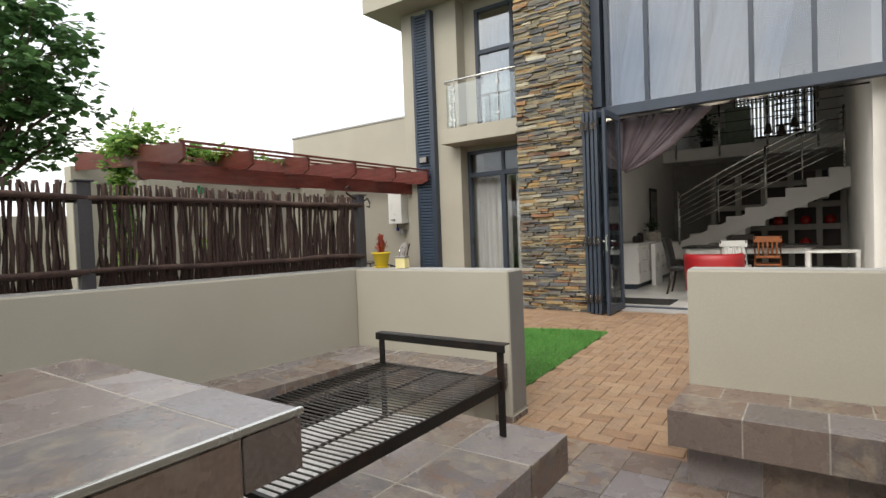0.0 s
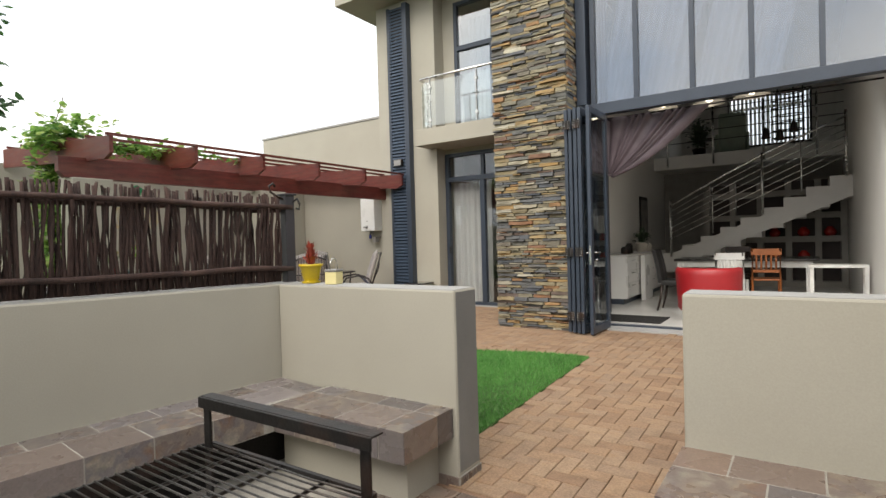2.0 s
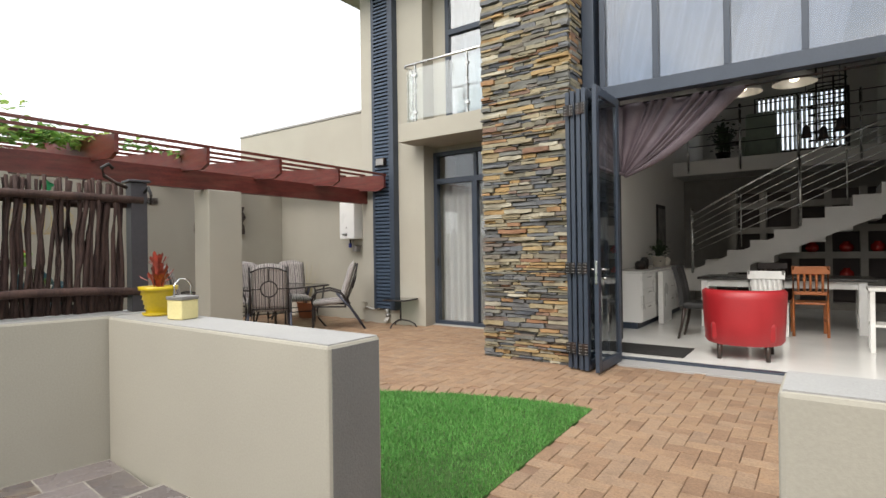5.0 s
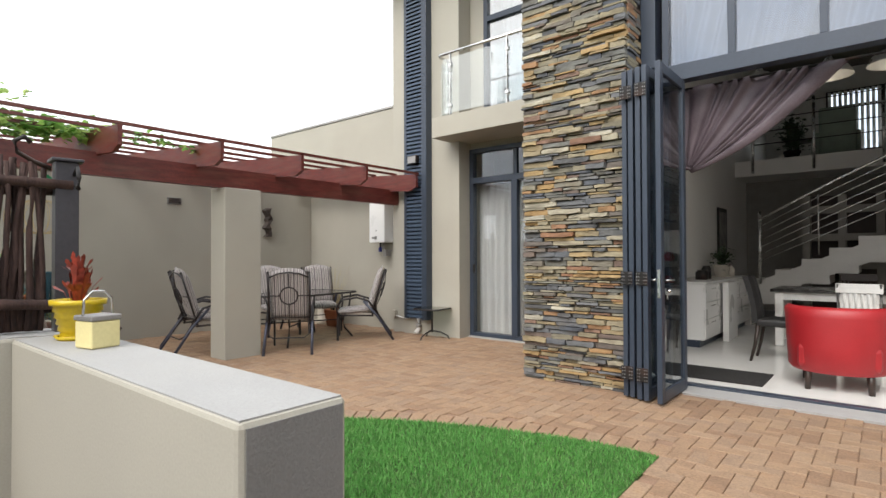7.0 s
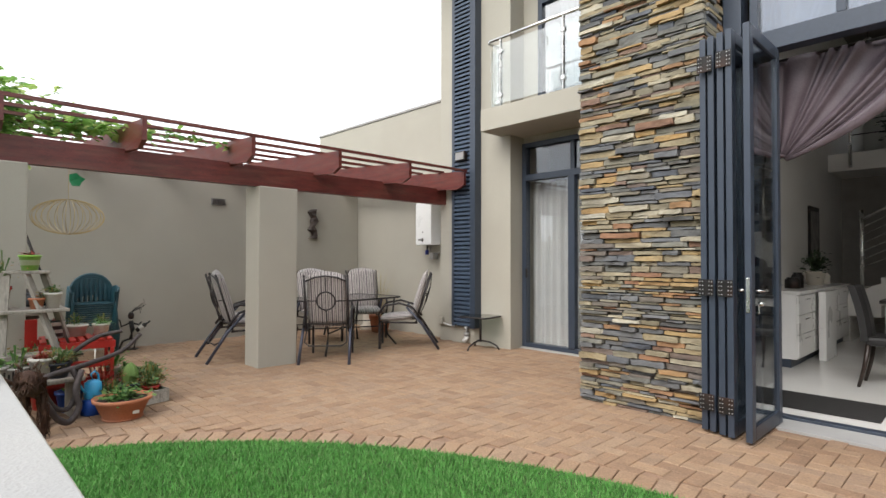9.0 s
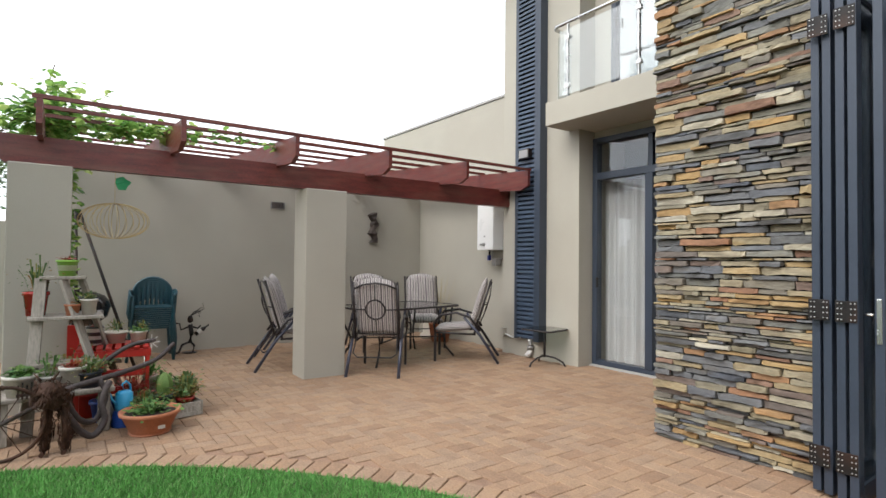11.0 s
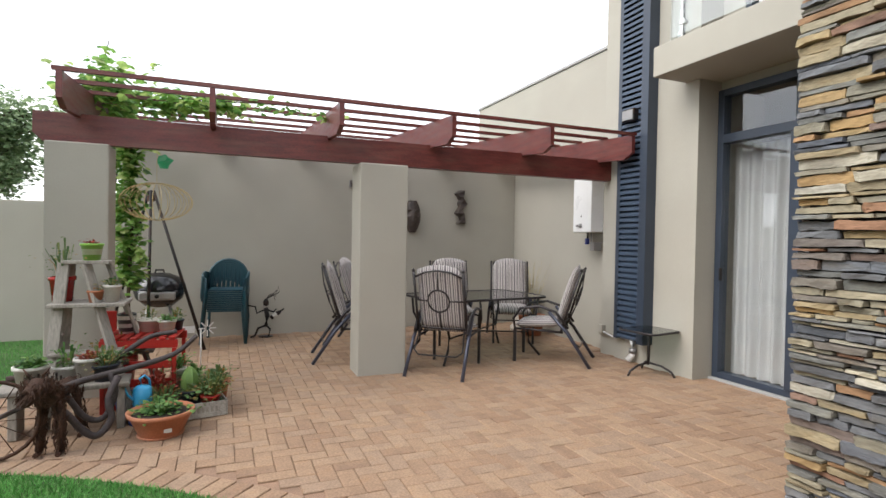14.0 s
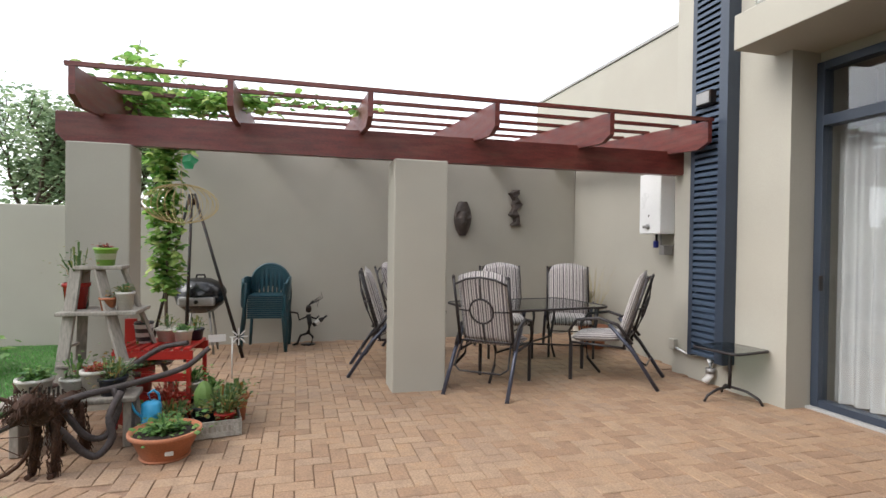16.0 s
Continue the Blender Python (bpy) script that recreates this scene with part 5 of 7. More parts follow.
def patio_chair(at, turn):
    c = thing("patio_chair", "dark metal recliner patio chair with striped cushions", "chair", at, turn, group="patio dining chairs")
    lean = 17
    s = part("seat_cushion", shape(cushion, 0.5, 0.52, 0.08), STRIPE, c)
    s.matrix_basis = pose(0, -0.14, 0.44, 4, 0, 0)
    b = part("back_cushion", shape(cushion, 0.5, 0.66, 0.075, 0.02, 0.06), STRIPE, c)
    b.matrix_basis = pose(0, 0.19, 0.76, 90 - lean, 0, 0)
    k = math.tan(radians(lean))
    bk = lambda z: 0.15 + (z - 0.42) * k
    for x in (-0.265, 0.265):
        part("back_post", shape(tube, [(x, bk(0.36), 0.36), (x, bk(0.75), 0.75), (x, bk(1.06), 1.06)], 0.014, 8), FRAME, c)
        part("finial", shape(lathe, [(0, 1.055), (0.013, 1.06), (0.017, 1.075), (0, 1.095)], 8, x, bk(1.07)), FRAME, c)
        part("arm", shape(tube, [(x, -0.38, 0.36), (x * 1.06, -0.4, 0.5), (x * 1.1, -0.32, 0.62), (x * 1.1, -0.1, 0.655), (x * 1.1, 0.08, 0.6), (x * 1.08, 0.22, 0.42)], 0.016, 8), FRAME, c)
        part("front_leg", shape(bx, x - 0.014, x + 0.014, -0.4, -0.365, 0, 0.38, 0.004), FRAME, c)
        part("rear_leg", shape(tube, [(x * 1.08, 0.0, 0.6), (x * 1.12, 0.22, 0.36), (x * 1.15, 0.46, 0.0)], 0.019, 8), ARM, c)
        part("seat_rail", shape(tube, [(x, -0.38, 0.385), (x, 0.16, 0.37)], 0.013, 8), FRAME, c)
    part("top_bow", shape(tube, [(-0.265, bk(1.0), 1.0), (-0.14, bk(1.05), 1.055), (0, bk(1.07), 1.075), (0.14, bk(1.05), 1.055), (0.265, bk(1.0), 1.0)], 0.011, 8), FRAME, c)
    ring = [(0.115 * math.cos(radians(a)), bk(0.76 + 0.115 * math.sin(radians(a))) + 0.052, 0.76 + 0.115 * math.sin(radians(a))) for a in range(0, 361, 20)]
    part("ring", shape(tube, ring, 0.01, 7, caps=False), FRAME, c)
    part("splat", shape(tube, [(0, bk(0.875) + 0.052, 0.875), (0, bk(1.06) + 0.02, 1.06)], 0.008, 6), FRAME, c)
    part("splat", shape(tube, [(0, bk(0.645) + 0.052, 0.645), (0, bk(0.45) + 0.03, 0.45)], 0.008, 6), FRAME, c)
    for s in (-1, 1):
        part("cross_rail", shape(tube, [(s * 0.115, bk(0.76) + 0.052, 0.76), (s * 0.265, bk(0.76), 0.76)], 0.008, 6), FRAME, c)
    part("lower_rail", shape(tube, [(-0.265, bk(0.46), 0.46), (0.265, bk(0.46), 0.46)], 0.01, 6), FRAME, c)
    part("prop_bar", shape(tube, [(-0.24, bk(0.46), 0.46), (-0.26, 0.3, 0.25), (-0.2, 0.34, 0.21), (0.2, 0.34, 0.21), (0.26, 0.3, 0.25), (0.24, bk(0.46), 0.46)], 0.009, 7), FRAME, c)
    return c


first = patio_chair((-7.78, 7.42, 0), -130)
for x, y, turn in ((-7.82, 8.78, -42), (-9.3, 8.15, 80), (-9.15, 8.98, 66), (-8.66, 6.6, 172), (-9.5, 6.95, 150)):
    copy_thing(first, pose(x, y, 0, 0, 0, turn))

TABLE_GLASS = glass_mat("table_glass", (0.5, 0.58, 0.56), 0.1)
pt = thing("patio_table", "dark metal patio table with a glass top", "table", (-8.4, 8.05, 0), 8)


def rounded(w, l, r, n=5):
    out = []
    for cx, cy, a in ((w - r, l - r, 0), (r - w, l - r, 90), (r - w, r - l, 180), (w - r, r - l, 270)):
        out += [(cx + r * math.cos(radians(a + 90 * i / n)), cy + r * math.sin(radians(a + 90 * i / n))) for i in range(n + 1)]
    return out


g = part("glass_top", shape(prism, rounded(0.47, 0.76, 0.12), 0.712, 0.72), TABLE_GLASS, pt)
rim = [(x, y, 0.712) for x, y in rounded(0.482, 0.772, 0.13)]
part("rim", shape(tube, rim + rim[:1], 0.014, 7, caps=False), FRAME, pt)
for sx in (-1, 1):
    for sy in (-1, 1):
        part("leg", shape(tube, [(sx * 0.4, sy * 0.66, 0.7), (sx * 0.39, sy * 0.64, 0.5), (sx * 0.33, sy * 0.56, 0.3), (sx * 0.34, sy * 0.58, 0.15), (sx * 0.42, sy * 0.68, 0)], 0.015, 8), FRAME, pt)
part("stretcher", shape(tube, [(-0.34, -0.57, 0.28), (0.34, 0.57, 0.28)], 0.01, 6), FRAME, pt)
part("stretcher", shape(tube, [(0.34, -0.57, 0.28), (-0.34, 0.57, 0.28)], 0.01, 6), FRAME, pt)

st = thing("side_table", "small black metal side table with a glass top", "side table", (-6.9, 9.38, 0), 10)
part("top", shape(prism, rounded(0.22, 0.22, 0.05), 0.455, 0.475), TABLE_GLASS, st)
rim = [(x, y, 0.462) for x, y in rounded(0.225, 0.225, 0.055)]
part("rim", shape(tube, rim + rim[:1], 0.012, 7, caps=False), FRAME, st)
part("stem", shape(tube, [(0, 0, 0.1), (0, 0, 0.455)], 0.016, 8), FRAME, st)
for a in (20, 140, 260):
    c, s = math.cos(radians(a)), math.sin(radians(a))
    part("foot", shape(tube, [(0.01 * c, 0.01 * s, 0.12), (0.14 * c, 0.14 * s, 0.1), (0.24 * c, 0.24 * s, 0.05), (0.27 * c, 0.27 * s, 0.0)], 0.012, 7), FRAME, st)

# ---- fixtures on the walls ----
WHITE_METAL = mat("white_enamel", (0.78, 0.78, 0.77), 0.3, 0.03, 3, 60, 0.02)
GREY_METAL = mat("grey_metal", (0.3, 0.29, 0.28), 0.5, 0.1, 8, metal=0.5)
gy = thing("gas_geyser", "white enamelled gas geyser fixed to the wall", "water heater", (-8.33, 9.815, 1.52))
part("casing", shape(bx, -0.19, 0.19, -0.26, 0, 0, 0.7, 0.012), WHITE_METAL, gy)
k = part("dial", shape(lathe, [(0, 0), (0.03, 0), (0.026, 0.02), (0, 0.022)], 16), GREY_METAL, gy)
k.matrix_basis = pose(-0.02, -0.261, 0.085, 90, 0, 0)
part("window", shape(bx, -0.02, 0.0, -0.264, -0.2605, 0.2, 0.22), BLACK_IRON, gy)
part("badge", shape(bx, -0.12, -0.06, -0.264, -0.2605, 0.07, 0.1), GREY_METAL, gy)
part("pipe", shape(tube, [(0.0, -0.1, 0.0), (0.0, -0.1, -0.12), (0.04, -0.05, -0.16), (0.16, -0.04, -0.13)], 0.012, 7), GREY_METAL, gy)
part("pipe", shape(tube, [(-0.05, -0.12, 0.0), (-0.05, -0.12, -0.12)], 0.014, 7), BLACK_IRON, gy)
part("valve", shape(bx, 0.02, 0.11, -0.14, -0.02, -0.24, -0.13, 0.008), GREY_METAL, gy)
part("tap", shape(bx, -0.06, -0.02, -0.16, -0.11, -0.16, -0.08, 0.006), mat("blue_plastic", (0.02, 0.03, 0.2), 0.4), gy)
part("connector", shape(tube, [(0.1, -0.08, 0.7), (0.1, -0.08, 0.78)], 0.05, 12), GREY_METAL, gy)

fl = thing("flood_lamp", "small dark outdoor flood lamp on the louvred panel", "lamp", (-7.42, 9.56, 2.86))
part("housing", shape(bx, -0.1, 0.1, -0.08, 0, -0.07, 0.07, 0.01), BLACK_IRON, fl)
part("lens", shape(bx, -0.085, 0.085, -0.086, -0.0805, -0.055, 0.055), GREY_METAL, fl)
part("bracket", shape(bx, -0.02, 0.02, 0.0, 0.03, -0.05, 0.02), BLACK_IRON, fl)

vent = thing("air_vent", "small grey terracotta air vent in the wall", "vent", (-10.545, 7.06, 2.21))
part("plate", shape(bx, -0.004, 0.02, -0.115, 0.115, -0.055, 0.055, 0.003), GREY_METAL, vent)
for i in range(5):
    part("slat", shape(bx, 0.0205, 0.026, -0.1, 0.1, -0.04 + i * 0.019, -0.03 + i * 0.019), BLACK_IRON, vent)

sock = thing("outdoor_socket", "beige weatherproof socket box low on the wall", "socket", (-7.95, 9.64, 0.3))
part("box", shape(bx, -0.045, 0.045, -0.06, -0.001, -0.05, 0.06, 0.006), PLASTER, sock)
part("pipe", shape(tube, [(0.045, -0.03, -0.03), (0.2, -0.03, -0.06), (0.36, -0.03, -0.05)], 0.011, 7), WHITE_METAL, sock)

pipe = thing("drain_pipe", "pale plastic drain pipe ending above a gully", "pipe", (-7.36, 9.58, 0))
part("pipe", shape(tube, [(0, 0, 0.26), (0, 0, 0.1), (-0.03, -0.04, 0.03)], 0.035, 10), WHITE_METAL, pipe)
part("collar", shape(tube, [(0, 0, 0.12), (0, 0, 0.17)], 0.045, 10), GREY_METAL, pipe)

# carved wall masks: plain shapes
CARVED = mat("dark_carved_wood", (0.045, 0.032, 0.026), 0.6, 0.4, 22, 90, 0.5, dirt=(0.16, 0.12, 0.1), dirt_amount=0.4)
bm = bmesh.new()
n = 14
rows = []
for i in range(n + 1):
    v = i / n
    w = 0.135 * math.sin(math.pi * (0.12 + 0.8 * (1 - v))) ** 0.7
    z = -0.25 + 0.5 * v
    rows.append([bm.verts.new((0.01 + 0.09 * math.cos(a) * (0.6 + 0.4 * math.sin(math.pi * v)) + (0.015 if abs(a) < 0.25 and 0.35 < v < 0.7 else 0) - (0.02 if 0.35 < abs(a) < 0.9 and 0.55 < v < 0.68 else 0), w * math.sin(a), z)) for a in [radians(-90 + 12 * k) for k in range(16)]])
for a, b in zip(rows, rows[1:]):
    for k in range(15):
        bm.faces.new((a[k], a[k + 1], b[k + 1], b[k]))
bm.faces.new(rows[0])
bm.faces.new(rows[-1])
solo("wall_mask", bm, CARVED, "oval dark carved wooden mask hung on the wall", "mask", (-10.545, 7.96, 1.745))
bm = bmesh.new()
q = random.Random(4)
prev = None
for i in range(11):
    z = -0.27 + 0.054 * i
    o = 0.03 * math.sin(i * 1.3)
    w = 0.07 + 0.03 * math.cos(i * 2.1)
    row = [bm.verts.new(p) for p in ((0.0, o - w, z), (0.05 + q.uniform(0, 0.03), o - w * 0.6, z), (0.07 + q.uniform(0, 0.03), o + w * 0.5, z), (0.0, o + w, z))]
    if prev:
        for k in range(4):
            bm.faces.new((prev[k], prev[(k + 1) % 4], row[(k + 1) % 4], row[k]))
    else:
        bm.faces.new(row)
    prev = row
bm.faces.new(prev)
solo("wall_carving", bm, CARVED, "narrow dark carved driftwood ornament on the wall", "carving", (-10.545, 8.8, 1.93))

# ---- wall-top pots ----
YELLOW = mat("yellow_glaze", (0.62, 0.45, 0.02), 0.3, 0.08, 5, 80, 0.05)
PALE_YELLOW = mat("pale_yellow_tin", (0.75, 0.66, 0.33), 0.4, 0.06, 5)
RED_LEAF = mat("red_green_leaf", (0.3, 0.045, 0.025), 0.45, 0.5, 18, 60, 0.1)
bmp = thing("potted_plant", "red-leaved plant in a ribbed yellow pot on the wall", "potted plant", (-3.6, 3.665, 1.003))
prof = [(0, 0), (0.05, 0)]
for i in range(5):
    r = 0.052 + i * 0.005
    prof += [(r + 0.003, 0.01 + i * 0.022), (r, 0.028 + i * 0.022)]
prof += [(0.084, 0.118), (0.086, 0.136), (0.074, 0.136), (0.07, 0.115), (0, 0.112)]
part("pot", shape(lathe, prof, 24), YELLOW, bmp)
part("saucer", shape(lathe, [(0, 0.0), (0.062, 0.0), (0.072, 0.014), (0.06, 0.012)], 20), YELLOW, bmp)
part("stem", shape(tube, [(0, 0, 0.11), (0.01, 0, 0.17), (0.0, 0.01, 0.24)], 0.006, 6), LEAF_DARK, bmp)
part("foliage", shape(leaf_tuft, 44, 0.075, 0.16, 0.011, 12, 0.1, 0.11), RED_LEAF, bmp)
part("foliage", shape(leaf_tuft, 26, 0.05, 0.11, 0.01, 13, 0.1, 0.2), RED_LEAF, bmp, "upper red leaves")
tin = thing("garden_caddy", "pale yellow tin caddy with a grey rim on the wall", "caddy", (-3.35, 3.645, 1.003), 12)
part("body", shape(bx, -0.045, 0.045, -0.045, 0.045, 0.0, 0.085, 0.006), PALE_YELLOW, tin)
part("rim", shape(bx, -0.048, 0.048, -0.048, 0.048, 0.0855, 0.102, 0.004), GREY_METAL, tin)
part("handle", shape(tube, [(0, -0.045, 0.1), (0, -0.042, 0.15), (0, -0.018, 0.175), (0, 0.018, 0.175), (0, 0.042, 0.15), (0, 0.045, 0.1)], 0.004, 6), CHROME, tin)

# ---- plants, trees and garden clutter ----
def foliage_mat(name, stops, gloss=0.35, through_light=0.35):
    m = bpy.data.materials.new(name)
    m.use_nodes = True
    nt = m.node_tree
    n, l = nt.nodes, nt.links
    b = n["Principled BSDF"]
    b.inputs["Roughness"].default_value = 0.5
    b.inputs["Specular IOR Level"].default_value = gloss
    geo = n.new("ShaderNodeNewGeometry")
    r = ramp(nt, stops)
    l.new(geo.outputs["Random Per Island"], r.inputs[0])
    no = n.new("ShaderNodeTexNoise")
    no.inputs["Scale"].default_value = 40
    gr = ramp(nt, [(0.3, (0.75,) * 3), (0.7, (1.15,) * 3)])
    l.new(no.outputs[0], gr.inputs[0])
    mx = n.new("ShaderNodeMix")
    mx.data_type, mx.blend_type = "RGBA", "MULTIPLY"
    mx.inputs[0].default_value = 0.8
    l.new(r.outputs[0], mx.inputs[6])
    l.new(gr.outputs[0], mx.inputs[7])
    l.new(mx.outputs[2], b.inputs["Base Color"])
    tr, ms = n.new("ShaderNodeBsdfTranslucent"), n.new("ShaderNodeMixShader")
    l.new(mx.outputs[2], tr.inputs[0])
    ms.inputs[0].default_value = through_light
    l.new(b.outputs[0], ms.inputs[1])
    l.new(tr.outputs[0], ms.inputs[2])
    l.new(ms.outputs[0], n["Material Output"].inputs[0])
    return m


VINE_LEAF = foliage_mat("vine_leaf", [(0, (0.08, 0.19, 0.045)), (0.4, (0.17, 0.34, 0.075)), (0.75, (0.3, 0.46, 0.12)), (1, (0.46, 0.54, 0.2))], through_light=0.58)
TREE_LEAF = foliage_mat("dark_tree_leaf", [(0, (0.05, 0.115, 0.045)), (0.6, (0.095, 0.2, 0.07)), (1, (0.15, 0.27, 0.1))], through_light=0.45)
FAR_LEAF = foliage_mat("far_tree_leaf", [(0, (0.16, 0.24, 0.13)), (0.6, (0.28, 0.37, 0.2)), (1, (0.4, 0.48, 0.29))], through_light=0.5)
SUCC = foliage_mat("grey_green_succulent", [(0, (0.06, 0.12, 0.045)), (0.5, (0.13, 0.2, 0.07)), (0.8, (0.25, 0.24, 0.07)), (1, (0.36, 0.16, 0.05))])
GREEN_SUCC = foliage_mat("fresh_succulent", [(0, (0.05, 0.13, 0.04)), (0.6, (0.12, 0.24, 0.06)), (1, (0.22, 0.34, 0.1))])
BARK2 = mat("grey_brown_bark", (0.09, 0.065, 0.045), 0.9, 0.4, 14, 90, 0.8)


# grapevine over the pergola's garden end
vine = thing("grape_vine", "leafy green grapevine climbing over the pergola", "vine", (0, 0, 0))
q = random.Random(21)
stems = bmesh.new()
tube(stems, [(-9.4, 4.22, 0), (-9.44, 4.2, 0.7), (-9.37, 4.24, 1.5), (-9.42, 4.2, 2.3), (-9.3, 4.2, 2.78)], 0.022, 7, 0.014)
for pts in ([(-9.3, 4.2, 2.78), (-8.7, 4.35, 2.76), (-8.2, 4.95, 2.7), (-7.9, 5.6, 2.66), (-7.87, 6.25, 2.66)], [(-9.3, 4.2, 2.78), (-8.95, 4.1, 2.86), (-8.75, 4.05, 3.0), (-8.7, 4.12, 3.3)], [(-9.3, 4.2, 2.78), (-8.7, 3.95, 2.8), (-8.45, 3.8, 2.62)]):
    tube(stems, pts, 0.011, 6, 0.005)
part("stem", stems, BARK2, vine)
bm = bmesh.new()
for i in range(30):
    z = 0.85 + i * 0.062
    scatter(bm, q, (-9.4, 4.2 + 0.03 * math.sin(i * 1.3), z), (0.09, 0.065 + 0.035 * math.sin(i * 0.8) ** 2, 0.05), 26, 0.1)
for c, s, n in (((-9.35, 4.15, 2.5), (0.12, 0.1, 0.14), 90), ((-8.7, 4.12, 2.78), (0.26, 0.17, 0.09), 200), ((-9.1, 4.1, 2.82), (0.22, 0.16, 0.09), 110), ((-8.65, 3.86, 2.7), (0.1, 0.07, 0.1), 60), ((-8.55, 4.2, 2.95), (0.18, 0.14, 0.06), 50), ((-8.4, 4.6, 2.69), (0.22, 0.17, 0.06), 120), ((-8.25, 4.9, 2.67), (0.16, 0.14, 0.05), 90), ((-8.05, 5.2, 2.65), (0.12, 0.12, 0.05), 40)):
    scatter(bm, q, c, s, int(n * 1.35), 0.092)
for c, n in (((-7.95, 5.55, 2.65), 26), ((-7.9, 5.8, 2.64), 16), ((-7.88, 6.15, 2.63), 20)):
    scatter(bm, q, c, (0.06, 0.13, 0.035), n, 0.07)
for tip, size in (((-8.7, 4.12, 3.3), 9), ((-8.75, 4.0, 3.22), 6), ((-8.3, 4.6, 3.1), 5)):  # long shoots standing up
    base = Vector(tip) - Vector((0.0, 0.05, 0.4))
    for k in range(size):
        scatter(bm, q, base.lerp(Vector(tip), k / size), (0.03, 0.035, 0.02), 2, 0.07)
part("foliage", bm, VINE_LEAF, vine)


def tree(name, label, at, height, spread, leaf_mat, leaf, count, seed, trunk_r=0.1):
    """Tapered trunk, forking limbs, and leaves in loose clumps round the twigs."""
    t = thing(name, label, "tree", at)
    q = random.Random(seed)
    wood, crown = bmesh.new(), bmesh.new()
    tips = []

    def grow(p, d, length, r, depth):
        pts = [p]
        for i in range(4):
            d = (d + Vector((q.uniform(-0.22, 0.22), q.uniform(-0.22, 0.22), q.uniform(-0.05, 0.16)))).normalized()
            pts.append(pts[-1] + d * length / 4)
        tube(wood, pts, r, 7 if depth < 2 else 5, r * 0.6)
        if depth >= 2:
            tips.append(pts[-1])
            tips.append(pts[2])
        if depth < 4:
            for k in range(q.choice((2, 3, 3))):
                a = q.uniform(0, 6.283)
                e = (d + Vector((math.cos(a), math.sin(a), q.uniform(-0.1, 0.5))) * spread).normalized()
                grow(pts[-1 if k else 3], e, length * q.uniform(0.6, 0.8), r * 0.58, depth + 1)

    grow(Vector((0, 0, 0)), Vector((q.uniform(-0.1, 0.1), q.uniform(-0.1, 0.1), 1)), height * 0.36, trunk_r, 0)
    part("trunk", wood, BARK2, t)
    per = max(3, count // len(tips))
    for c in tips:
        scatter(crown, q, c, (height * 0.045,) * 3, per, leaf)
    part("crown", crown, leaf_mat, t)
    return t


def crown_tree(name, label, at, fork, middle, radii, clumps, leaf_mat, leaf, per, seed, trunk_r):
    """A trunk that forks low, limbs out to clumps of leaves spread through an uneven crown."""
    t = thing(name, label, "tree", at)
    q = random.Random(seed)
    wood, crown = bmesh.new(), bmesh.new()
    f = Vector(fork)
    tube(wood, [(0, 0, 0), f * 0.35 + Vector((0.05, -0.03, 0)), f * 0.7, f], trunk_r, 9, trunk_r * 0.7)
    for i in range(clumps):
        a, z = i * 2.399 + q.uniform(-0.3, 0.3), 1 - 2 * (i + 0.5) / clumps
        k = q.uniform(0.5, 1.12)
        w = math.sqrt(1 - z * z)
        c = Vector(middle) + Vector((radii[0] * w * math.cos(a), radii[1] * w * math.sin(a), radii[2] * z)) * k
        mid = f.lerp(c, 0.5) + Vector((q.uniform(-0.12, 0.12), q.uniform(-0.12, 0.12), 0.12))
        tube(wood, [f, mid, c], trunk_r * 0.32, 5, 0.006)
        for j in range(5):
            e = c + Vector((q.gauss(0, 0.15), q.gauss(0, 0.15), q.gauss(-0.02, 0.13)))
            tube(wood, [c, c.lerp(e, 0.5) + Vector((0, 0, 0.03)), e], 0.006, 4, 0.003)
            scatter(crown, q, e, (0.085, 0.085, 0.07), per, leaf)
    part("trunk", wood, BARK2, t)
    part("crown", crown, leaf_mat, t)
    return t


crown_tree("garden_tree", "broad-leaved dark green garden tree", (-7.45, 1.9, 0), (0.1, 0.1, 1.9), (0.1, 0.16, 3.12), (0.72, 0.8, 0.9), 40, TREE_LEAF, 0.105, 17, 7, 0.09)
tree("far_tree", "feathery green tree beyond the boundary wall", (-14.0, 1.2, 0), 3.7, 0.9, FAR_LEAF, 0.085, 7500, 11, 0.12)
tree("far_tree", "feathery green tree beyond the boundary wall", (-15.0, 2.9, 0), 4.3, 0.9, FAR_LEAF, 0.08, 4200, 13, 0.12)
tree("far_tree", "sparse green tree beyond the boundary wall", (-17.5, -1.5, 0), 5.6, 0.85, FAR_LEAF, 0.09, 3000, 17, 0.14)

# garden bed plants by the wall
for x, y, s in ((-9.2, 2.3, 1), (-9.9, 1.6, 2)):
    bm = bmesh.new()
    scatter(bm, random.Random(s), (0, 0, 0.22), (0.22, 0.22, 0.1), 130, 0.13)
    for i in range(9):
        a = i * 0.7
        tube(bm, [(0.05 * math.cos(a), 0.05 * math.sin(a), 0), (0.2 * math.cos(a), 0.2 * math.sin(a), 0.3)], 0.005, 5)
    solo("garden_shrub", bm, GREEN_SUCC, "low leafy green shrub in the garden bed", "shrub", (x, y, 0.0))

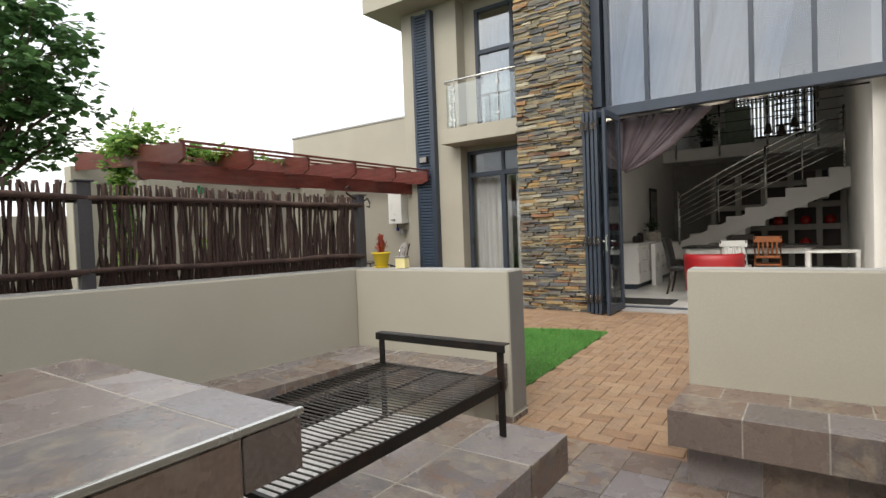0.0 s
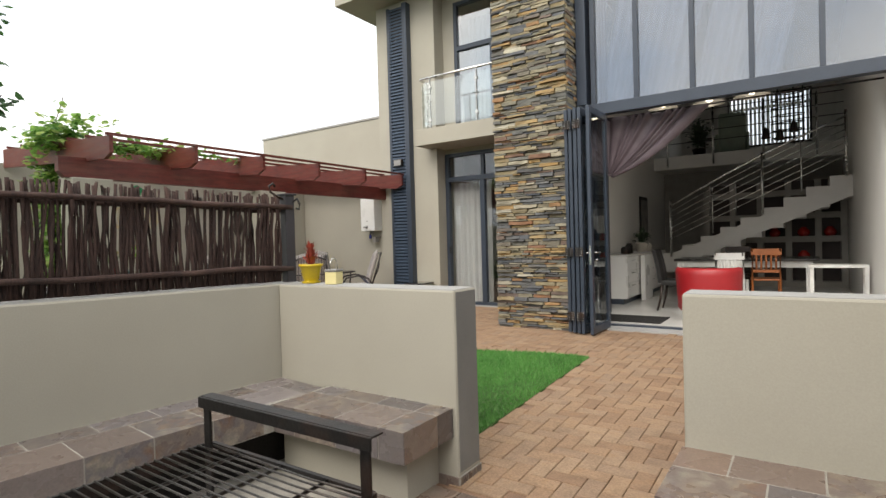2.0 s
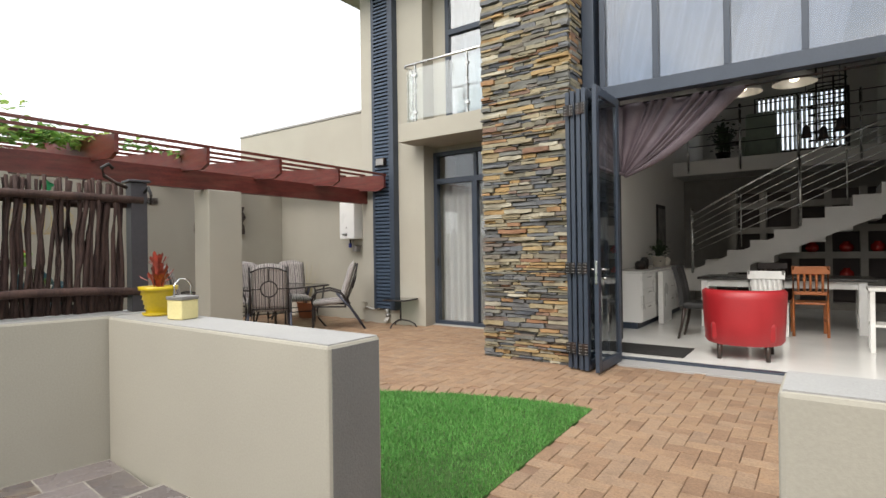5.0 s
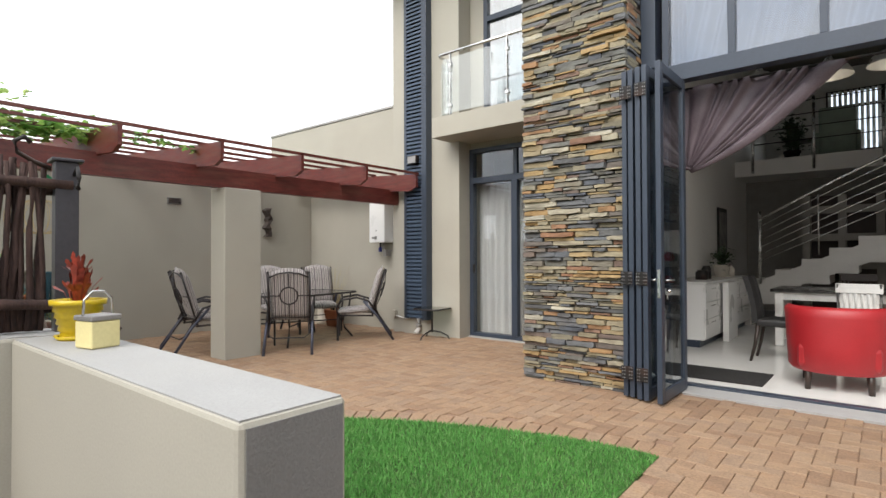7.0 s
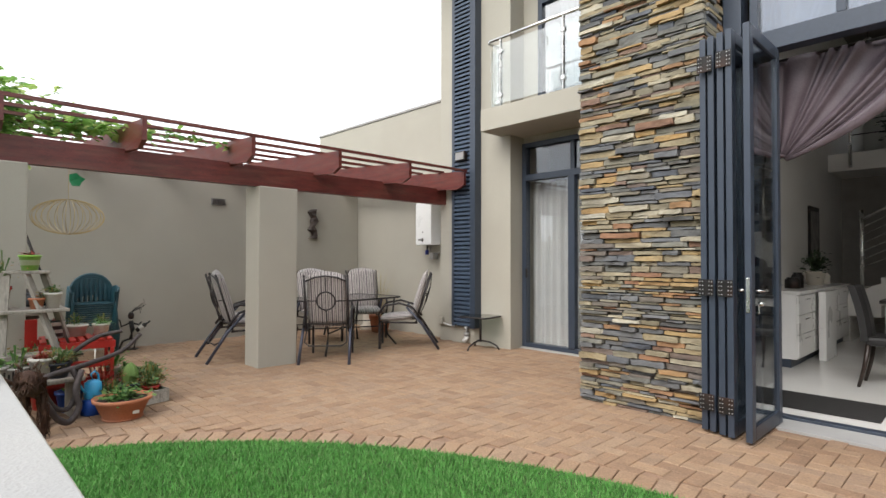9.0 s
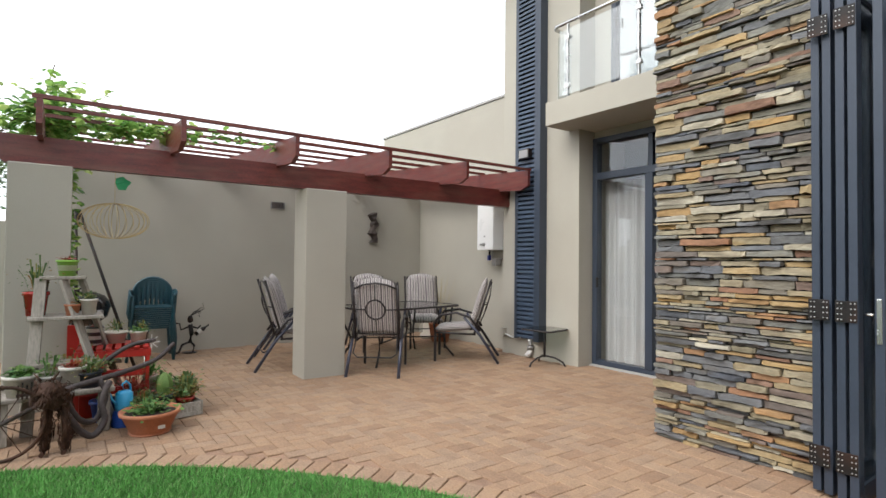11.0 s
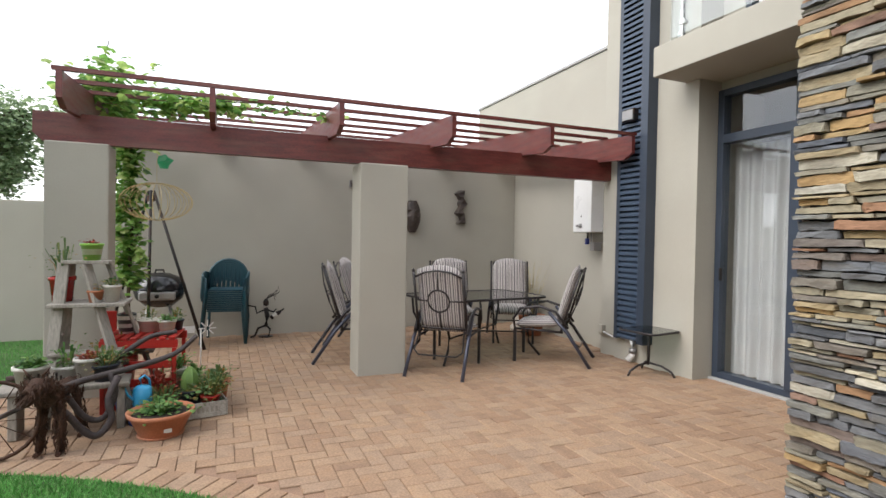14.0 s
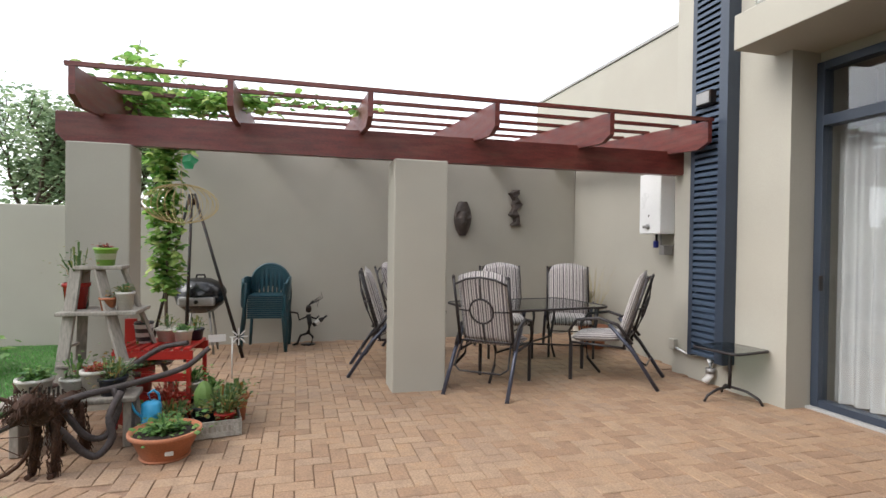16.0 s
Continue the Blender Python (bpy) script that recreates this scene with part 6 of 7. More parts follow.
# step ladder used as a plant stand
OLD_WOOD = mat("weathered_grey_wood", (0.3, 0.27, 0.23), 0.85, 0.3, 9, 70, 0.5, stretch=(1, 1, 0.3), dirt=(0.15, 0.12, 0.1), dirt_amount=0.5)
TERRA = mat("terracotta", (0.42, 0.15, 0.07), 0.75, 0.2, 8, 90, 0.3, dirt=(0.5, 0.36, 0.28), dirt_amount=0.3)
WHITE_POT = mat("white_pot", (0.56, 0.53, 0.48), 0.55, 0.14, 10, 90, 0.2, dirt=(0.25, 0.2, 0.15), dirt_amount=0.5)
RED_PAINT = mat("red_paint", (0.4, 0.018, 0.012), 0.4, 0.15, 6, 70, 0.15, dirt=(0.2, 0.03, 0.02), dirt_amount=0.4)
GREEN_POT = cloth_mat("green_check_pot", [(0.2, 0.4, 0.04), (0.2, 0.42, 0.04), (0.55, 0.6, 0.4)], 0.022, 0.5, 2)
BLUE_POT = mat("blue_plastic_pot", (0.01, 0.06, 0.3), 0.35, 0.1)
SKY_BLUE = mat("light_blue_plastic", (0.05, 0.36, 0.62), 0.3, 0.06)
DARK_POT = mat("dark_blue_pot", (0.012, 0.016, 0.03), 0.4, 0.2)
SOIL = mat("potting_soil", (0.03, 0.022, 0.016), 0.95, 0.5, 40)

lad = thing("step_ladder", "weathered wooden step ladder holding potted plants", "ladder", (-7.32, 4.22, 0), 0)
part("top_board", shape(bx, -0.1, 0.09, -0.15, 0.16, 1.16, 1.185, 0.004), OLD_WOOD, lad)
for y0, y1 in ((-0.14, -0.2), (0.1, 0.26)):
    part("front_rail", shape(bx, -0.012, 0.012, -0.04, 0.04, 0, 1.2, 0.003), OLD_WOOD, lad).matrix_basis = look((0, 0, 0), (0, 0, 1)) @ Matrix.Identity(4)
lad_rails = [o for o in lad.children if o.name.startswith("front_rail")]
for o, (base, top) in zip(lad_rails, (((0.3, -0.2, 0), (0.05, -0.14, 1.17)), ((0.3, 0.36, 0), (0.05, 0.0, 1.17)))):
    d = Vector(top) - Vector(base)
    o.matrix_basis = Matrix.Translation(base) @ d.to_track_quat("Z", "X").to_matrix().to_4x4() @ Matrix.Diagonal((1, 1, d.length / 1.2, 1))
for base, top in (((-0.28, -0.24, 0), (-0.05, -0.12, 1.16)), ((-0.28, 0.5, 0), (-0.05, 0.13, 1.16))):
    o = part("rear_rail", shape(bx, -0.012, 0.012, -0.035, 0.035, 0, 1.2, 0.003), OLD_WOOD, lad)
    d = Vector(top) - Vector(base)
    o.matrix_basis = Matrix.Translation(base) @ d.to_track_quat("Z", "X").to_matrix().to_4x4() @ Matrix.Diagonal((1, 1, d.length / 1.2, 1))
part("shelf", shape(bx, -0.2, 0.2, -0.22, 0.28, 0.845, 0.87, 0.004), OLD_WOOD, lad)
part("step", shape(bx, 0.08, 0.26, -0.19, 0.26, 0.5, 0.52, 0.003), OLD_WOOD, lad)
part("step", shape(bx, -0.26, -0.12, -0.2, 0.44, 0.42, 0.44, 0.003), OLD_WOOD, lad)
part("brace", shape(tube, [(0.16, -0.17, 0.62), (-0.17, -0.19, 0.6)], 0.01, 6), OLD_WOOD, lad)

pot_plant("potted_plant", "green checked pot with red succulents on a ladder", (-7.32, 4.25, 1.185), GREEN_POT, RED_LEAF, 0.075, 0.13, 18, 0.06, 0.05, 0.018, 31)
pot_plant("potted_plant", "wispy plant in a dark red pot on a ladder shelf", (-7.36, 4.05, 0.87), RED_GLAZE, SUCC, 0.085, 0.19, 26, 0.16, 0.36, 0.016, 32)
pot_plant("potted_plant", "small terracotta pot on a ladder shelf", (-7.24, 4.29, 0.87), TERRA, SUCC, 0.055, 0.09, 12, 0.05, 0.06, 0.014, 33)
pot_plant("potted_plant", "white pot with a grey succulent on a ladder shelf", (-7.24, 4.4, 0.87), WHITE_POT, SUCC, 0.06, 0.13, 26, 0.07, 0.09, 0.02, 34)

# red slatted plant table with pots
rt = thing("plant_table", "low red painted slatted plant table", "table", (-7.45, 4.6, 0), -6)
for i in range(8):
    part("slat", shape(bx, -0.23, 0.23, -0.26 + i * 0.068, -0.215 + i * 0.068, 0.565, 0.585, 0.003), RED_PAINT, rt)
for x in (-0.22, 0.2):
    part("rail", shape(bx, x, x + 0.025, -0.27, 0.28, 0.5, 0.564, 0.003), RED_PAINT, rt)
    for y in (-0.26, 0.24):
        part("leg", shape(bx, x, x + 0.03, y, y + 0.03, 0, 0.5, 0.003), RED_PAINT, rt)
part("lower_rail", shape(bx, 0.2, 0.225, -0.23, 0.238, 0.2, 0.26, 0.003), RED_PAINT, rt)
part("lower_rail", shape(bx, 0.2, 0.225, -0.23, 0.238, 0.34, 0.4, 0.003), RED_PAINT, rt)
part("side_board", shape(bx, -0.25, -0.23, -0.36, -0.27, 0, 0.74, 0.004), RED_PAINT, rt)
pot_plant("potted_plant", "black and white striped cup with a plant", (-7.5, 4.46, 0.585), cloth_mat("striped_cup", [(0.7, 0.68, 0.64), (0.03, 0.03, 0.03)], 0.016, 0.4, 2), RED_LEAF, 0.07, 0.16, 10, 0.05, 0.05, 0.015, 41, rim=False)
pot_plant("potted_plant", "wide beige bowl with succulents on the red table", (-7.55, 4.62, 0.585), POT_PALE, SUCC, 0.09, 0.1, 22, 0.09, 0.15, 0.018, 42)
pot_plant("potted_plant", "white pot with a pale succulent on the red table", (-7.33, 4.77, 0.585), WHITE_POT, GREEN_SUCC, 0.065, 0.12, 24, 0.07, 0.06, 0.02, 43)
pot_plant("potted_plant", "small dark pot with a sprawling plant on the table", (-7.55, 4.82, 0.585), DARK_POT, SUCC, 0.06, 0.09, 20, 0.1, 0.12, 0.018, 44)

# terracotta bowl, crate, cans and pots on the paving
tb = thing("potted_plant", "wide terracotta bowl planted with low green leaves", "potted plant", (-6.67, 4.79, 0))
tb.scale = (1.07, 1.07, 1.0)
part("bowl", shape(lathe, [(0, 0), (0.12, 0), (0.13, 0.015), (0.185, 0.14), (0.2, 0.145), (0.203, 0.17), (0.188, 0.172), (0.175, 0.142), (0, 0.14)], 34), TERRA, tb)
part("saucer", shape(lathe, [(0, 0.0), (0.135, 0.0), (0.142, 0.012), (0.122, 0.01)], 26), TERRA, tb)
part("soil", shape(lathe, [(0, 0.15), (0.1, 0.154), (0.172, 0.147), (0.172, 0.143), (0, 0.143)], 20), SOIL, tb)
part("price_tag", shape(bx, 0.148, 0.154, 0.03, 0.075, 0.055, 0.08), WHITE_POT, tb)
bm = bmesh.new()
leaf_tuft(bm, 40, 0.12, 0.14, 0.006, 51, 0.4, 0.14)
scatter(bm, random.Random(51), (0, 0, 0.18), (0.065, 0.075, 0.03), 230, 0.035, 0.1)
part("foliage", bm, GREEN_SUCC, tb)

CRATE_WOOD = mat("worn_crate_wood", (0.4, 0.37, 0.32), 0.85, 0.3, 9, 80, 0.5, dirt=(0.16, 0.13, 0.1), dirt_amount=0.5)
crate = thing("wooden_crate", "whitewashed wooden crate holding potted succulents", "crate", (-7.08, 5.04, 0), 10)
for b in ((-0.17, 0.17, -0.16, -0.148), (-0.17, 0.17, 0.148, 0.16), (-0.17, -0.158, -0.147, 0.147), (0.158, 0.17, -0.147, 0.147)):
    part("board", shape(bx, *b, 0.004, 0.12, 0.003), CRATE_WOOD, crate)
part("bottom", shape(bx, -0.157, 0.157, -0.147, 0.147, 0.004, 0.016), OLD_WOOD, crate)
for i in range(6):
    part("lettering", shape(bx, 0.1702, 0.1712, -0.09 + i * 0.032, -0.072 + i * 0.032, 0.045, 0.085), OLD_WOOD, crate, "faded unreadable stencil mark")
cac = thing("cactus", "round ribbed cactus in a dark blue pot", "cactus", (-7.1, 4.95, 0.02))
part("pot", shape(lathe, [(0, 0), (0.07, 0), (0.085, 0.15), (0.09, 0.16), (0.075, 0.16), (0, 0.15)], 20), DARK_POT, cac)
bm = bmesh.new()
n = 16
rows = []
for i in range(10):
    v = i / 9
    r0 = 0.062 * math.sin(math.pi * (0.12 + 0.86 * v)) ** 0.6
    rows.append([bm.verts.new((r0 * (1 + 0.12 * (k % 2)) * math.cos(2 * math.pi * k / n), r0 * (1 + 0.12 * (k % 2)) * math.sin(2 * math.pi * k / n), 0.14 + 0.2 * v)) for k in range(n)])
for a, b in zip(rows, rows[1:]):
    for k in range(n):
        bm.faces.new((a[k], a[(k + 1) % n], b[(k + 1) % n], b[k]))
bm.faces.new(rows[-1])
part("body", bm, GREEN_SUCC, cac)
pot_plant("potted_plant", "red pot overflowing with orange and green succulents", (-7.03, 5.1, 0.02), RED_PAINT, SUCC, 0.07, 0.13, 90, 0.17, 0.22, 0.022, 53)
pot_plant("potted_plant", "orange glazed pot with trailing succulents on the paving", (-7.3, 5.14, 0.0), TERRA, SUCC, 0.1, 0.2, 60, 0.16, 0.16, 0.022, 54)
pot_plant("potted_plant", "mossy square wooden planter with pale succulents", (-7.3, 4.95, 0.0), OLD_WOOD, GREEN_SUCC, 0.13, 0.22, 50, 0.15, 0.15, 0.026, 55, taper=0.95, square=True)
pot_plant("potted_plant", "white patterned pot with silvery foliage on the planter", (-7.28, 4.86, 0.19), WHITE_POT, GREEN_SUCC, 0.055, 0.13, 44, 0.13, 0.16, 0.02, 56)
pot_plant("potted_plant", "blue plastic pot with small seedlings on the paving", (-7.2, 4.52, 0), BLUE_POT, GREEN_SUCC, 0.1, 0.17, 16, 0.08, 0.07, 0.02, 57)
solo("bucket", shape(lathe, [(0, 0), (0.085, 0), (0.09, 0.01), (0.075, 0.12), (0.068, 0.125), (0, 0.125)], 22), BLUE_POT, "dark blue plastic bucket turned upside down on the paving", "bucket", (-6.96, 4.64, 0))
can = thing("watering_can", "light blue plastic watering can on an upturned bucket", "watering can", (-6.96, 4.64, 0.125), 30)
can.scale = (0.66, 0.66, 0.66)
part("body", shape(lathe, [(0, 0), (0.085, 0), (0.1, 0.03), (0.095, 0.2), (0.06, 0.23), (0, 0.235)], 20), SKY_BLUE, can)
part("handle", shape(tube, [(0.0, 0.0, 0.21), (0.0, -0.03, 0.31), (0.0, 0.02, 0.34), (0.0, 0.07, 0.29), (0.0, 0.095, 0.14)], 0.013, 8), SKY_BLUE, can)
part("spout", shape(tube, [(0, -0.07, 0.06), (0, -0.15, 0.15), (0, -0.19, 0.25)], 0.016, 8, 0.01), SKY_BLUE, can)

# plank stand with painted pots, and the bent-branch bicycle behind the animal figure
pl = thing("plant_bench", "rough driftwood plank bench carrying painted pots", "bench", (-6.97, 4.2, 0), 5)
part("plank", shape(bx, -0.14, 0.14, -0.42, 0.36, 0.3, 0.335, 0.01), OLD_WOOD, pl)
for y in (-0.34, 0.28):
    part("leg", shape(bx, -0.12, 0.12, y, y + 0.05, 0, 0.299, 0.006), OLD_WOOD, pl)
part("back_slat", shape(tube, [(-0.15, -0.4, 0.36), (-0.15, 0.34, 0.42)], 0.02, 7), BARK, pl)
pot_plant("potted_plant", "dotted white bucket with pale succulents", (-6.9, 3.98, 0.335), WHITE_POT, GREEN_SUCC, 0.1, 0.15, 40, 0.1, 0.09, 0.035, 61)
pot_plant("potted_plant", "white bowl with a spiky aloe on the bench", (-7.08, 4.15, 0.335), WHITE_POT, GREEN_SUCC, 0.1, 0.1, 16, 0.13, 0.2, 0.022, 62, rim=False)
pot_plant("potted_plant", "patterned white pot with orange succulents", (-6.98, 4.3, 0.335), WHITE_POT, RED_LEAF, 0.09, 0.17, 34, 0.1, 0.07, 0.022, 63)
pot_plant("potted_plant", "red tub with trailing orange and green leaves", (-7.44, 4.4, 0.0), RED_PAINT, SUCC, 0.14, 0.42, 90, 0.24, 0.24, 0.026, 64)
comb = thing("iron_basket", "black iron picket basket hung on the bench", "basket", (-6.79, 4.07, 0.33))
for i in range(9):
    part("picket", shape(bx, -0.004, 0.004, -0.1 + i * 0.025, -0.088 + i * 0.025, 0.0, 0.1 + 0.02 * (i % 2)), BLACK_IRON, comb)
part("band", shape(bx, 0.0045, 0.009, -0.105, 0.115, 0.02, 0.04), BLACK_IRON, comb)

def bent(pts, k=5):
    """A smooth curve through the points."""
    p = [Vector(v) for v in pts]
    p = [p[0] * 2 - p[1]] + p + [p[-1] * 2 - p[-2]]
    out = []
    for a, b, c, d in zip(p, p[1:], p[2:], p[3:]):
        for i in range(k):
            t = i / k
            out.append(0.5 * ((2 * b) + (c - a) * t + (2 * a - 5 * b + 4 * c - d) * t * t + (3 * b - a - 3 * c + d) * t ** 3))
    return out + [p[-2]]


pot_plant("potted_plant", "dark pot with a tangle of trailing reddish green leaves", (-6.97, 4.4, 0.335), DARK_POT, SUCC, 0.09, 0.12, 60, 0.2, 0.16, 0.018, 71)
pot_plant("potted_plant", "terracotta pot with orange and green succulents", (-7.18, 4.72, 0.0), TERRA, RED_LEAF, 0.1, 0.2, 50, 0.2, 0.2, 0.02, 72)
pot_plant("potted_plant", "small pot with grey-green trailing succulents", (-7.0, 4.78, 0.0), DARK_POT, SUCC, 0.08, 0.14, 60, 0.17, 0.16, 0.018, 73)

bike = thing("branch_bicycle", "rustic bicycle ornament of bent dark branches", "garden ornament", (0, 0, 0))
W2 = mat("dark_bent_branch", (0.055, 0.042, 0.04), 0.75, 0.4, 16, 90, 0.6)
part("frame", shape(tube, bent([(-6.55, 4.15, 0.36), (-6.7, 4.3, 0.4), (-6.85, 4.6, 0.44), (-6.95, 4.85, 0.5), (-7.0, 5.0, 0.62)]), 0.024, 8, 0.018), W2, bike)
part("handlebar", shape(tube, bent([(-7.0, 4.35, 0.38), (-7.05, 4.5, 0.5), (-7.05, 4.68, 0.62), (-7.0, 4.86, 0.66)]), 0.022, 8, 0.016), W2, bike)
part("frame", shape(tube, bent([(-6.5, 4.18, 0.34), (-6.55, 4.27, 0.22), (-6.6, 4.34, 0.1), (-6.62, 4.42, 0.05), (-6.66, 4.49, 0.14), (-6.68, 4.47, 0.27), (-6.74, 4.52, 0.41)]), 0.023, 8), W2, bike)
part("frame", shape(tube, bent([(-6.62, 4.24, 0.34), (-6.68, 4.34, 0.16), (-6.72, 4.44, 0.14), (-6.76, 4.5, 0.3), (-6.78, 4.46, 0.42)]), 0.02, 8), W2, bike)
ring = [(-6.46 - 0.02 * math.cos(a), 3.9 + 0.24 * math.cos(a), 0.25 + 0.24 * math.sin(a)) for a in [radians(15 * k) for k in range(25)]]
w = part("wheel", shape(tube, ring, 0.012, 7, caps=False), RUST_IRON, bike)
for k in range(12):
    a = radians(30 * k)
    part("spoke", shape(tube, [(-6.46, 3.9, 0.25), (-6.46, 3.9 + 0.24 * math.cos(a), 0.25 + 0.24 * math.sin(a))], 0.003, 5), RUST_IRON, w)
part("axle_bar", shape(tube, [(-6.46, 3.9, 0.25), (-6.5, 4.1, 0.34), (-6.6, 4.25, 0.38)], 0.015, 7), W2, bike)

bm = bmesh.new()  # animal figure welded from rusty scraps, as one plain shape
q = random.Random(77)


def scraps(p0, p1, r, n, hang=0.0):
    """A core bar shaggy with thin bent strips."""
    p0, p1 = Vector(p0), Vector(p1)
    tube(bm, [p0, (p0 + p1) / 2 + Vector((q.uniform(-0.01, 0.01), q.uniform(-0.01, 0.01), 0)), p1], r * 0.8, 8)
    for i in range(n):
        c = p0.lerp(p1, q.random())
        a = q.uniform(0, 6.283)
        o = Vector((math.cos(a), math.sin(a), q.uniform(-0.7, 0.7))) * r
        d = ((p1 - p0).normalized() * (1 - hang) + Vector((q.uniform(-0.5, 0.5), q.uniform(-0.5, 0.5), q.uniform(-0.5, 0.5) - hang))).normalized() * q.uniform(0.015, 0.035)
        tube(bm, [c + o - d, c + o * 1.12, c + o + d], 0.0035, 3, 0.002)


scraps((0.19, -0.02, 0.36), (-0.17, 0.02, 0.36), 0.07, 260, 0.5)
scraps((0.15, -0.02, 0.4), (0.24, -0.05, 0.45), 0.06, 120, 0.6)
scraps((0.22, -0.05, 0.47), (0.31, -0.08, 0.41), 0.062, 170, 0.7)
scraps((0.29, -0.07, 0.42), (0.35, -0.09, 0.38), 0.035, 50)
for x, y in ((0.15, -0.07), (0.17, 0.05), (-0.17, 0.095), (-0.17, -0.045)):
    scraps((x * 0.9, y * 0.7, 0.33), (x, y, 0.03), 0.03, 110, 0.3)
    tube(bm, [(x - 0.02, y, 0.014), (x + 0.045, y - 0.01, 0.014)], 0.016, 7)
for k in (-1, 1):
    tube(bm, [(0.26, -0.06 + k * 0.03, 0.52), (0.24, -0.06 + k * 0.07, 0.57)], 0.01, 6, 0.003)
tube(bm, [(-0.19, 0.02, 0.38), (-0.25, 0.03, 0.34), (-0.27, 0.03, 0.24)], 0.01, 6)
solo("scrap_metal_animal", bm, RUST_IRON, "shaggy rusty scrap-metal animal figure standing on the paving", "figure", (-6.65, 4.2, 0))

# ---- back wall clutter ----
TEAL = mat("dark_teal_plastic", (0.016, 0.062, 0.082), 0.35, 0.1, 5, 60, 0.03)


def plastic_chair(at, turn):
    c = thing("plastic_chair", "dark teal plastic armchair in a stack", "chair", at, turn, group="stacked plastic chairs")
    part("seat", shape(bx, -0.21, 0.21, -0.24, 0.2, 0.41, 0.43, 0.008), TEAL, c)
    for i in range(7):
        x = -0.165 + i * 0.055
        part("back_slat", shape(bx, x - 0.014, x + 0.014, 0.2, 0.215, 0.43, 0.74 - 0.7 * x * x, 0.003), TEAL, c)
    bow = [(0.24 * math.cos(radians(a)), 0.21, 0.56 + 0.24 * math.sin(radians(a))) for a in range(0, 181, 15)]
    part("back_bow", shape(tube, [(0.25, 0.2, 0.4)] + bow + [(-0.25, 0.2, 0.4)], 0.02, 8), TEAL, c)
    for s in (-1, 1):
        part("arm", shape(tube, [(s * 0.25, 0.18, 0.62), (s * 0.27, 0.0, 0.64), (s * 0.27, -0.2, 0.62), (s * 0.25, -0.25, 0.56)], 0.018, 8), TEAL, c)
        part("front_leg", shape(tube, [(s * 0.24, -0.24, 0.58), (s * 0.23, -0.24, 0.4), (s * 0.27, -0.27, 0)], 0.021, 7), TEAL, c)
        part("rear_leg", shape(tube, [(s * 0.22, 0.2, 0.42), (s * 0.25, 0.26, 0)], 0.021, 7), TEAL, c)
    return c


chair0 = plastic_chair((-10.15, 5.23, 0.0), 84)
for i in range(1, 11):
    copy_thing(chair0, pose(-10.15 + 0.004 * i, 5.23 + 0.0015 * i, i * 0.027, 0, 0, 84))

kb = thing("kettle_braai", "black enamelled kettle braai on grey legs", "barbecue", (-10.02, 4.46, 0))
kb.scale = (1.06, 1.06, 1.0)
ENAMEL = mat("black_enamel", (0.012, 0.012, 0.014), 0.18, 0.1)
part("bowl", shape(lathe, [(0, 0.48), (0.14, 0.5), (0.25, 0.6), (0.28, 0.72), (0.27, 0.72), (0, 0.7)], 26), ENAMEL, kb)
part("lid", shape(lathe, [(0.285, 0.722), (0.28, 0.77), (0.22, 0.86), (0.11, 0.91), (0, 0.92)], 26), ENAMEL, kb)
part("lid_handle", shape(tube, [(0, -0.05, 0.9), (0, -0.04, 0.95), (0, 0.04, 0.95), (0, 0.05, 0.9)], 0.012, 7), BLACK_IRON, kb)
part("control_panel", shape(bx, 0.22, 0.29, -0.19, 0.19, 0.6, 0.7, 0.02), GREY_METAL, kb)
part("knob", shape(lathe, [(0, 0), (0.025, 0), (0.02, 0.03), (0, 0.03)], 12), BLACK_IRON, kb).matrix_basis = pose(0.29, 0, 0.65, 0, 90, 0)
for a in (45, 135, 225, 315):
    c, s = math.cos(radians(a)), math.sin(radians(a))
    part("leg", shape(tube, [(0.15 * c, 0.15 * s, 0.56), (0.24 * c, 0.24 * s, 0)], 0.013, 7), GREY_METAL, kb)

tri = thing("tripod", "tall dark wooden pole tripod against the wall", "tripod", (-9.99, 4.36, 0))
for bxp in ((0.39, 0.63), (0.5, 0.03), (-0.25, -0.5)):
    part("pole", shape(tube, [(bxp[0], bxp[1], 0), (bxp[0] * 0.05, bxp[1] * 0.05, 1.93)], 0.02, 7, 0.017), BLACK_IRON, tri)
part("binding", shape(lathe, [(0.04, 1.8), (0.045, 1.84), (0.04, 1.88)], 10), RUST_IRON, tri)

GOLD = mat("golden_wire", (0.5, 0.38, 0.18), 0.45, 0.1, metal=0.6)
pk = thing("wire_lantern", "pumpkin-shaped golden wire lantern hanging from the pergola", "lantern", (-8.0, 4.62, 1.69))
for k in range(14):
    a = radians(k * 180 / 14)
    loop = []
    for j in range(25):
        b = radians(15 * j)
        r = 0.3 * math.cos(b)
        loop.append((r * math.cos(a), r * math.sin(a), 0.17 * math.sin(b)))
    part("wire", shape(tube, loop, 0.0024, 5, caps=False), GOLD, pk)
part("hanger", shape(tube, [(0, 0, 0.17), (0, 0, 0.68)], 0.002, 4), GOLD, pk)
part("leaf_tag", shape(lobed_leaf, Vector((0, 0.0, 0.36)), Vector((0.1, 1, 0.2)), Vector((1, 0, 0.2)), 0.14), mat("green_enamel_leaf", (0.02, 0.3, 0.12), 0.4), pk)

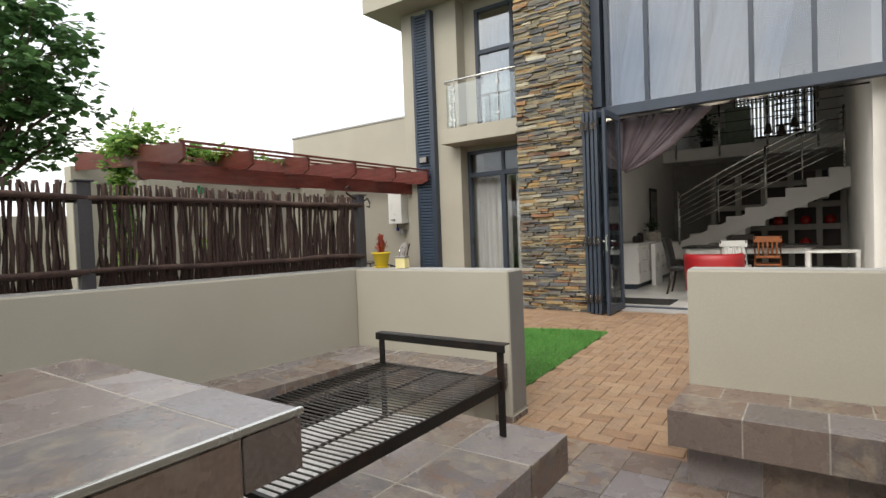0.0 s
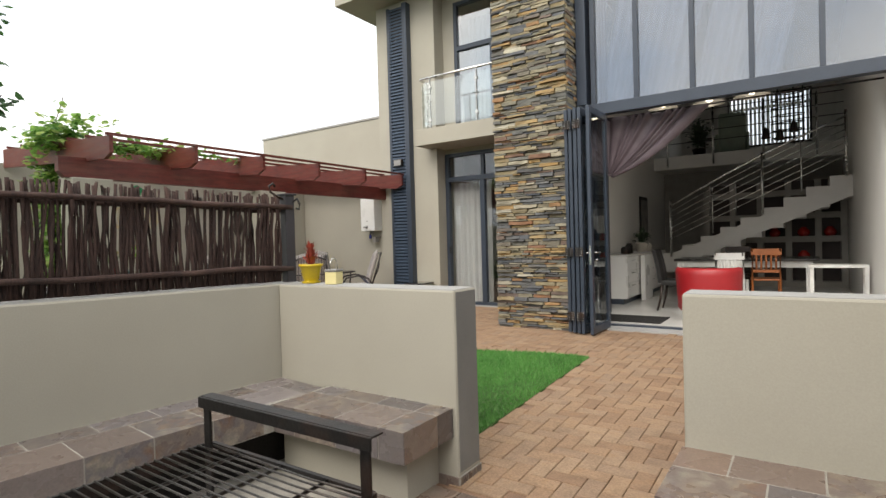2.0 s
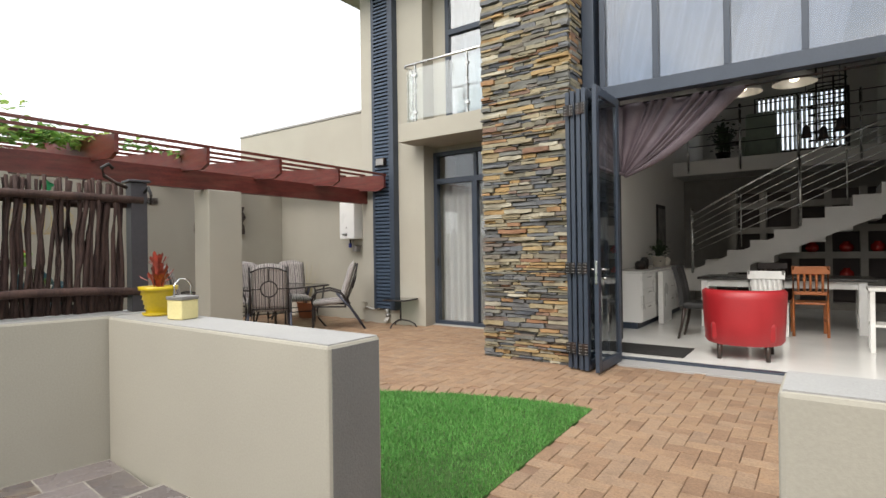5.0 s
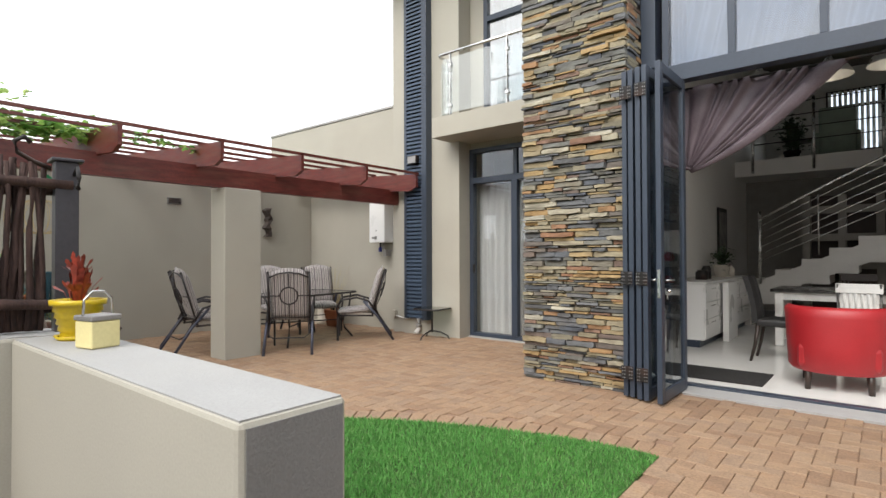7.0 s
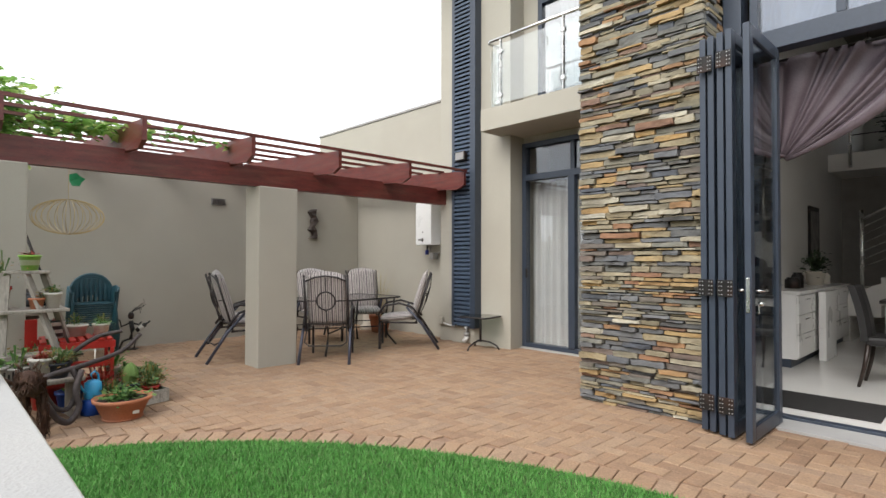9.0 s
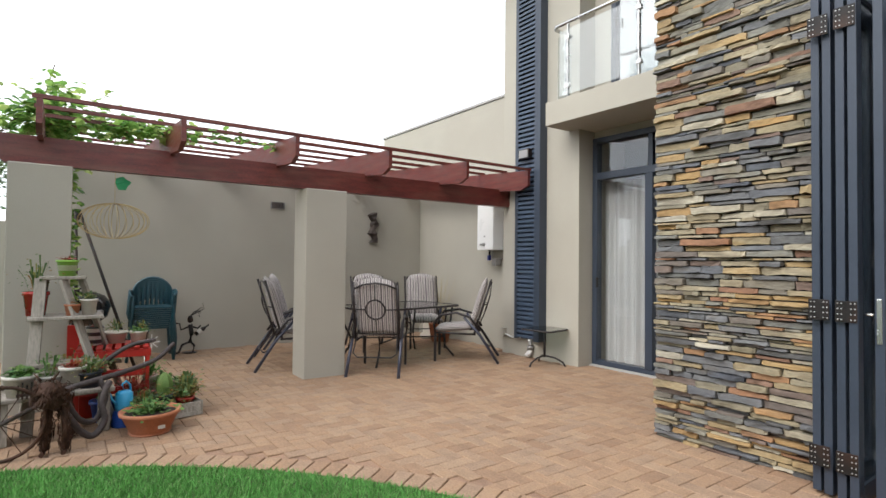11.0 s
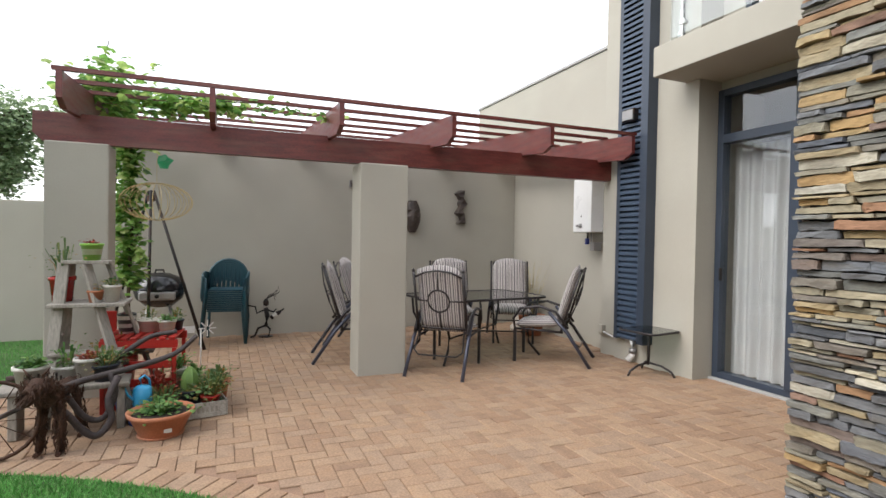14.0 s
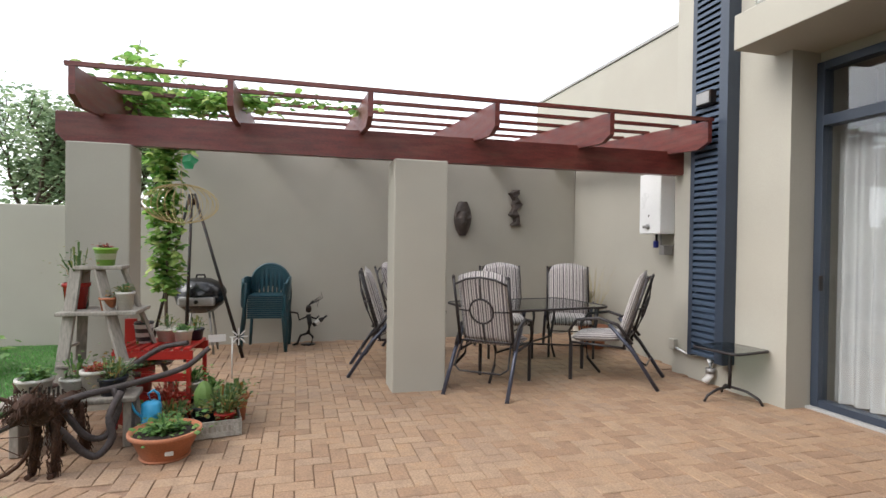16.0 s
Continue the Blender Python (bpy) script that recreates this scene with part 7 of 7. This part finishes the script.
bm = bmesh.new()  # dancing bottle-holder figure as one plain shape
tube(bm, [(0, 0, 0.14), (0, 0.02, 0.28), (0, 0.0, 0.4)], 0.035, 8, 0.03)
lathe(bm, [(0, 0.42), (0.035, 0.44), (0.04, 0.48), (0.025, 0.52), (0, 0.53)], 10)
tube(bm, [(0, -0.01, 0.15), (0, -0.1, 0.12), (0, -0.14, 0.02), (0.03, -0.2, 0.0)], 0.016, 7)
tube(bm, [(0, 0.01, 0.15), (0, 0.06, 0.1), (0, 0.04, 0.0)], 0.016, 7)
tube(bm, [(0, -0.02, 0.37), (0, -0.12, 0.33), (0, -0.14, 0.42), (0, -0.24, 0.44)], 0.012, 7)
tube(bm, [(0, 0.02, 0.37), (0, 0.1, 0.34), (0, 0.14, 0.38)], 0.012, 7)
for k in range(5):
    tube(bm, [(0, 0, 0.52), (0, 0.04 + 0.02 * k, 0.58), (0, 0.1 + 0.02 * k, 0.6 + 0.02 * (k % 3)), (0, 0.12 + 0.01 * k, 0.5 + 0.05 * k)], 0.004, 5)
lathe(bm, [(0, 0.0), (0.1, 0.0), (0.1, 0.008), (0, 0.008)], 14)
solo("iron_figure", bm, BLACK_IRON, "black iron dancing figure ornament by the wall", "ornament", (-10.3, 5.75, 0), 0)
for dy, dz, tilt in ((-0.33, 0.45, 80), (0.06, 0.26, -55)):
    bo = thing("bottle", "brown glass bottle with a white label held by the figure", "bottle", (-10.26, 5.75 + dy, dz))
    bo.matrix_basis = pose(-10.26, 5.75 + dy, dz, tilt, 0, 0)
    part("glass", shape(lathe, [(0, 0), (0.03, 0), (0.03, 0.13), (0.012, 0.17), (0.012, 0.22), (0, 0.22)], 12), BLACK_IRON, bo)
    part("label", shape(lathe, [(0.0305, 0.04), (0.031, 0.05), (0.031, 0.09), (0.0305, 0.1)], 12), WHITE_POT, bo)

wm = thing("windmill_ornament", "small white wooden windmill garden ornament", "ornament", (-8.6, 4.98, 0), 10)
part("post", shape(tube, [(0, 0, 0), (0, 0, 0.42)], 0.008, 6), WHITE_WOOD, wm)
part("tail", shape(bx, -0.004, 0.004, -0.22, -0.06, 0.38, 0.45), WHITE_WOOD, wm)
for k in range(8):
    a = radians(45 * k)
    part("blade", shape(bx, 0.01, 0.013, -0.006, 0.006, 0.02, 0.085), WHITE_WOOD, wm).matrix_basis = Matrix.Translation((0, 0.06, 0.42)) @ Matrix.Rotation(a, 4, "X")

# tall dry grass in a pot by the wall, and a carved stand
dg = thing("potted_plant", "terracotta pot with tall dry grass by the wall", "potted plant", (-9.35, 9.45, 0))
part("pot", shape(lathe, [(0, 0), (0.14, 0), (0.19, 0.26), (0.2, 0.3), (0.17, 0.3), (0, 0.27)], 24), TERRA, dg)
bm = bmesh.new()
q = random.Random(9)
for i in range(70):
    a, h = q.uniform(0, 6.283), q.uniform(0.4, 0.85)
    e = q.uniform(0.05, 0.22)
    tube(bm, [(0.05 * math.cos(a), 0.05 * math.sin(a), 0.27), (e * 0.6 * math.cos(a), e * 0.6 * math.sin(a), 0.27 + h * 0.6), (e * math.cos(a) * 1.3, e * math.sin(a) * 1.3, 0.27 + h)], 0.003, 4, 0.001)
part("grass", bm, mat("dry_straw", (0.45, 0.38, 0.22), 0.8, 0.2), dg)
cs = thing("plant_stand", "pale carved stone plant stand by the wall", "stand", (-9.75, 9.5, 0))
part("column", shape(lathe, [(0, 0), (0.16, 0), (0.16, 0.06), (0.11, 0.1), (0.1, 0.5), (0.13, 0.62), (0.17, 0.66), (0.17, 0.72), (0, 0.72)], 20), POT_PALE, cs)

# ---- lawn ----
bm = bmesh.new()
seg = [(LAWN_C[0] + LAWN_R * math.cos(radians(a)), LAWN_C[1] + LAWN_R * math.sin(radians(a))) for a in range(90, 166, 3)]
outline = [(PATH_X, 3.79), (PATH_X, 4.5), (PATH_X, 5.5), (PATH_X, TIP_Y), *[q for q in seg if q[0] < PATH_X], (-6.4, 3.4), (-4.2, 3.4), (-4.2, 3.79), (-3.4, 3.79)]
prism(bm, outline, -0.25, 0.004)
for v in bm.verts:
    if v.co.z > 0:
        v.co.z += ground_z(v.co.x, v.co.y)
bmesh.ops.triangulate(bm, faces=[f for f in bm.faces if len(f.verts) > 4])
lawn = setting("lawn", bm, LAWN_SOIL, "mown green lawn with a curved edge")
bm = bmesh.new()
bx(bm, -10.84, -6.4, -6.0, 3.38, -0.25, 0.004)
bx(bm, -6.4, -4.25, -6.0, 3.395, -0.25, 0.003)
setting("lawn_garden", bm, LAWN_SOIL)
GRASS = piece_mat("grass_blades", [(0.0, (0.065, 0.21, 0.045)), (0.4, (0.1, 0.31, 0.065)), (0.8, (0.14, 0.37, 0.09)), (1.0, (0.23, 0.38, 0.14))], "island", 0.7, 0.0, 20, spec=0.2, tint=0.3)


def blades(count, x0, x1, y0, y1, ok, seed):
    r = np.random.default_rng(seed)
    verts, faces = [], []
    while len(faces) < count:
        x, y = r.uniform(x0, x1), r.uniform(y0, y1)
        if not ok(x, y):
            continue
        h, a, w = r.uniform(0.016, 0.04), r.uniform(0, 6.283), r.uniform(0.0022, 0.0042)
        dx, dy = math.cos(a), math.sin(a)
        lx, ly = r.uniform(-0.02, 0.02), r.uniform(-0.02, 0.02)
        k = len(verts)
        g = ground_z(x, y)
        verts += [(x - dx * w, y - dy * w, g), (x + dx * w, y + dy * w, g), (x + lx, y + ly, g + h)]
        faces.append((k, k + 1, k + 2))
    me = bpy.data.meshes.new("grass")
    me.from_pydata(verts, [], faces)
    me.materials.append(GRASS)
    ob = new("grass", me)
    return tagged(ob, "short mown green grass blades on the lawn", "grass", kind="stuff")


blades(95000, -6.6, PATH_X, 3.79, TIP_Y, lambda x, y: in_lawn(x, y) and y > 3.79, 1)
blades(30000, -10.8, -6.4, 1.0, 3.36, lambda x, y: True, 2)

# ---- clay pavers: herringbone field with a header course round the lawn ----
PL, PW, PG = 0.216, 0.106, 0.004


def paver(bm, l, w, x=0, y=0, z=0):
    c = 0.004
    lo = [(-l / 2, -w / 2), (l / 2, -w / 2), (l / 2, w / 2), (-l / 2, w / 2)]
    a = [bm.verts.new((x + u, y + v, z - 0.03)) for u, v in lo]
    b = [bm.verts.new((x + u, y + v, z - c)) for u, v in lo]
    t = [bm.verts.new((x + u * (1 - 2 * c / l), y + v * (1 - 2 * c / w), z)) for u, v in lo]
    bm.faces.new(t)
    for p, q in ((a, b), (b, t)):
        for i in range(4):
            j = (i + 1) % 4
            bm.faces.new((p[i], p[j], q[j], q[i]))


paving = setting("pavement", shape(bx, -10.54, 4, 6.6, 9.6, -0.0118, -0.0105), MORTAR, "terracotta clay pavers in a herringbone bond")
flat = mesh_of("paver", shape(paver, PL, PW), PAVER)
far = []
near = 0
pr = random.Random(8)


def allowed(x, y):
    ring = (x - LAWN_C[0]) ** 2 + (y - LAWN_C[1]) ** 2 < (LAWN_R + 0.22 + 0.02) ** 2 and x < PATH_X - 0.05
    if in_lawn(x, y, 0.03) or ring or y < 3.525 or y > 9.95 or x > 3.6 or x < -10.5:
        return False
    if y > 8.24 and x > -3.25:
        return False
    if y > 9.6 and x < -6.65:
        return y < 9.78 and x < -8.05
    return not (PIER_X0 < x < PIER_X1 and y > 8.05)


W = 0.11
spots = []
for j in range(-5, 70):
    for i in range(-20, 130):
        # herringbone: pairs step along the diagonal
        k = (i - j) % 4
        bx0, by0 = -10.6 + i * W, 3.5 + j * W
        if k == 0:
            spots.append((bx0 + W, by0 + W / 2, 0))
        elif k == 3:
            spots.append((bx0 + W / 2, by0 + W, 1))
for x, y, up in spots:
    if not allowed(x, y):
        continue
    z = pr.uniform(-0.0025, 0.001) + ground_z(x, y)
    if near < 298 and -6.4 < x < -4.5 and 5.6 < y < 9.4 and not in_lawn(x, y, 0.2):
        ob = new("paver", flat)
        ob.parent = paving
        ob.matrix_basis = pose(x, y, z, pr.uniform(-0.4, 0.4), pr.uniform(-0.4, 0.4), 90 * up + pr.uniform(-0.7, 0.7))
        near += 1
    else:
        far.append((x, y, z, up))
PROTO_V = [(-1, -1, 0), (1, -1, 0), (1, 1, 0), (-1, 1, 0)]
vs, fs = [], []
for x, y, z, up in far:
    hl, hw = ((PW, PL) if up else (PL, PW))
    k = len(vs)
    for zz, s in ((-0.02 + z, 0.0), (-0.004 + z, 0.0), (z, 0.004)):
        vs += [(x + u * (hl / 2 - s), y + v * (hw / 2 - s), zz + ground_z(x, y + v * hw / 2) - ground_z(x, y)) for u, v, q in PROTO_V]
    fs.append((k + 8, k + 9, k + 10, k + 11))
    for b in (0, 4):
        for i in range(4):
            j = (i + 1) % 4
            fs.append((k + b + i, k + b + j, k + b + 4 + j, k + b + 4 + i))
# header course along the curve and along the path's edge
a = 90.8
while a < 164:
    cx, cy = LAWN_C[0] + (LAWN_R + 0.112) * math.cos(radians(a)), LAWN_C[1] + (LAWN_R + 0.112) * math.sin(radians(a))
    ux, uy = math.cos(radians(a)), math.sin(radians(a))
    k = len(vs)
    gz = ground_z(cx, cy)
    for zz, s in ((gz - 0.02, 0.0), (gz - 0.002, 0.0), (gz + 0.002, 0.004)):
        vs += [(cx + ux * u * (PL / 2 - s) - uy * v * (PW / 2 - s), cy + uy * u * (PL / 2 - s) + ux * v * (PW / 2 - s), zz) for u, v, q in PROTO_V]
    fs.append((k + 8, k + 9, k + 10, k + 11))
    for b in (0, 4):
        for i in range(4):
            j = (i + 1) % 4
            fs.append((k + b + i, k + b + j, k + b + 4 + j, k + b + 4 + i))
    a += math.degrees(0.111 / LAWN_R)
me = bpy.data.meshes.new("pavers")
me.from_pydata(vs, [], fs)
me.materials.append(PAVER_FAR)
ob = new("pavers", me)
ob.parent = paving
ob["kind"] = "stuff"
